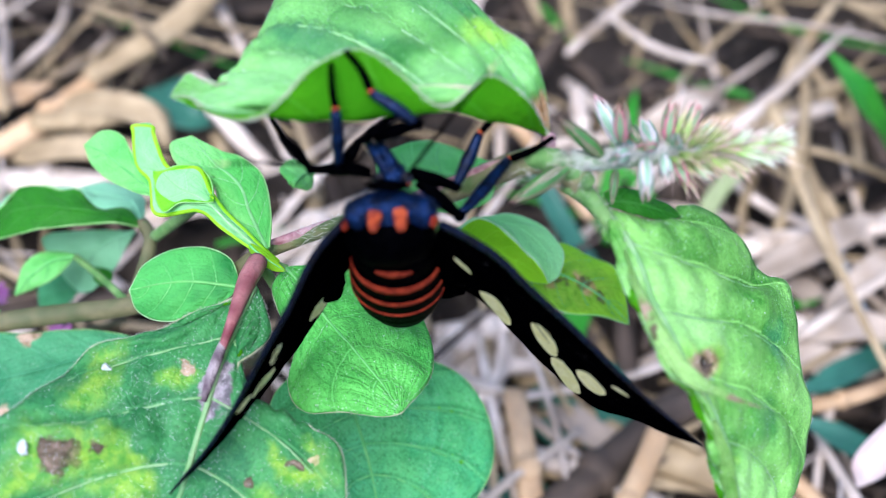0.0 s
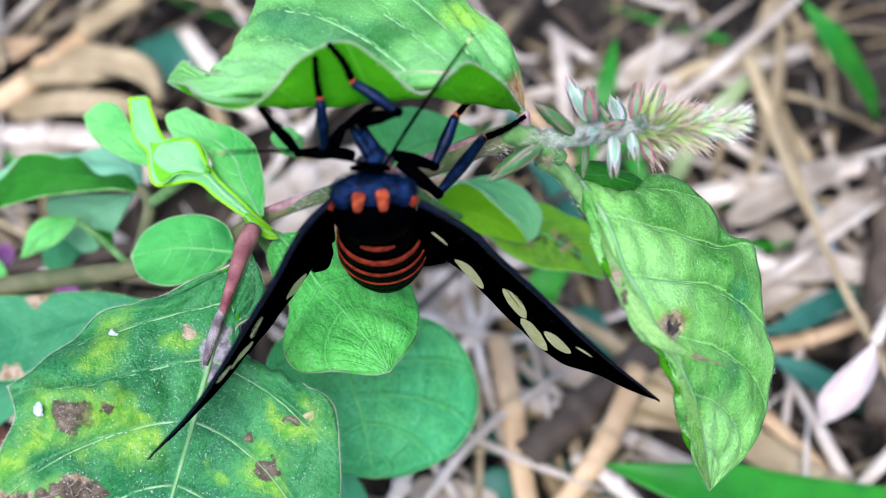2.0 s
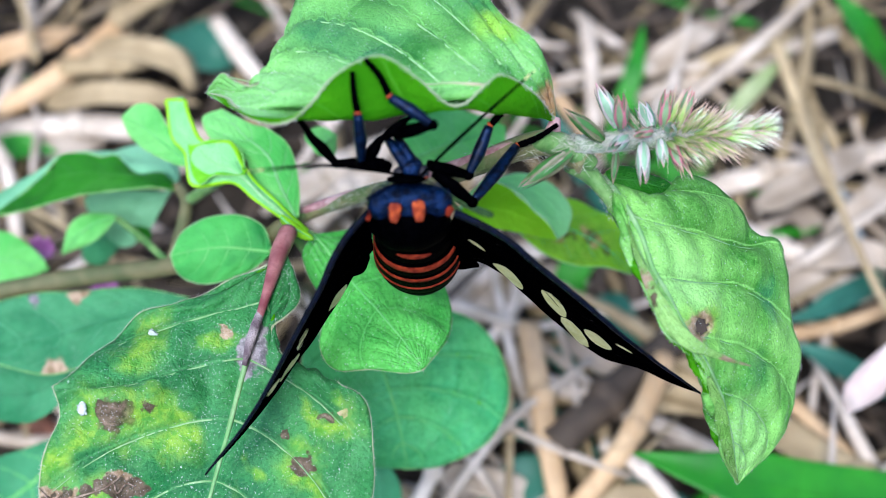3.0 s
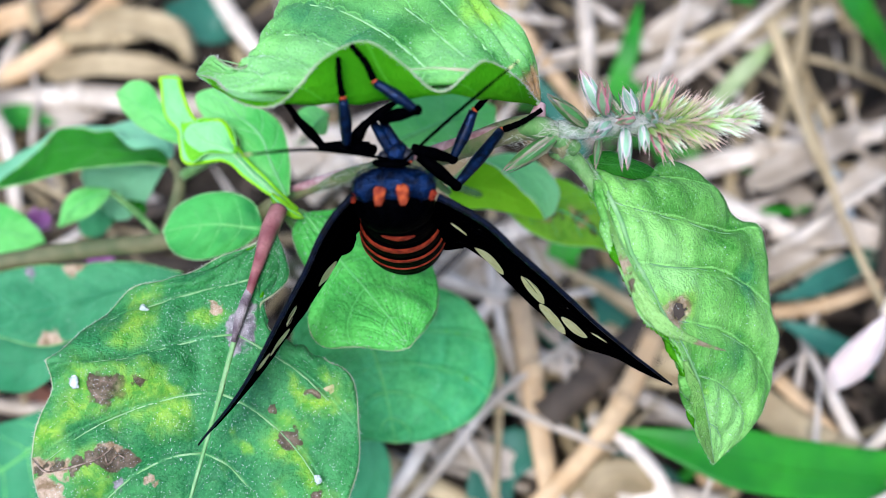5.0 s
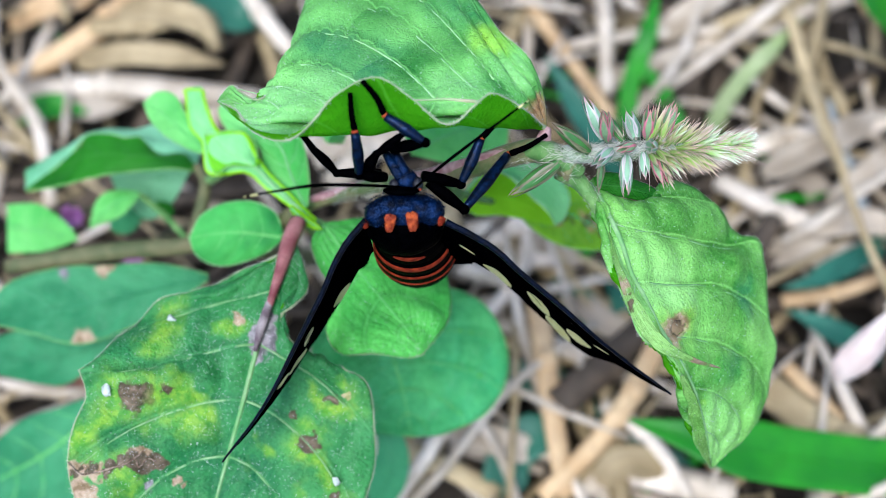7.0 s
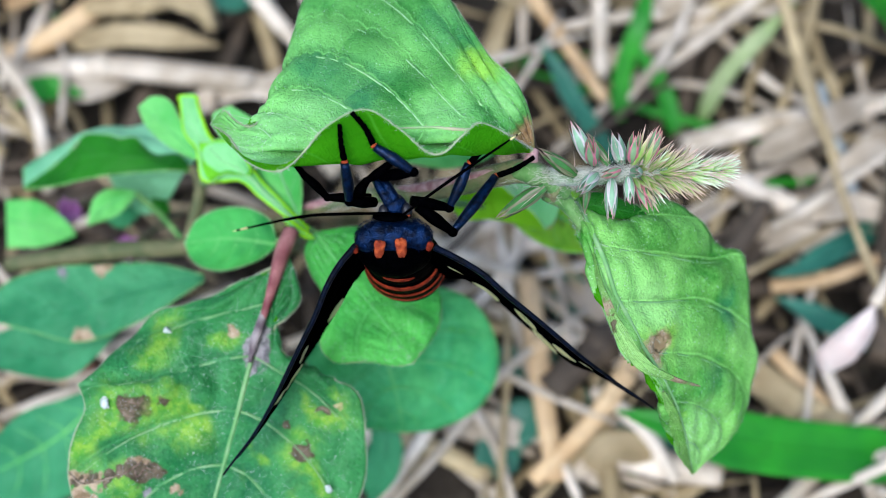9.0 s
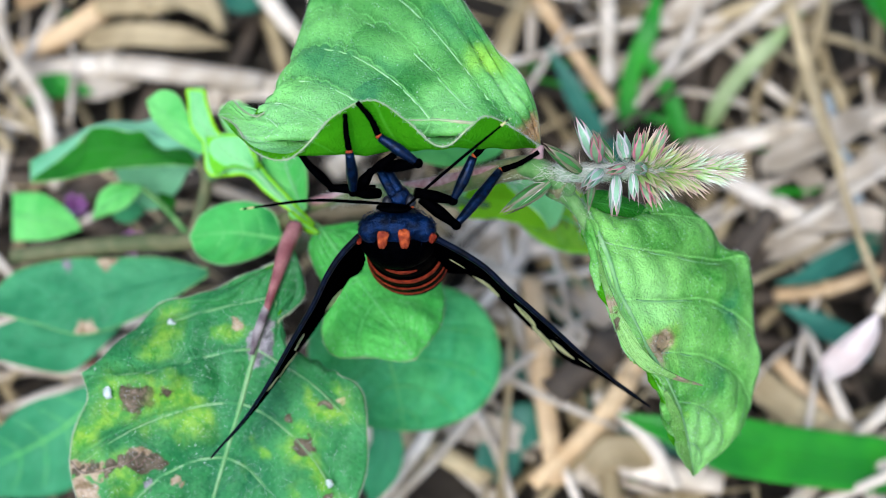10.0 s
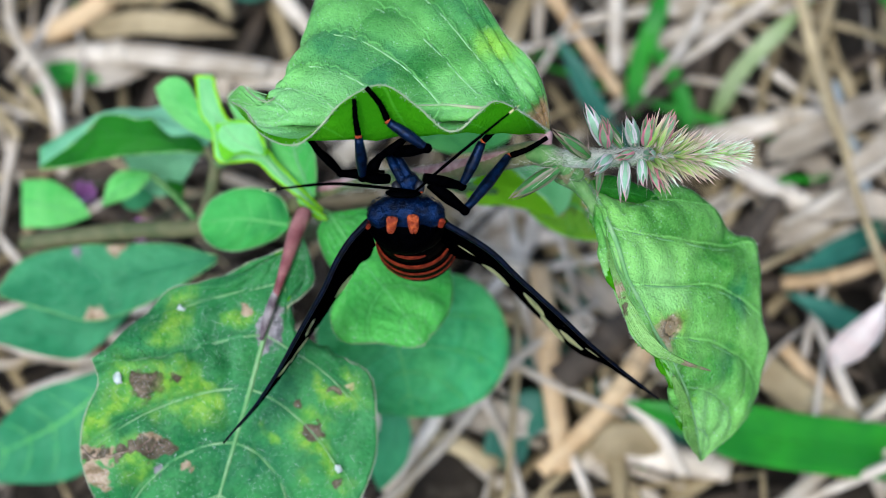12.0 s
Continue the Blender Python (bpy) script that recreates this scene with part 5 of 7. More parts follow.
leaf(plant, "leaf", [
    [(-33.96, 11.01, -155), (-35.06, 14.93, -160), (-37.15, 16.62, -162), (-40.41, 17.4, -163), (-43.81, 16.57, -163), (-47.98, 16.57, -163), (-51.76, 15.36, -163), (-54.79, 13.7, -163), (-57.81, 12.03, -163), (-59.42, 10.6, -162)],
    [(-33.86, 10.83, -154.5), (-36.24, 14.38, -158), (-39.42, 15.21, -159), (-42.87, 15.85, -159.5), (-46.95, 16.07, -159.5), (-50.44, 15.38, -160), (-53.57, 13.11, -160.5), (-58.86, 9.39, -160.5)],
    [(-33.75, 10.72, -154), (-35.79, 12.84, -154.5), (-38.43, 12.66, -155), (-40.23, 13.74, -155), (-41.66, 15.11, -155), (-43.61, 14.97, -155), (-45.62, 15.47, -155), (-48.67, 15.35, -156), (-50.73, 13.56, -157), (-53.84, 11.08, -158), (-58.31, 8.19, -159)]],
    PALE_G, (-34.03, 11.22, -154), "pale upper face of the folded leaf", quilt=0.1, veins=5, vein_mat=PALE_G, rim=MARGIN_G, rim_r=0.1, rib_r=0.15, seed=19)
leaf(plant, "leaf", [
    [(-44.61, 4.76, -168), (-47.78, 6.98, -169), (-50.04, 5.45, -170), (-50.04, 2.84, -170)],
    [(-44.61, 4.6, -168), (-47.25, 4.62, -168.5), (-50.04, 2.76, -170)],
    [(-44.61, 4.29, -168), (-46.6, 2.28, -169), (-48.85, 2.05, -170), (-50.04, 2.68, -170)]],
    TEAL_G, (-44.61, 4.6, -168), "small dark blue-green leaf in the shade", quilt=0.1, veins=4, vein_mat=TEAL_G, rib_r=0.12, seed=41, nu=20, nv=13)
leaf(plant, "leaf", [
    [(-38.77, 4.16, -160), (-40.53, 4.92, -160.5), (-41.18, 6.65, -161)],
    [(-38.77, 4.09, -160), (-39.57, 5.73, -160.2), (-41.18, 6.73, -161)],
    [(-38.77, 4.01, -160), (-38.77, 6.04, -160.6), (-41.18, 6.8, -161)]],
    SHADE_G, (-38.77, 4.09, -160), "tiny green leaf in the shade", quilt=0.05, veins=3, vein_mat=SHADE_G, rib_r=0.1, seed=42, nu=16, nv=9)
leaf(plant, "leaf", [
    [(-35.95, 11.07, -160), (-43.17, 11.36, -162), (-47.98, 10.29, -163), (-44.62, 4.7, -166), (-42.31, 4.32, -166)],
    [(-35.95, 11.07, -160), (-40.16, 9.85, -162), (-42.56, 7.31, -164), (-42.31, 4.32, -166)],
    [(-35.95, 11.07, -160), (-37.53, 9.1, -162), (-39.51, 6.55, -164), (-42.31, 4.32, -166)]],
    PALE_G, (-35.95, 11.07, -160), "pale blue-green leaf in the shade", vein_mat=PALE_G, quilt=0.1, veins=4, seed=20)
leaf(plant, "leaf", [
    [(-42.2, 7.73, -157), (-45.77, 8.14, -158), (-48.34, 6.67, -158), (-49.6, 3.03, -159)],
    [(-42.2, 7.58, -157), (-45.34, 6.47, -156.5), (-49.6, 3.03, -159)],
    [(-42.2, 7.51, -157), (-44.75, 4.81, -157), (-49.6, 3.03, -159)]],
    YOUNG_G, (-42.2, 7.58, -157), "small light green leaf", quilt=0.1, veins=3, rim=MARGIN_G, rim_r=0.12, seed=21)
leaf(plant, "leaf", [
    [(-31.62, -2.72, -150), (-38.39, -1.48, -152), (-45.74, -1.78, -153), (-52.14, -2.2, -153), (-58.91, -4.22, -154), (-62.89, -8.56, -155)],
    [(-31.62, -3.06, -150), (-40.94, -5.19, -151), (-51.09, -7.69, -152), (-62.89, -8.92, -155)],
    [(-31.62, -3.41, -150), (-39.28, -8.29, -150), (-47.95, -11.71, -151), (-55.32, -10.51, -152), (-62.89, -9.28, -155)]],
    TEAL_WORN, (-31.62, -3.06, -150), "broad blue-green leaf with worn tan patches", vein_mat=TEAL_G, quilt=0.3, veins=6, rim=MARGIN_G, rim_r=0.12, seed=22)
leaf(plant, "leaf", [
    [(-43.02, -8.62, -156), (-51.31, -10.5, -157), (-58.97, -10.78, -158), (-64.84, -13.13, -158)],
    [(-43.02, -8.98, -156), (-52.04, -14.14, -157), (-64.84, -14.6, -158)],
    [(-43.02, -9.34, -156), (-50.22, -16.69, -157), (-55.31, -18.26, -158), (-64.84, -16.06, -158)]],
    TEAL_G, (-43.02, -8.98, -156), "broad blue-green leaf low on the plant", vein_mat=TEAL_G, quilt=0.3, veins=6, seed=23)
leaf(plant, "leaf", [
    [(-47.84, -19.24, -160), (-54.11, -21.6, -161), (-61.22, -24.37, -162), (-68.41, -31.71, -163)],
    [(-47.84, -20.72, -160), (-55.61, -27.58, -161), (-68.41, -34.73, -163)],
    [(-47.84, -22.21, -160), (-49.63, -31.32, -161), (-55.95, -36.78, -162), (-68.41, -37.76, -163)]],
    TEAL_G, (-47.84, -20.72, -160), "broad dark green leaf low on the plant", quilt=0.3, veins=6, seed=24)
leaf(plant, "leaf", [
    [(-63.12, 6.2, -165), (-58.17, 6.17, -164), (-54.36, 3.5, -164), (-52.84, 1.22, -164)],
    [(-63.12, 3.14, -165), (-57.41, 2.36, -164), (-52.84, 1.22, -164)],
    [(-63.12, -0.69, -165), (-57.41, -0.3, -164), (-52.84, 1.22, -164)]],
    YOUNG_G, (-63.12, 3.14, -165), "light green leaf beside purple flowers", quilt=0.2, veins=4, seed=25)
leaf(plant, "leaf", [
    [(-12.56, -22.9, -165), (-11.1, -27.67, -166), (-12.79, -34.24, -168), (-11.36, -39.38, -170)],
    [(-11.03, -22.9, -165), (-9.17, -29.21, -166), (-11.36, -39.38, -170)],
    [(-10.26, -22.9, -165), (-6.86, -27.67, -166), (-7.33, -34.24, -168), (-11.36, -39.38, -170)]],
    TEAL_G, (-11.03, -22.9, -165), "blue-green leaf low on the plant", vein_mat=TEAL_G, quilt=0.2, veins=5, seed=26)
leaf(plant, "leaf", [
    [(-5.54, 12.92, -142), (-6.33, 17.23, -145), (-0.96, 19.99, -148), (6.69, 17.83, -150)],
    [(-5.21, 12.59, -142), (-0.27, 15.01, -145), (6.69, 17.48, -150)],
    [(-5.21, 12.26, -142), (0.4, 11.38, -145), (5.91, 13.12, -148), (6.69, 17.13, -150)]],
    YOUNG_G, (-5.21, 13.25, -142), "light green leaf behind the stem", quilt=0.2, veins=4, seed=27)
leaf(plant, "leaf", [
    [(-15.98, 14.11, -144), (-17.22, 16.34, -146), (-15.73, 17.59, -148), (-13.77, 16.67, -149)],
    [(-15.64, 13.97, -144), (-14.84, 15.32, -146), (-13.77, 16.67, -149)],
    [(-15.51, 13.7, -144), (-13.92, 14.06, -147), (-13.77, 16.67, -149)]],
    YOUNG_G, (-15.64, 13.97, -144), "light green leaf behind the stem", quilt=0.2, veins=3, seed=28)
leaf(plant, "leaf", [
    [(-18.67, 6.18, -134.5), (-17.6, 5.64, -133.5), (-16.36, 4.9, -133.5), (-15.12, 3.55, -134)],
    [(-18.53, 5.89, -133.5), (-17.04, 4.63, -133), (-15.12, 3.48, -134)],
    [(-18.73, 5.56, -134.5), (-17.77, 4.29, -133.8), (-16.42, 3.48, -134), (-15.12, 3.42, -134)]],
    LIME_G, (-18.53, 5.89, -133.5), "tiny pale bud leaf in the axil", quilt=0.05, veins=0, rib_r=0.15, seed=29, nu=20, nv=11)

# stems
part("stem", tube([(12.33, 9.76, -117.5), (9.13, 11.72, -118.5), (5.91, 11.36, -120), (2.06, 10.22, -123), (-2.61, 9.09, -128), (-8.96, 8.46, -134), (-14.35, 7.24, -138), (-18.65, 5.74, -139)], [1.4, 1.25, 1.15, 1.05, 0.95, 0.85, 0.8, 0.9], 14, 60), STEM, plant, "hairy olive stem flushed with pink")
part("stem_flush", tube([(8.27, 12.22, -118), (6.41, 11.99, -119), (3.7, 11.16, -120.8), (-0.23, 10.12, -124.6), (-5.08, 9.07, -130.2), (-11.62, 8.27, -136), (-16.96, 6.75, -138.4)], [0.35, 0.6, 0.72, 0.68, 0.62, 0.56, 0.5], 10, 40), STEM_PINK, plant, "pink flush along the top of the stem")
part("stem", tube([(-18.33, 5.55, -139), (-23.67, 3.08, -144), (-33.48, 1.11, -149), (-45.03, 0.07, -153), (-59.68, -2.1, -156)], [1.0, 1.0, 1.15, 1.2, 1.1], 12, 40), STEM_DULL, plant, "dull olive stem in the shade")
part("stem", tube([(-20.7, 3.03, -142), (-28.52, 0.82, -160), (-24.58, -2.7, -200.51), PLANT_BASE], [1.2, 1.4, 1.6, 1.8], 12, 30), STEM_DULL, plant, "dull olive stem in the shade")
part("stem", tube([(-33.89, 11.3, -154), (-32.6, 9.3, -153), (-32.88, 5.72, -152), (-33.7, 1.11, -150)], [0.7, 0.8, 0.9, 0.9], 10), STEM_DULL, plant, "dull olive stem in the shade")
part("stem", tube([(-32.25, 9.3, -153), (-28.45, 10.72, -148), (-25.31, 11.27, -142), (-23.17, 11.36, -139)], [0.7, 0.7, 0.6, 0.5], 10), STEM_GREEN, plant)
part("petiole", tube([(-17.72, 4.26, -133), (-18.35, 1.87, -130), (-18.93, -1.12, -127.4), (-19.68, -4.15, -125.8), (-20.06, -5.48, -125.6)], [1.0, 0.98, 0.75, 0.5, 0.35], 12, 30), PETIOLE, plant, "crimson leaf stalk")
part("petiole", tube([(-19.58, -3.46, -126.3), (-20.03, -5.18, -125.4), (-20.66, -7.2, -125), (-21.22, -9.51, -124.9)], [0.3, 0.52, 0.5, 0.25], 12, 24), WOOL_GREY, plant, "greyish woolly end of the leaf stalk")
part("petiole", tube([(8.86, 12.05, -118.5), (9.23, 12.96, -118.3), (9.53, 14.04, -118.6)], [0.85, 0.75, 0.5], 10), STEM_PINK, plant, "reddish short leaf stalk")
part("petiole", tube([(11.01, 9.81, -118), (13.04, 8.45, -119), (14.57, 6.08, -118), (15.19, 3.55, -116)], [1.15, 0.85, 0.6, 0.3], 12), STEM_GREEN, plant, "hairy green leaf stalk")
part("petiole", tube([(-17.74, 4.83, -137), (-16.47, 4.39, -137), (-15.09, 3.91, -136)], [0.6, 0.5, 0.4], 8), STEM_GREEN, plant)
part("petiole", tube([(-18.19, 4.55, -138), (-19.24, 3.41, -138.6), (-20.39, 2.32, -139)], [0.5, 0.45, 0.4], 8), STEM_GREEN, plant)
part("petiole", tube([(-1.43, 8.38, -128), (-0.25, 7.32, -136), (0.8, 6.84, -143)], [0.5, 0.45, 0.4], 8), STEM_GREEN, plant)
part("petiole", tube([(-18.46, 5.13, -140), (-15.18, 0.07, -146), (-11.27, -4.19, -148)], [0.6, 0.5, 0.5], 8), STEM_GREEN, plant)
part("petiole", tube([(-1.44, 8.44, -129), (3.03, 6.99, -142), (6.82, 6.55, -150)], [0.5, 0.45, 0.4], 8), STEM_GREEN, plant)
part("petiole", tube([(-33.7, 1.11, -150), (-38.43, 4.75, -155), (-42.2, 7.51, -157)], [0.5, 0.45, 0.4], 8), STEM_GREEN, plant)


def wool_along(a, b, radius, count, seed):
    """Matted hairs that lie along a spike from a to b."""
    rng = random.Random(seed)
    way = (b - a).normalized()
    verts, faces = [], []
    for _ in range(count):
        d = Vector((rng.gauss(0, 1), rng.gauss(0, 1), rng.gauss(0, 1)))
        d = (d - way * d.dot(way)).normalized()
        p = a + (b - a) * rng.random() + d * radius * rng.uniform(0.75, 1.15)
        q = p + (way * rng.choice((-1, 1)) + d * rng.uniform(-0.1, 0.5) + way.cross(d) * rng.gauss(0, 0.5)) * rng.uniform(0.4, 1.3)
        side = d.cross(q - p).normalized() * 0.022
        k = len(verts)
        verts += [p + side, p - side, q]
        faces.append((k, k + 1, k + 2))
    return verts, faces


def stem_down(points, radius, count, seed):
    """Pale hairs standing off a stem."""
    rng = random.Random(seed)
    c = spline(points, 60)
    verts, faces = [], []
    for _ in range(count):
        p = Vector(c[rng.randrange(60)])
        d = Vector((rng.gauss(0, 1), rng.gauss(0, 1), rng.gauss(0, 1))).normalized()
        a, b = p + d * radius * 0.9, p + d * (radius + rng.uniform(0.12, 0.5)) + Vector((0.15, 0, 0))
        side = d.cross(Vector((0.2, 0.3, 1))).normalized() * 0.016
        k = len(verts)
        verts += [a + side, a - side, b]
        faces.append((k, k + 1, k + 2))
    return verts, faces


part("stem", tube([(12.81, 9.58, -117.9), (11.75, 10.28, -117.2), (10.39, 11.05, -117.2), (8.55, 11.78, -118), (6.71, 11.7, -119.4)], [0.75, 1.1, 1.2, 1.0, 0.6], 16, 40), STEM_GREEN, plant, "hairy green joint of the stem")
part("stem_down", stem_down([(11.01, 9.81, -118), (13.04, 8.45, -119), (14.57, 6.08, -118), (15.19, 3.55, -116)], 0.9, 420, 5), HAIR, plant, "fine pale hairs on the leaf stalk", kind="stuff")
part("stem_down", stem_down([(12.33, 10.15, -117.5), (9.13, 11.72, -118.5), (5.91, 11.36, -120), (2.06, 10.22, -123), (-2.61, 9.09, -128), (-8.96, 8.46, -134), (-14.35, 7.24, -138)], 1.1, 1500, 2), HAIR, plant, "fine pale hairs on the stem", kind="stuff")
part("stem_down", join(*[wool_along(Vector(p), Vector(q), r, 420, k) for k, (p, q, r) in enumerate((((12.3, 9.9, -117.5), (5.9, 11.5, -120), 1.2), ((5.9, 11.5, -120), (-2.61, 9.2, -128), 1.1), ((-2.61, 9.2, -128), (-14.35, 7.3, -138), 0.95)))]), HAIR, plant, "pale hairs matted along the stem", kind="stuff")


# the flower spike
def floret(length, width, open_):
    """A spindle of five keen-pointed tepals, base at the origin, along +y (mm)."""
    verts, faces, uvs = [], [], []
    for k in range(5):
        a = 2 * math.pi * k / 5
        out = Vector((math.cos(a), 0, math.sin(a)))
        side = Vector((-math.sin(a), 0, math.cos(a)))
        n0 = len(verts)
        for i in range(9):
            t = i / 8
            w = width * 0.52 * (math.sin(math.pi * min(1, 0.15 + 0.85 * t ** 0.75)) ** 1.2) + 0.012
            r = width * (0.3 + 0.5 * math.sin(math.pi * t * 0.8)) * (1 - t) ** 0.5 + open_ * t ** 2.2 * (1.0 if k % 2 else 1.8)
            c = out * r + Vector((0, length * t * (1 - 0.06 * (k % 3)), 0))
            verts += [c - side * w - out * 0.3 * w, c + out * 0.1 * (1 - t), c + side * w - out * 0.3 * w]
            uvs += [(t, 0), (t, 0.5), (t, 1)]
        for i in range(8):
            for j in range(2):
                b = n0 + 3 * i + j
                faces.append((b, b + 1, b + 4, b + 3))
    return verts, faces, uvs


def flower_spike():
    base, tip = Vector((11.14, 11.3, -116.5)), Vector((28.38, 12.17, -113))
    run = tip - base
    along = run.normalized()
    spike = part("flower_spike", tube([base, base + run * 0.3 + Vector((0, -0.25, 0)), base + run * 0.7, tip - run * 0.04], [0.95, 0.7, 0.6, 0.25], 12, 30), WOOL, plant, "woolly spike of pink-tipped prickly florets", pivot=base)
    rng = random.Random(8)
    meshes = {}
    for key, size, mat in (("big", (3.3, 0.78, 0.16), TEPAL), ("pink", (3.3, 0.88, 0.24), TEPAL_PINK), ("dark", (4.4, 0.95, 0.06), TEPAL_DARK), ("small", (2.9, 0.82, 0.28), TEPAL), ("bud", (2.9, 0.34, 0.3), BUD), ("warm", (3.1, 0.40, 0.4), BUD_WARM)):
        meshes[key] = make_mesh("floret", floret(*size), (0, 0, 0), mat)
    awn_v, awn_f = [], []

    def put(key, at, way, scale=1.0):
        ob = new("floret", meshes[key])
        ob.parent = spike
        m = axes(way, (0.1, 0.2, 1)).to_4x4()
        ob.matrix_local = Matrix.Translation((at - base) * MM) @ m @ Matrix.Rotation(rng.gauss(0, 0.34), 4, 'X') @ Matrix.Rotation(rng.uniform(0, 6), 4, 'Y') @ Matrix.Scale(scale, 4)
        for _ in range(2):
            d = (Vector(way).normalized() + Vector((rng.gauss(0, 0.3), rng.gauss(0, 0.3), rng.gauss(0, 0.3)))).normalized()
            side = d.cross(Vector((0.1, 0.3, 1))).normalized() * 0.05
            k = len(awn_v)
            awn_v.extend([at + side, at - side, at + d * rng.uniform(2.0, 3.4) * scale])
            awn_f.append((k, k + 1, k + 2))

    # the loose lower florets, each from its seat to its tip, then a brush that closes towards the end
    for key, seat, tip_ in (("dark", (13.45, 11.59, -115), (9.76, 13.92, -113.6)), ("dark", (10.43, 10.37, -114.6), (6.05, 7.63, -113.4)), ("big", (15.03, 12.83, -115.6), (13.35, 16.55, -115)), ("pink", (15.22, 12.72, -114.6), (13.95, 15.79, -113)),
                            ("dark", (16.82, 12.55, -115), (15.14, 15.51, -114)), ("pink", (19.11, 12.87, -115), (18.97, 16.01, -113.8)), ("pink", (20.43, 12.82, -114.6), (21.7, 15.77, -113.2)), ("big", (15.45, 11.59, -114), (12.97, 9.32, -112.2)),
                            ("big", (17.02, 11.08, -114.2), (16.84, 7.5, -113)), ("small", (18.6, 11.36, -113.8), (18.77, 9.15, -112.6)), ("dark", (14.86, 10.5, -116), (14.56, 7.98, -117)), ("pink", (17.69, 12.06, -113.4), (16.34, 11.74, -111.4)),
                            ("small", (18.26, 12.75, -116.4), (17.97, 15.94, -118)), ("pink", (19.69, 11.06, -114), (20.35, 8.18, -113)), ("small", (19.62, 11.86, -113), (18.79, 12.12, -110.6)), ("small", (16.62, 12.28, -117), (16.21, 14.54, -120))):
        way = Vector(tip_) - Vector(seat)
        put(key, Vector(seat), way, 1.12 * way.length / (4.4 if key == "dark" else 2.9 if key == "small" else 3.3))
    n = 62
    for k in range(n):
        t = k / (n - 1)
        s = 0.47 + 0.5 * t
        a = k * 2.399
        out = (Vector((0, 1, 0)) * math.cos(a) + Vector((0, 0, 1)) * math.sin(a))
        out = (out - along * out.dot(along)).normalized()
        lean = 0.45 + 2.3 * t ** 1.2 + rng.gauss(0, 0.15)
        key = "bud" if t > 0.5 or rng.random() < 0.25 else "warm"
        put(key, base + run * s + out * (0.65 - 0.5 * t), out + along * lean, (1.22 - 0.38 * t) * rng.uniform(0.8, 1.15))
    for k in range(300):
        t = rng.random()
        a = rng.uniform(0, 6.283)
        out = Vector((0, math.cos(a), math.sin(a)))
        p = base + run * (0.5 + 0.46 * t) + out * 0.6
        d = (out + along * (0.3 + 1.5 * t)).normalized() * rng.uniform(1.8, 3.4)
        side = d.cross(Vector((0.1, 0.3, 1))).normalized() * 0.05
        i = len(awn_v)
        awn_v.extend([p + side, p - side, p + d])
        awn_f.append((i, i + 1, i + 2))
    part("bristle_tuft", (awn_v, awn_f), AWN, spike, "pale needle-like bristles", kind="stuff")
    part("wool_coat", join(stem_down([base - run * 0.1, base + run * 0.25, base + run * 0.55], 0.75, 1500, 4), wool_along(base - run * 0.08, base + run * 0.6, 0.85, 2600, 9)), HAIR, spike, "white woolly hairs", kind="stuff")
    return spike


spike = flower_spike()


def purple_flowers():
    """Tiny purple florets on a low shoot."""
    for c in ((-56.21, 4.23, -172), (-47.43, -1.12, -172)):
        c = Vector(c)
        root = thing("purple_flower", c, "tiny purple flower head in the shade", "flower", "purple flowers")
        for k in range(9):
            d = Vector((math.cos(k * 2.4), math.sin(k * 2.4), 0.5)).normalized()
            side = d.cross(Vector((0, 0, 1))).normalized() * 0.6
            part("petal", Sheet([[c, c + d * 1.2 - side, c + d * 2.4], [c, c + d * 1.2 + Vector((0, 0, 0.3)), c + d * 2.4], [c, c + d * 1.2 + side, c + d * 2.4]], 8, 5, 0.15, rough=0.02, seed=k).mesh(), PURPLE, root)
        part("stalk", tube([c, c + Vector((1, 2, -12)), c + Vector((2, 4, -26))], [0.5, 0.5, 0.5], 6), STEM_DULL, root)


purple_flowers()


# ---- the moth ----
MOTH = Vector((-4.48, 4.64, -112.3))
moth = thing("moth", MOTH, "black moth with cream-spotted wings and a red-banded abdomen", "moth")
BACK = Vector((0, -0.36, -0.93))


def fuzz(centre, radii, turn, count, length, seed, front=-0.2):
    """Short scales standing off a rounded body."""
    rng = random.Random(seed)
    verts, faces = [], []
    while len(faces) < count:
        d = Vector((rng.gauss(0, 1), rng.gauss(0, 1), rng.gauss(0, 1))).normalized()
        p = Vector(centre) + turn @ Vector((d.x * radii[0], d.y * radii[1], d.z * radii[2]))
        n = (turn @ Vector((d.x / radii[0], d.y / radii[1], d.z / radii[2]))).normalized()
        if n.z < front:
            continue
        tipv = p + (n + Vector((rng.gauss(0, 0.5), rng.gauss(0, 0.5), rng.gauss(0, 0.5)))) * length * rng.uniform(0.5, 1.2)
        side = n.cross(Vector((rng.gauss(0, 1), rng.gauss(0, 1), 0.3))).normalized() * 0.05
        k = len(verts)
        verts += [p + side, p - side, tipv]
        faces.append((k, k + 1, k + 2))
    return verts, faces


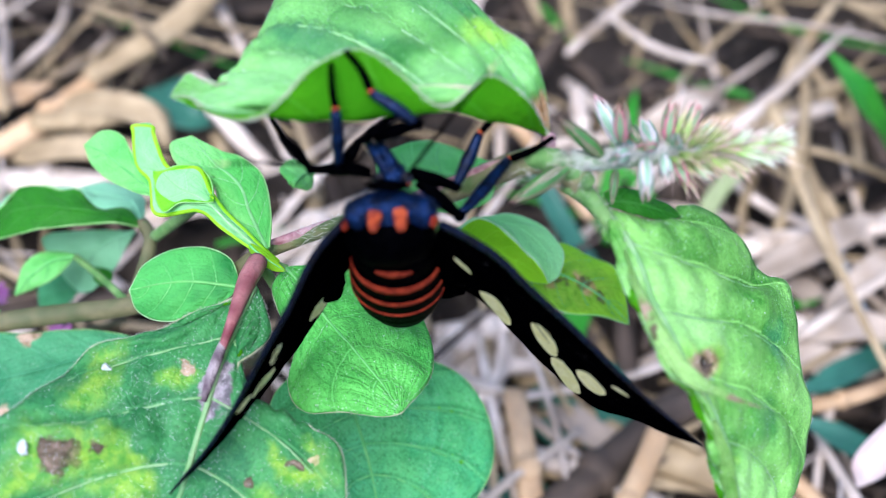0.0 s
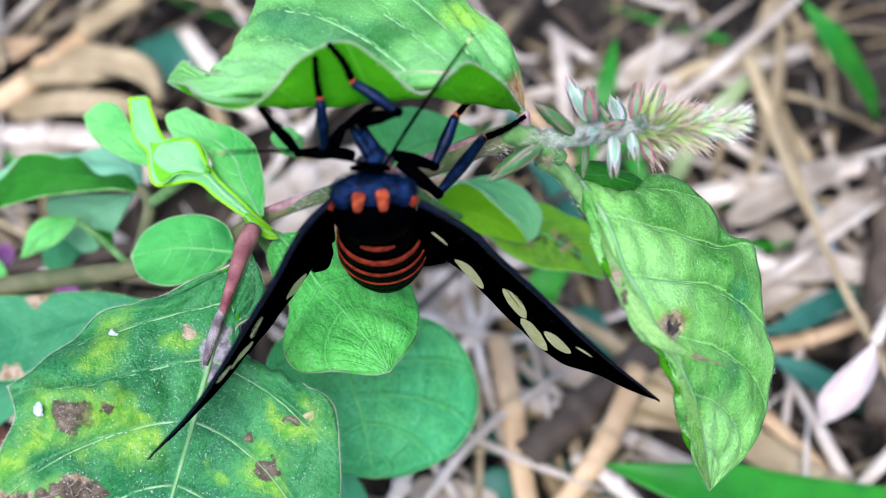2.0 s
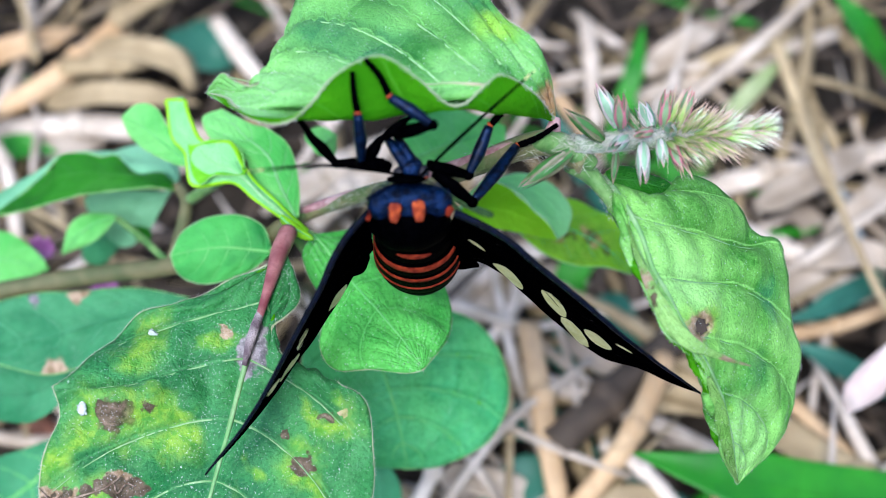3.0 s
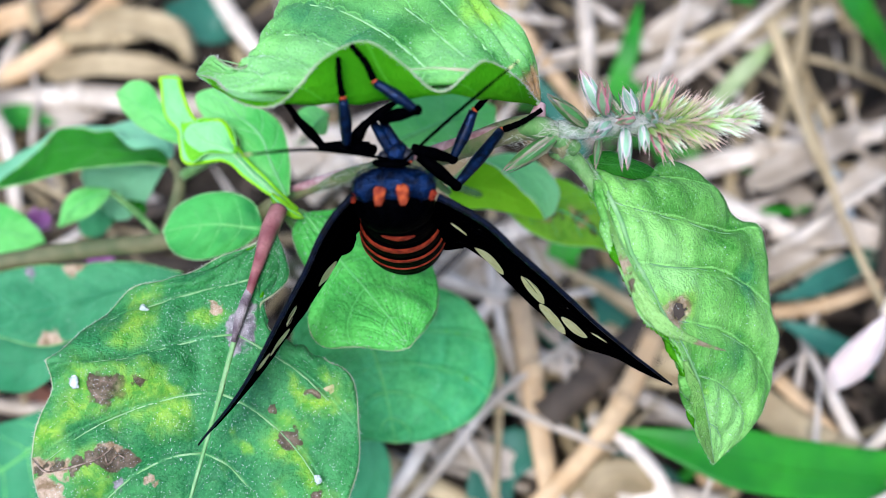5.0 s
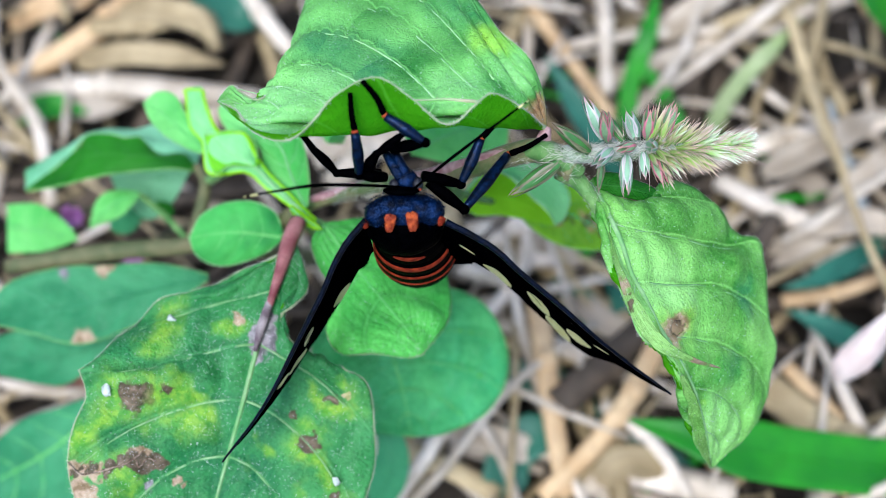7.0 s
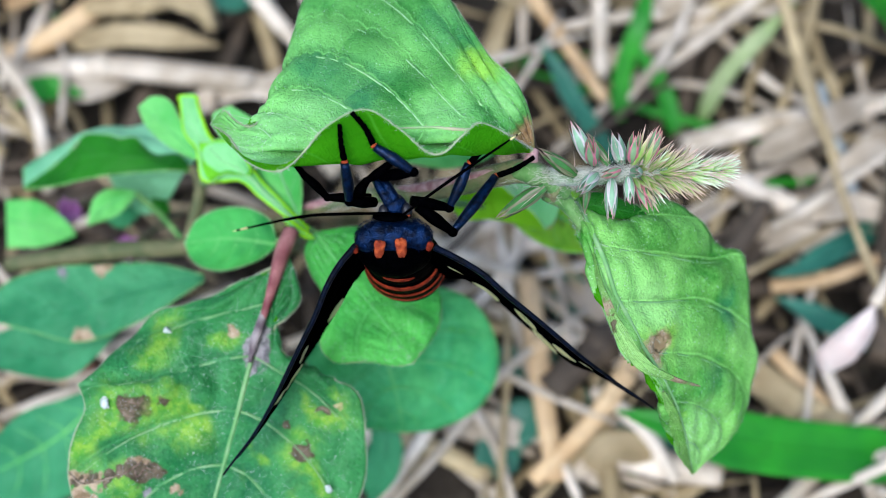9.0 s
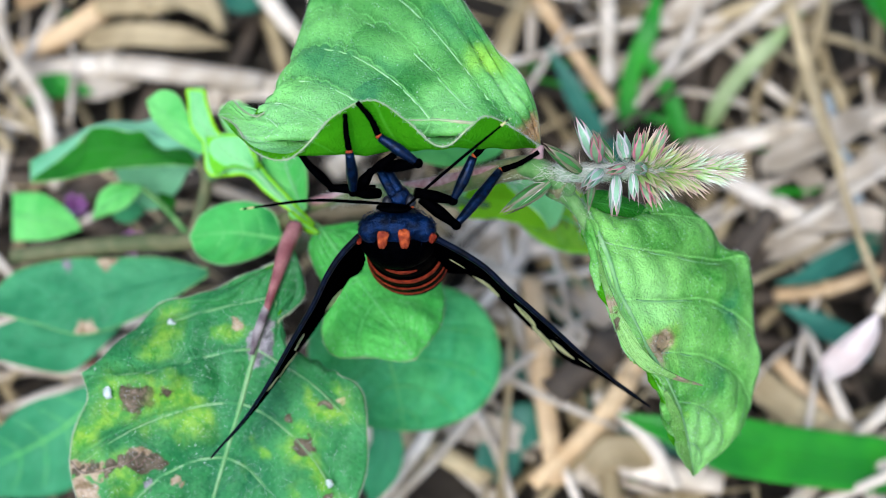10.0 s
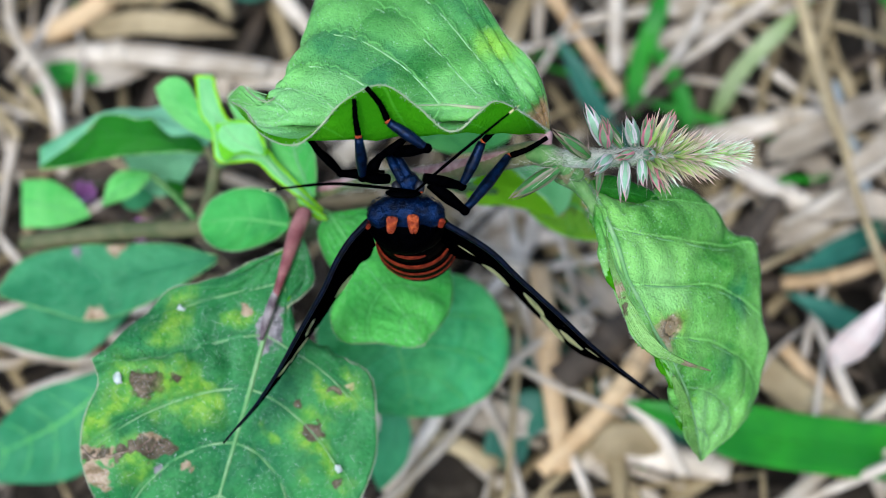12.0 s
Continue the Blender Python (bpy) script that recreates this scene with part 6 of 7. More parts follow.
def moth_body():
    turn = axes(BACK, (0, -0.93, 0.36))
    lump = lambda q: 1 + 0.05 * noise.noise(q * 2.2)
    thorax = part("thorax", ball(MOTH + Vector((0, -0.3, -0.75)), (3.75, 3.35, 3.0), turn, 36, 22, lump), BLACK, moth, "black scaly thorax")
    part("scale_coat", fuzz(MOTH + Vector((0, -0.3, -0.75)), (3.7, 3.3, 2.95), turn, 1500, 0.13, 1), BLACK, thorax, "black hair-like scales", kind="stuff")
    band = axes((0, 1, 0.3), (0, -0.3, 1))
    tufts = lambda q: 1 + 0.06 * math.cos(7.5 * q.x) * max(0.0, q.z) + 0.07 * noise.noise(q * 3.3) + 0.03 * noise.noise(q * 9)
    part("neck_band", ball((-4.7, 7.62, -109.9), (1.75, 0.42, 0.9), band, 28, 14, lump), BLACK, thorax, "black band between head and collar")
    part("collar", ball((-4.43, 5.75, -111), (3.7, 1.7, 1.8), band, 48, 26, tufts), BLUE, thorax, "steel-blue shaggy collar")
    for c, r, tilt in (((-6.87, 5.39, -110.5), (1.35, 1.25, 0.9), -0.35), ((-1.95, 5.59, -110.5), (1.35, 1.25, 0.9), 0.35)):
        part("shoulder_lobe", ball(c, r, axes((tilt, 1, 0.2), (0, -0.2, 1)), 20, 12, lump), BLUE, thorax, "steel-blue shoulder lobe")
    part("scale_coat", join(fuzz((-4.43, 5.87, -111), (3.7, 1.75, 1.8), band, 2400, 0.15, 2), fuzz((-6.87, 5.39, -110.5), (1.35, 1.25, 0.9), band, 450, 0.18, 4), fuzz((-1.95, 5.59, -110.5), (1.35, 1.25, 0.9), band, 450, 0.18, 5)), BLUE, thorax, "blue hair-like scales", kind="stuff")
    for c, r, tilt, mat in (((-5.71, 4.55, -108.9), (0.47, 0.84, 0.32), 0.12, ORANGE), ((-3.59, 4.7, -108.8), (0.52, 0.92, 0.32), -0.08, ORANGE), ((-8.13, 4.4, -110.2), (0.22, 0.4, 0.16), -0.1, RED), ((-0.92, 4.75, -110), (0.28, 0.45, 0.16), 0.4, RED)):
        turn_p = axes((tilt, 1, 0.12), (0, -0.12, 1))
        flat = ball((0, 0, 0), r, None, 20, 14, lambda q: 0.93 + 0.16 * noise.noise(q * 3.1 + Vector(c)) + 0.55 * abs(q.x * q.y))
        shape_p = ([Vector(c) + turn_p @ Vector((p.x * (1 + 0.28 * p.y / r[1]), p.y, p.z)) for p in flat[0]], flat[1])
        part("orange_patch", join(shape_p, fuzz(c, (r[0] * 0.95, r[1] * 0.98, r[2]), turn_p, 320, 0.09, 3)), mat, thorax, "bright orange scale patch" if mat is ORANGE else "small dark red scale patch")

    # abdomen: a blunt spindle hanging away behind the thorax
    a0 = Vector((-4.26, 4.73, -112))
    axis = Vector((0.04, -0.30, -0.953)).normalized()
    prof = [(0, 2.2), (1, 2.7), (2.5, 3.1), (4, 3.45), (6.5, 4.0), (10, 4.25), (13, 4.0), (16, 3.1), (18.5, 1.8), (20, 0.3)]
    ts, rs = [p[0] for p in prof], [p[1] for p in prof]
    t3 = axes(axis, (0, -1, 0))
    part("waist", ball((-4.41, 4.25, -113), (3.2, 2.4, 2.5), axes(axis, (0, -1, 0)), 24, 14, lump), BLACK, moth, "black scaly waist")

    def ring_shape(s0, s1, grow, n, arc=None, seg=44):
        verts, faces = [], []
        ks = [2 * math.pi * k / seg for k in range(seg)] if arc is None else [arc[0] + (arc[1] - arc[0]) * k / seg for k in range(seg + 1)]
        for i in range(n):
            for q, a in enumerate(ks):
                keen = max(0.0, math.sin(math.pi * q / (len(ks) - 1))) ** 0.45
                s = (s0 + s1) / 2 + (s1 - s0) * keen * (i / (n - 1) - 0.5)
                r = np.interp(s, ts, rs) - 0.05 + (grow + 0.05) * math.sin(math.pi * i / (n - 1)) ** 0.5
                verts.append(a0 + t3 @ Vector((r * math.cos(a), s, r * 0.87 * math.sin(a))))
        m = len(ks)
        for i in range(n - 1):
            for k in range(m if arc is None else m - 1):
                a, b = i * m + k, i * m + (k + 1) % m
                faces.append((a, a + m, b + m, b))
        return verts, faces

    segs = [0, 2.2, 4.9, 7.6, 10.2, 12.8, 15.2, 17.4, 20]
    verts, faces, m = [], [], 44
    st = []
    for s0, s1 in zip(segs[:-1], segs[1:]):
        st += [(s0, -0.10), (s0 + 0.12 * (s1 - s0), 0), (0.5 * (s0 + s1), 0.05), (s1 - 0.1 * (s1 - s0), 0.04)]
    st.append((20, 0))
    for s, g in st:
        r = np.interp(s, ts, rs) + g
        for k in range(m):
            a = 2 * math.pi * k / m
            verts.append(a0 + t3 @ Vector((r * math.cos(a), s, r * 0.87 * math.sin(a))))
    for i in range(len(st) - 1):
        for k in range(m):
            a, b = i * m + k, i * m + (k + 1) % m
            faces.append((a, a + m, b + m, b))
    abdomen = part("abdomen", (verts, faces), BLACK, moth, "plump black abdomen ringed with red")
    for s0, s1, arc in ((3.0, 4.0, (1.08, 2.06)), (5.4, 6.5, (-0.2, 3.34)), (8.0, 8.8, (-0.4, 3.54)), (10.4, 10.8, (-0.4, 3.54))):
        part("red_band", ring_shape(s0, s1, 0.13, 6, arc), RED, abdomen, "dull red band")

    # head with eyes and the two upright palps
    hc = Vector((-4.27, 8.59, -110.8))
    head = part("head", ball(hc, (1.12, 1.25, 1.1), axes((0, 1, 0.1), (0, 0, 1)), 24, 14, lump), BLUE, moth, "narrow blue-black head")
    part("scale_coat", fuzz(hc, (1.08, 1.2, 1.05), Matrix.Identity(3), 240, 0.16, 6), BLUE, head, "blue hair-like scales", kind="stuff")
    for c in ((-5.38, 8.05, -110.4), (-3.18, 8.2, -110.4)):
        part("eye", ball(c, (0.55, 0.75, 0.6), seg=16, rings=10), EYE, head, "glossy black eye")
    for c in ((-5.1, 7.65, -109.8), (-2.91, 7.75, -109.8)):
        part("cheek_patch", ball(c, (0.15, 0.1, 0.1), seg=10, rings=6), ORANGE, head, "tiny orange patch beside the eye")
    part("palp", tube([(-4.7, 8.83, -110), (-5.53, 10.08, -110.2), (-6.44, 11.49, -111)], [0.58, 0.5, 0.34], 10), BLUE, head, "blue-black palp")
    part("palp", tube([(-4.19, 9.14, -110), (-4.91, 10.39, -110.2), (-5.57, 11.7, -111)], [0.58, 0.48, 0.34], 10), BLUE, head, "blue-black palp")


def leg(points, widths, blue):
    """A jointed leg: thigh, shin and foot, with an orange ring above the foot. Points from body to toe tip."""
    hip, knee, ring, toe = [Vector(p) for p in points[:4]]
    w = widths
    ob = part("leg", tube([hip, (hip + knee) / 2 + Vector((0, 0, 0.12)), knee], [w[0] * 0.8, w[0], w[0] * 0.6], 10, 12), BLACK, moth, "slender black and blue leg", pivot=hip)
    part("knee", ball(knee, (w[1] * 0.85,) * 3, seg=10, rings=8), BLACK, ob)
    part("shin", tube([knee, (knee + ring) / 2 + Vector((0.08, 0, 0.08)), ring], [w[1] * 0.6, w[1], w[1] * 0.7], 10, 12), BLUE_LEG if blue else BLACK, ob, "blue-black shin")
    d = (toe - ring).normalized()
    if blue:
        part("orange_ring", tube([ring + d * 0.02, ring + d * 0.14, ring + d * 0.28], [w[2] * 0.9, w[2] * 0.98, w[2] * 0.86], 9, 5), ORANGE, ob, "orange ring")
    side = d.cross(Vector((0, 0, 1))).normalized()
    bow = (ring + toe) / 2 + side * (0.18 if len(points) < 5 else points[4])
    c = spline([ring + d * (0.26 if blue else -0.05), bow, toe], 6)
    for k in range(5):
        part("toe_joint", tube([c[k], (c[k] + c[k + 1]) / 2, c[k + 1]], [w[2] * (0.85 - 0.06 * k), w[2] * (0.95 - 0.06 * k), w[2] * (0.9 - 0.06 * k)], 8, 5), BLACK, ob)
    for s in (-1, 1):
        part("spur", tube([ring - d * 0.1, ring - d * 0.1 + side * s * 0.45 + d * 0.3], [0.09, 0.02], 5, 3), BLACK, ob)


def moth_legs():
    leg([(-6.3, 8.94, -111.3), (-8.63, 9.09, -109.4), (-8.74, 12.84, -106.4), (-9.13, 16.44, -105.7), -0.1], (0.62, 0.58, 0.36), True)
    leg([(-5.5, 11.55, -109.6), (-2.33, 12.01, -106.9), (-5.94, 14.35, -106.6), (-8.06, 17.55, -105.9), 0.25], (0.62, 0.58, 0.36), True)
    leg([(-6.71, 9.31, -112), (-11.06, 9.34, -112.4), (-13.19, 11.59, -111), (-14.02, 12.85, -109.4), 0.05], (0.56, 0.5, 0.38), False)
    leg([(-8.16, 9.39, -110.5), (-7.02, 11.04, -109.6), (-4.76, 12.7, -109), (-3.66, 13.37, -109.5), 0.0], (0.62, 0.5, 0.3), False)
    leg([(-2.81, 9.1, -112), (0.9, 8.33, -113.6), (2.83, 12.7, -113), (6.23, 15.67, -111.8), -0.15], (0.62, 0.62, 0.36), True)
    leg([(-2.19, 8.51, -112.5), (1.27, 5.87, -114), (5.54, 11.3, -117), (9.47, 13.32, -116.6), 0.2], (0.66, 0.64, 0.37), True)


def antenna(points, label):
    ob = part("antenna", tube(points, [0.13, 0.17, 0.15, 0.08], 8, 24), BLACK, moth, label, pivot=points[0])
    c = spline(points, 16)
    part("pale_tip", tube([c[14], c[15], c[15] + (c[15] - c[14]) * 0.3], [0.13, 0.09, 0.03], 6), CREAM, ob, "pale antenna tip")
    return ob


def wing(name, rails, pivot, spots, veins, label, seed):
    """A stiff black wing blade with raised veins and cream window spots (u along, v across, size)."""
    sh = Sheet(rails, 60, 15, 0.16, quilt=0.1, veins=5, rough=0.05, seed=seed)
    ob = part(name, sh.mesh(), WING_BLACK, moth, label, pivot=pivot)
    part("leading_edge", tube([sh.at(u, 0.0, 0.05) for u in np.linspace(0, 1, 12)], [0.34, 0.24, 0.10], 8, 30), WING_EDGE, ob, "stout blue-black leading edge")
    for k in range(veins):
        v0, v1 = 0.35, 0.15 + 0.8 * k / max(1, veins - 1)
        part("wing_vein", tube([sh.at(u, v0 + (v1 - v0) * ((u - 0.08) / 0.84) ** 1.2, 0.1) for u in np.linspace(0.08, 0.92, 9)], [0.12, 0.09, 0.05], 5, 17), WING_BLACK, ob)
    for u0, va, u1, vb, wide in spots:
        # a lens that runs from one keen end to the other
        verts, faces = [], []
        nu, nv = 13, 7
        for s in (1, -1):
            for i in range(nu):
                a = i / (nu - 1)
                half = wide * (math.sin(math.pi * min(1, 0.04 + 0.92 * a)) ** 0.65) * (0.8 + 0.35 * a)
                for j in range(nv):
                    b = 2 * j / (nv - 1) - 1
                    verts.append(sh.at(u0 + (u1 - u0) * a + 0.012 * b * half / wide, va + (vb - va) * a + half * b, 0.17 * s))
        for q in range(2):
            for i in range(nu - 1):
                for j in range(nv - 1):
                    a = q * nu * nv + i * nv + j
                    faces.append((a, a + 1, a + nv + 1, a + nv))
        part("cream_spot", (verts, faces), CREAM, ob, "translucent cream spot")
    return ob


moth_body()
moth_legs()
ant_left = antenna([(-4.99, 7.99, -109.6), (-8.11, 8.26, -106.5), (-11.72, 8.36, -103.5), (-16.58, 7.62, -99.5)], "long thin black antenna with a pale tip")
ant_right = antenna([(-3.46, 7.84, -109.6), (-0.45, 10.33, -108), (2.77, 12.81, -106.5), (6.48, 15.6, -105)], "long thin black antenna")
wing_right = wing("forewing", [
    [(-0.46, 4.71, -110.3), (3.39, 2.62, -110.6), (5.99, 0.31, -111.3), (10.44, -3.46, -113), (14.18, -6.88, -114.8), (18.25, -10.16, -117), (22.49, -13.48, -119)],
    [(-1.06, 2.92, -114.5), (3.61, 0.92, -116), (7.23, -1.81, -118), (13.12, -7.43, -120.3), (18.35, -10.9, -119.8), (22.37, -13.42, -119)],
    [(-0.99, 1.16, -119), (3.06, -0.23, -122), (5.98, -2.5, -125), (9.96, -6.43, -127), (13.91, -9.85, -127), (18.05, -11.43, -125), (20.73, -12.8, -122), (22.37, -13.42, -119)]],
    (-0.61, 5.07, -110.3), ((0.07, 0.42, 0.13, 0.54, 0.06), (0.17, 0.83, 0.315, 0.86, 0.13), (0.38, 0.60, 0.50, 0.60, 0.15), (0.485, 0.80, 0.60, 0.82, 0.17), (0.58, 0.62, 0.685, 0.56, 0.14), (0.685, 0.33, 0.74, 0.27, 0.035)), 4, "narrow black forewing with cream spots", 31)
wing_left = wing("forewing", [
    [(-8.09, 4.86, -110.3), (-10.68, 1.8, -110.6), (-11.87, -0.72, -111.2), (-13.26, -3.38, -112), (-16.19, -8.68, -114), (-19.32, -14.06, -115.6), (-23.84, -19.75, -117.5)],
    [(-8.08, 3.03, -114.5), (-10.34, 0.27, -116), (-12.98, -4.27, -118), (-16.19, -9.61, -119), (-19.6, -14.76, -118.6), (-23.84, -19.75, -117.5)],
    [(-8.18, 1.6, -119), (-10.25, -0.85, -122), (-12.94, -4.99, -125), (-16.2, -9.83, -126), (-19.73, -14.84, -122.5), (-23.84, -19.75, -117.5)]],
    (-8.09, 4.92, -110.3), ((0.195, 0.90, 0.315, 0.74, 0.12), (0.41, 0.30, 0.49, 0.34, 0.10), (0.50, 0.56, 0.61, 0.40, 0.15), (0.60, 0.28, 0.67, 0.18, 0.10)), 4, "narrow black forewing with cream spots", 32)
for name_, rails_ in (("hindwing", [[(-0.43, 2.64, -116), (1, 1.45, -120), (2.15, 0.4, -122)], [(-0.66, 1.6, -119), (0.62, 0.62, -122), (2.15, 0.28, -122)], [(-0.91, 0.74, -122), (0.12, 0.06, -125), (2.16, 0.17, -122.5)]]),
                      ("hindwing", [[(-8.56, 2.75, -116), (-9.58, 0.89, -120), (-10.65, -0.51, -122)], [(-8.56, 1.82, -119), (-9.4, 0.28, -122), (-10.53, -0.62, -122)], [(-8.55, 1.08, -122), (-9.28, -0.06, -125), (-10.46, -0.74, -122.5)]])):
    part(name_, Sheet(rails_, 20, 9, 0.16, rough=0.05).mesh(), WING_BLACK, moth, "small black hindwing tucked under the forewing")


# ---- what moves ----
MOTH_SWAY = [(0, 0.09, 0.09, 0.01), (0.5, 0.08, -0.33, -0.04), (1, 0.12, 0.16, 0.02), (1.5, 0.14, -0.20, -0.01), (2, -0.10, 0.07, 0.00), (2.5, 0.02, 0.27, 0.01), (3, 0.02, -0.08, -0.00), (3.2, 0.02, 0.01, 0.00), (4.8, 0.05, -0.04, -0.00), (5, -0.00, -0.06, -0.00), (5.5, -0.00, 0.02, 0.00), (6, 0.02, -0.03, 0.00), (6.5, -0.01, -0.11, 0.00), (6.7, -0.03, -0.06, 0.00), (8.3, 0.00, 0.00, -0.00), (8.5, -0.01, -0.09, 0.01), (9, -0.01, -0.02, 0.00), (9.5, -0.06, -0.00, 0.00), (10, -0.08, 0.08, -0.00), (10.5, -0.07, 0.11, -0.01), (11, -0.02, 0.04, -0.00), (11.5, -0.07, 0.01, 0.00), (12, -0.10, 0.09, -0.00)]
RIGHT_LEAF_SWAY = [(0, -0.11, -0.23, -0.03), (0.5, 0.38, 0.56, 0.08), (1, -0.16, -0.29, -0.04), (1.5, 0.10, 0.22, 0.02), (2, 0.17, -0.07, 0.00), (2.5, -0.06, -0.25, -0.01), (3, 0.18, 0.10, 0.01), (3.2, 0.16, 0.03, 0.00), (5, 0.04, -0.01, 0.00), (5.5, 0.04, 0.09, 0.00), (6, 0.08, 0.07, -0.00), (6.5, 0.04, 0.09, -0.00), (6.7, -0.02, 0.03, -0.00), (8.3, -0.03, -0.08, 0.01), (8.5, -0.14, 0.21, -0.01), (9, -0.10, 0.05, -0.00), (9.5, -0.07, 0.05, -0.00), (10, -0.02, -0.03, 0.00), (10.5, -0.09, -0.03, 0.01), (11, -0.02, -0.07, 0.01), (11.5, 0.01, 0.00, -0.00), (12, -0.06, -0.03, 0.00)]
SPOTTED_LEAF_SWAY = [(0, 0.20, -0.21, -0.02), (0.5, -0.08, 0.17, 0.02), (1, 0.15, -0.23, -0.02), (1.5, -0.08, 0.15, 0.01), (2, 0.15, -0.05, 0.00), (2.5, 0.11, -0.17, -0.01), (3, -0.08, 0.06, 0.00), (3.2, -0.03, 0.01, 0.00), (4.8, -0.14, 0.15, 0.00), (5, -0.08, 0.12, 0.00), (5.5, -0.10, 0.09, 0.00), (6, -0.13, 0.13, 0.00), (6.5, -0.17, 0.13, -0.00), (6.7, -0.06, 0.13, -0.00), (8.3, 0.03, -0.07, 0.01), (8.5, -0.11, 0.06, -0.00), (9, -0.06, -0.02, 0.00), (9.5, 0.02, 0.01, -0.00), (10, 0.08, -0.07, 0.00), (10.5, 0.06, -0.07, 0.00), (11, 0.03, -0.05, 0.00), (11.5, 0.01, -0.02, 0.00), (12, 0.08, -0.11, 0.01)]
FOLDED_LEAF_SWAY = [(0, -0.08, 0.06, 0.01), (0.5, -0.11, -0.14, -0.02), (1, -0.15, 0.01, -0.00), (1.5, -0.08, -0.06, -0.01), (2, -0.05, 0.11, 0.01), (2.5, 0.07, 0.14, 0.01), (3, -0.02, -0.02, -0.00), (3.2, -0.11, 0.08, 0.00), (4.8, -0.04, -0.08, -0.00), (5, -0.03, 0.03, 0.00), (5.5, -0.03, -0.06, -0.00), (6, -0.03, -0.04, 0.00), (6.5, -0.00, -0.04, 0.00), (6.7, -0.01, 0.02, -0.00), (8.3, -0.03, 0.04, -0.00), (8.5, 0.01, -0.08, 0.01), (9, 0.02, -0.06, 0.01), (9.5, 0.01, -0.02, 0.00), (10, 0.07, 0.01, -0.00), (10.5, 0.06, 0.03, -0.00), (11, 0.02, 0.01, -0.00), (11.5, 0.05, -0.02, 0.00), (12, 0.13, 0.05, -0.01)]
WING_RIGHT_TURN = [(0, 0.7, 0.6, 0.8), (0.5, 5.4, 3.7, 5.6), (1, 0.1, -0.3, 0.8), (1.5, 7.2, 5.7, 5.7), (2, 1.8, 2.1, 0.2), (2.5, -0.2, 0.3, -1.1), (3, 1.5, 0.6, 2.5), (5, 0.8, 0.9, 0.4), (5.5, 0.2, 0.1, 0.1), (6, 0.9, 0.8, 0.7), (6.5, 1.1, 1.0, 0.6), (8.5, 1.3, 1.1, 0.9), (9, 1.0, 1.0, 0.5), (9.5, 0.1, -0.1, 0.5), (10, 1.3, 1.6, -0.1), (10.5, 0.9, 1.5, -0.8), (11, 0.7, 1.2, -0.7), (11.5, 0.1, 0.6, -1.0), (12, 0.2, 0.7, -1.0)]
WING_LEFT_TURN = [(0, 9.4, -5.3, -2.3), (0.5, 11.3, -6.7, -1.8), (1, 3.1, -1.4, -1.8), (1.5, 3.2, -2.0, -0.2), (2, 4.0, -1.1, -4.3), (2.5, 2.5, 0.1, -5.4), (3, 1.9, -1.0, -0.8), (5, 3.5, -2.1, -0.6), (5.5, 0.1, -0.1, -0.0), (6, 1.4, -1.1, 0.8), (6.5, 1.0, -0.8, 0.6), (8.5, -0.3, -0.5, 2.3), (9, 0.5, -0.9, 1.9), (9.5, 0.1, -0.6, 1.7), (10, 0.8, -0.3, -0.7), (10.5, 0.6, -0.1, -1.0), (11, -0.2, -0.1, 0.8), (11.5, 0.9, -0.7, 0.3), (12, 1.0, -0.6, -0.2)]
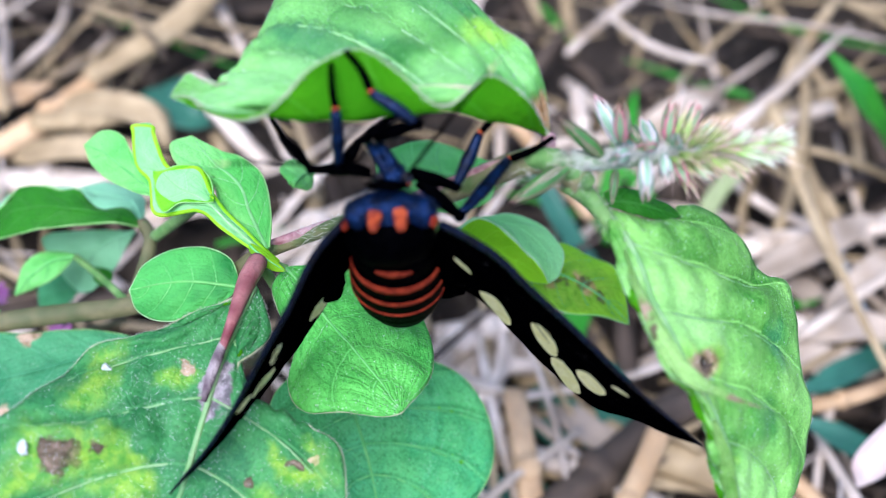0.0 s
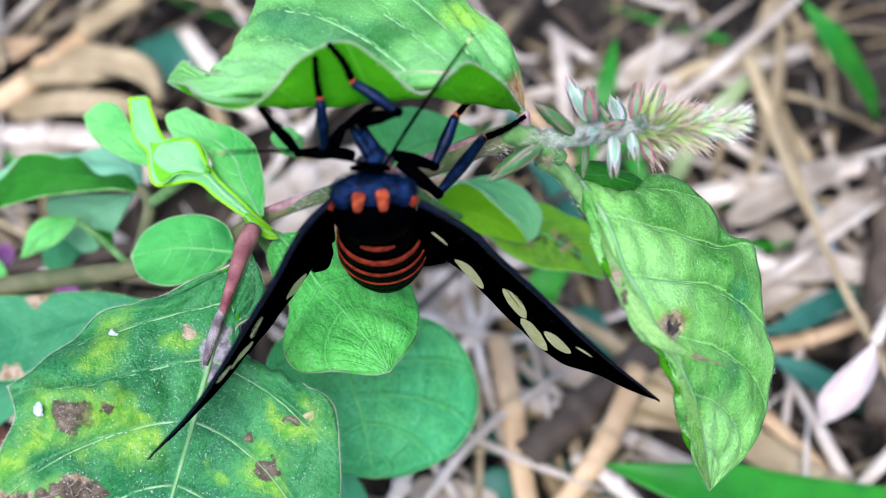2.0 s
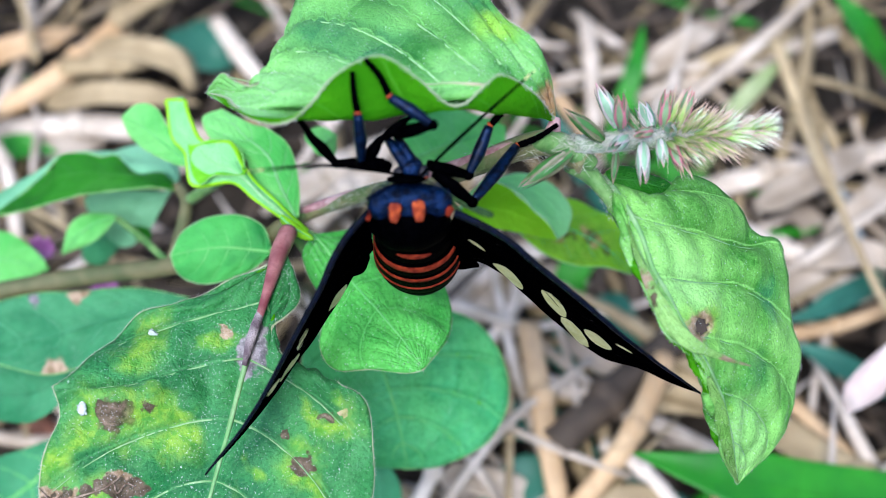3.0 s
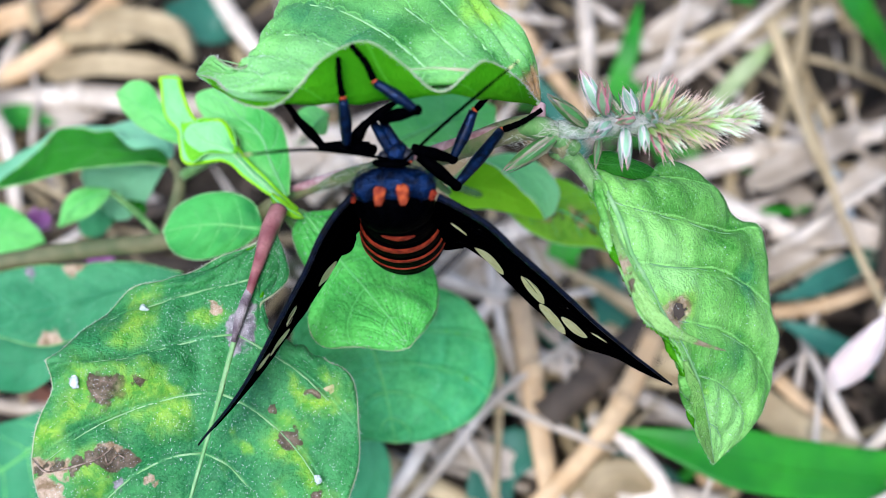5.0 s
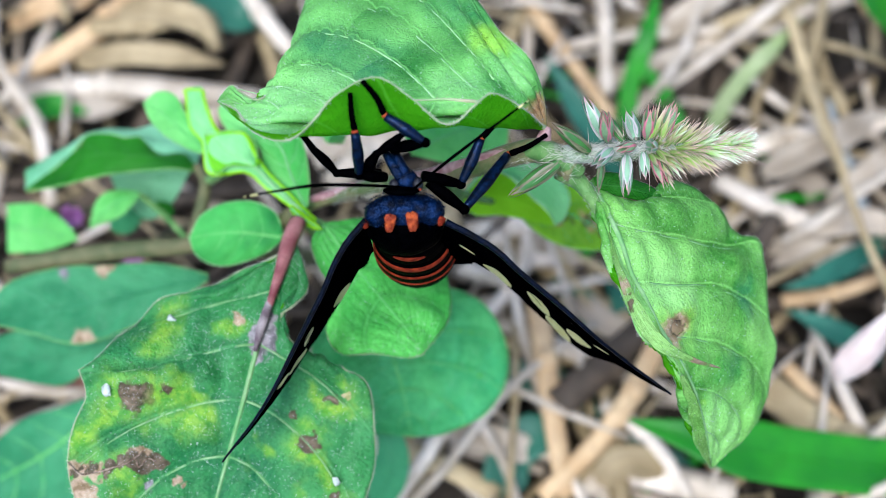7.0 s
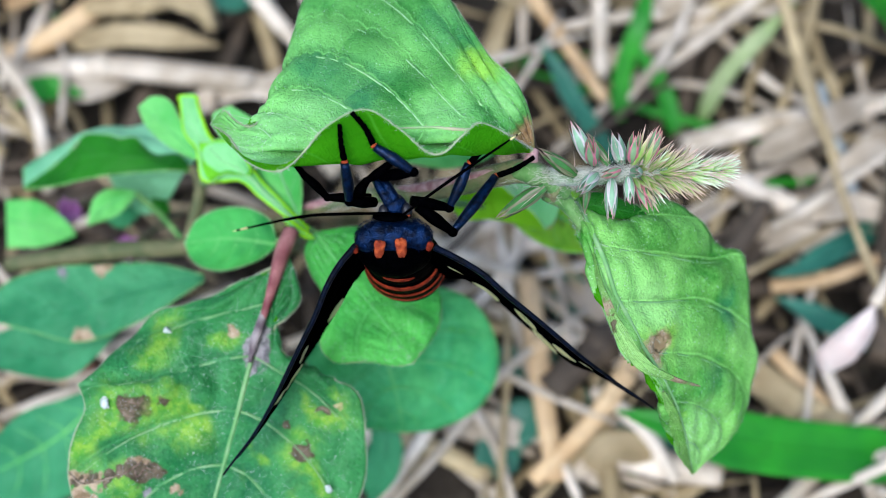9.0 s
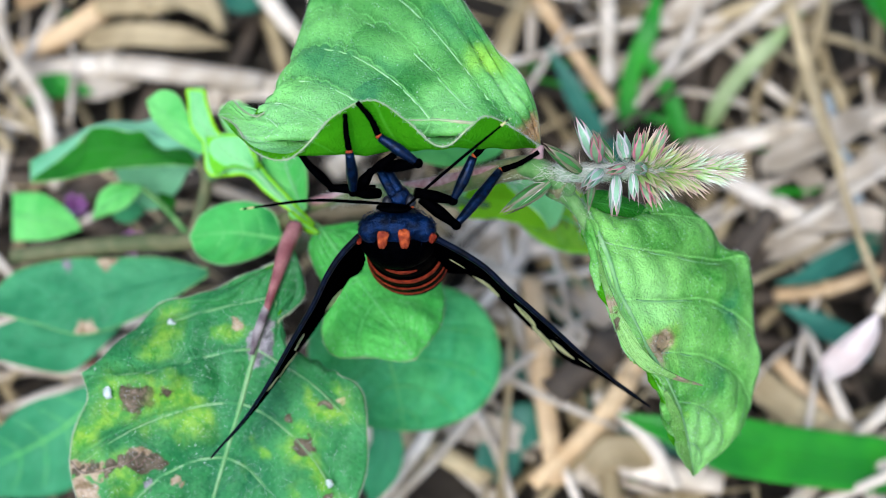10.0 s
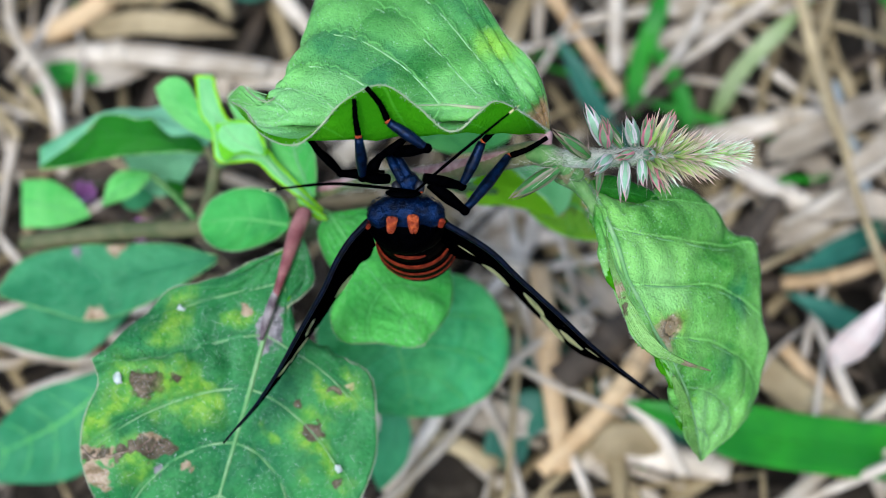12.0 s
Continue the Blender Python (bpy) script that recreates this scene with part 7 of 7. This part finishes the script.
ANT_LEFT_TURN = [(0, 1.1, -1.8, 1.2), (0.5, 1.9, -0.4, 2.2), (1, 0.7, 2.2, 0.9), (1.5, 1.7, -0.6, 2.0), (2, 0.5, -0.2, 0.6), (2.5, -1.0, -1.5, -1.2), (3, 0.5, -1.6, 0.6), (5, 0.6, 0.1, 0.6), (5.5, -0.1, 0.0, -0.1), (6, 0.5, -3.5, 0.5), (6.5, 1.1, -7.0, 1.0), (8.5, 2.5, -7.8, 2.6), (9, 1.9, -9.3, 1.8), (9.5, 2.2, -9.6, 2.3), (10, 0.1, -6.4, -0.2), (10.5, 1.0, -8.5, 0.8), (11, 0.9, -8.4, 0.7), (11.5, -1.0, 6.0, -1.0), (12, -1.0, 2.3, -1.1)]
ANT_RIGHT_TURN = [(0, 10.2, -18.5, 5.1), (0.5, 20.3, -23.7, -4.5), (1, -1.4, -3.4, 8.4), (1.5, -3.8, 3.6, 2.5), (2, -7.9, 2.4, 15.1), (2.5, 0.9, -6.5, 7.9), (3, -2.6, 1.8, 2.7), (5, -1.5, 1.0, 1.7), (5.5, -0.8, 1.0, 0.0), (6, -8.0, 10.0, -0.5), (6.5, -2.0, 2.6, -0.1), (8.5, -10.4, 14.1, -4.6), (9, -10.7, 14.3, -4.0), (9.5, -2.0, 2.6, -0.1), (10, -1.0, -0.4, 3.0), (10.5, -5.2, 4.8, 3.6), (11, -11.5, 13.1, 2.2), (11.5, -0.1, -2.3, 4.0), (12, 0.6, -2.2, 2.4)]


def motions():
    """The moth shifts on its feet, flicks wings and feelers; the leaves nod in the air."""
    walk(moth, [(t, PLANT @ Matrix.Translation((MOTH + Vector((x, y, z))) * MM)) for t, x, y, z in MOTH_SWAY])
    for ob, rows in ((wing_right, WING_RIGHT_TURN), (wing_left, WING_LEFT_TURN), (ant_left, ANT_LEFT_TURN), (ant_right, ANT_RIGHT_TURN)):
        rest = Matrix.Translation((PIVOT[ob] - MOTH) * MM)
        walk(ob, [(t, rest @ pose(0, 0, 0, rx, ry, rz)) for t, rx, ry, rz in rows])
    for ob, rows in ((right_leaf, RIGHT_LEAF_SWAY), (big_leaf, SPOTTED_LEAF_SWAY), (top_leaf, FOLDED_LEAF_SWAY)):
        rest = (PIVOT[ob] - PIVOT[plant]) * MM
        walk(ob, [(t, Matrix.Translation(rest + Vector((x, y, z)) * MM)) for t, x, y, z in rows])


motions()
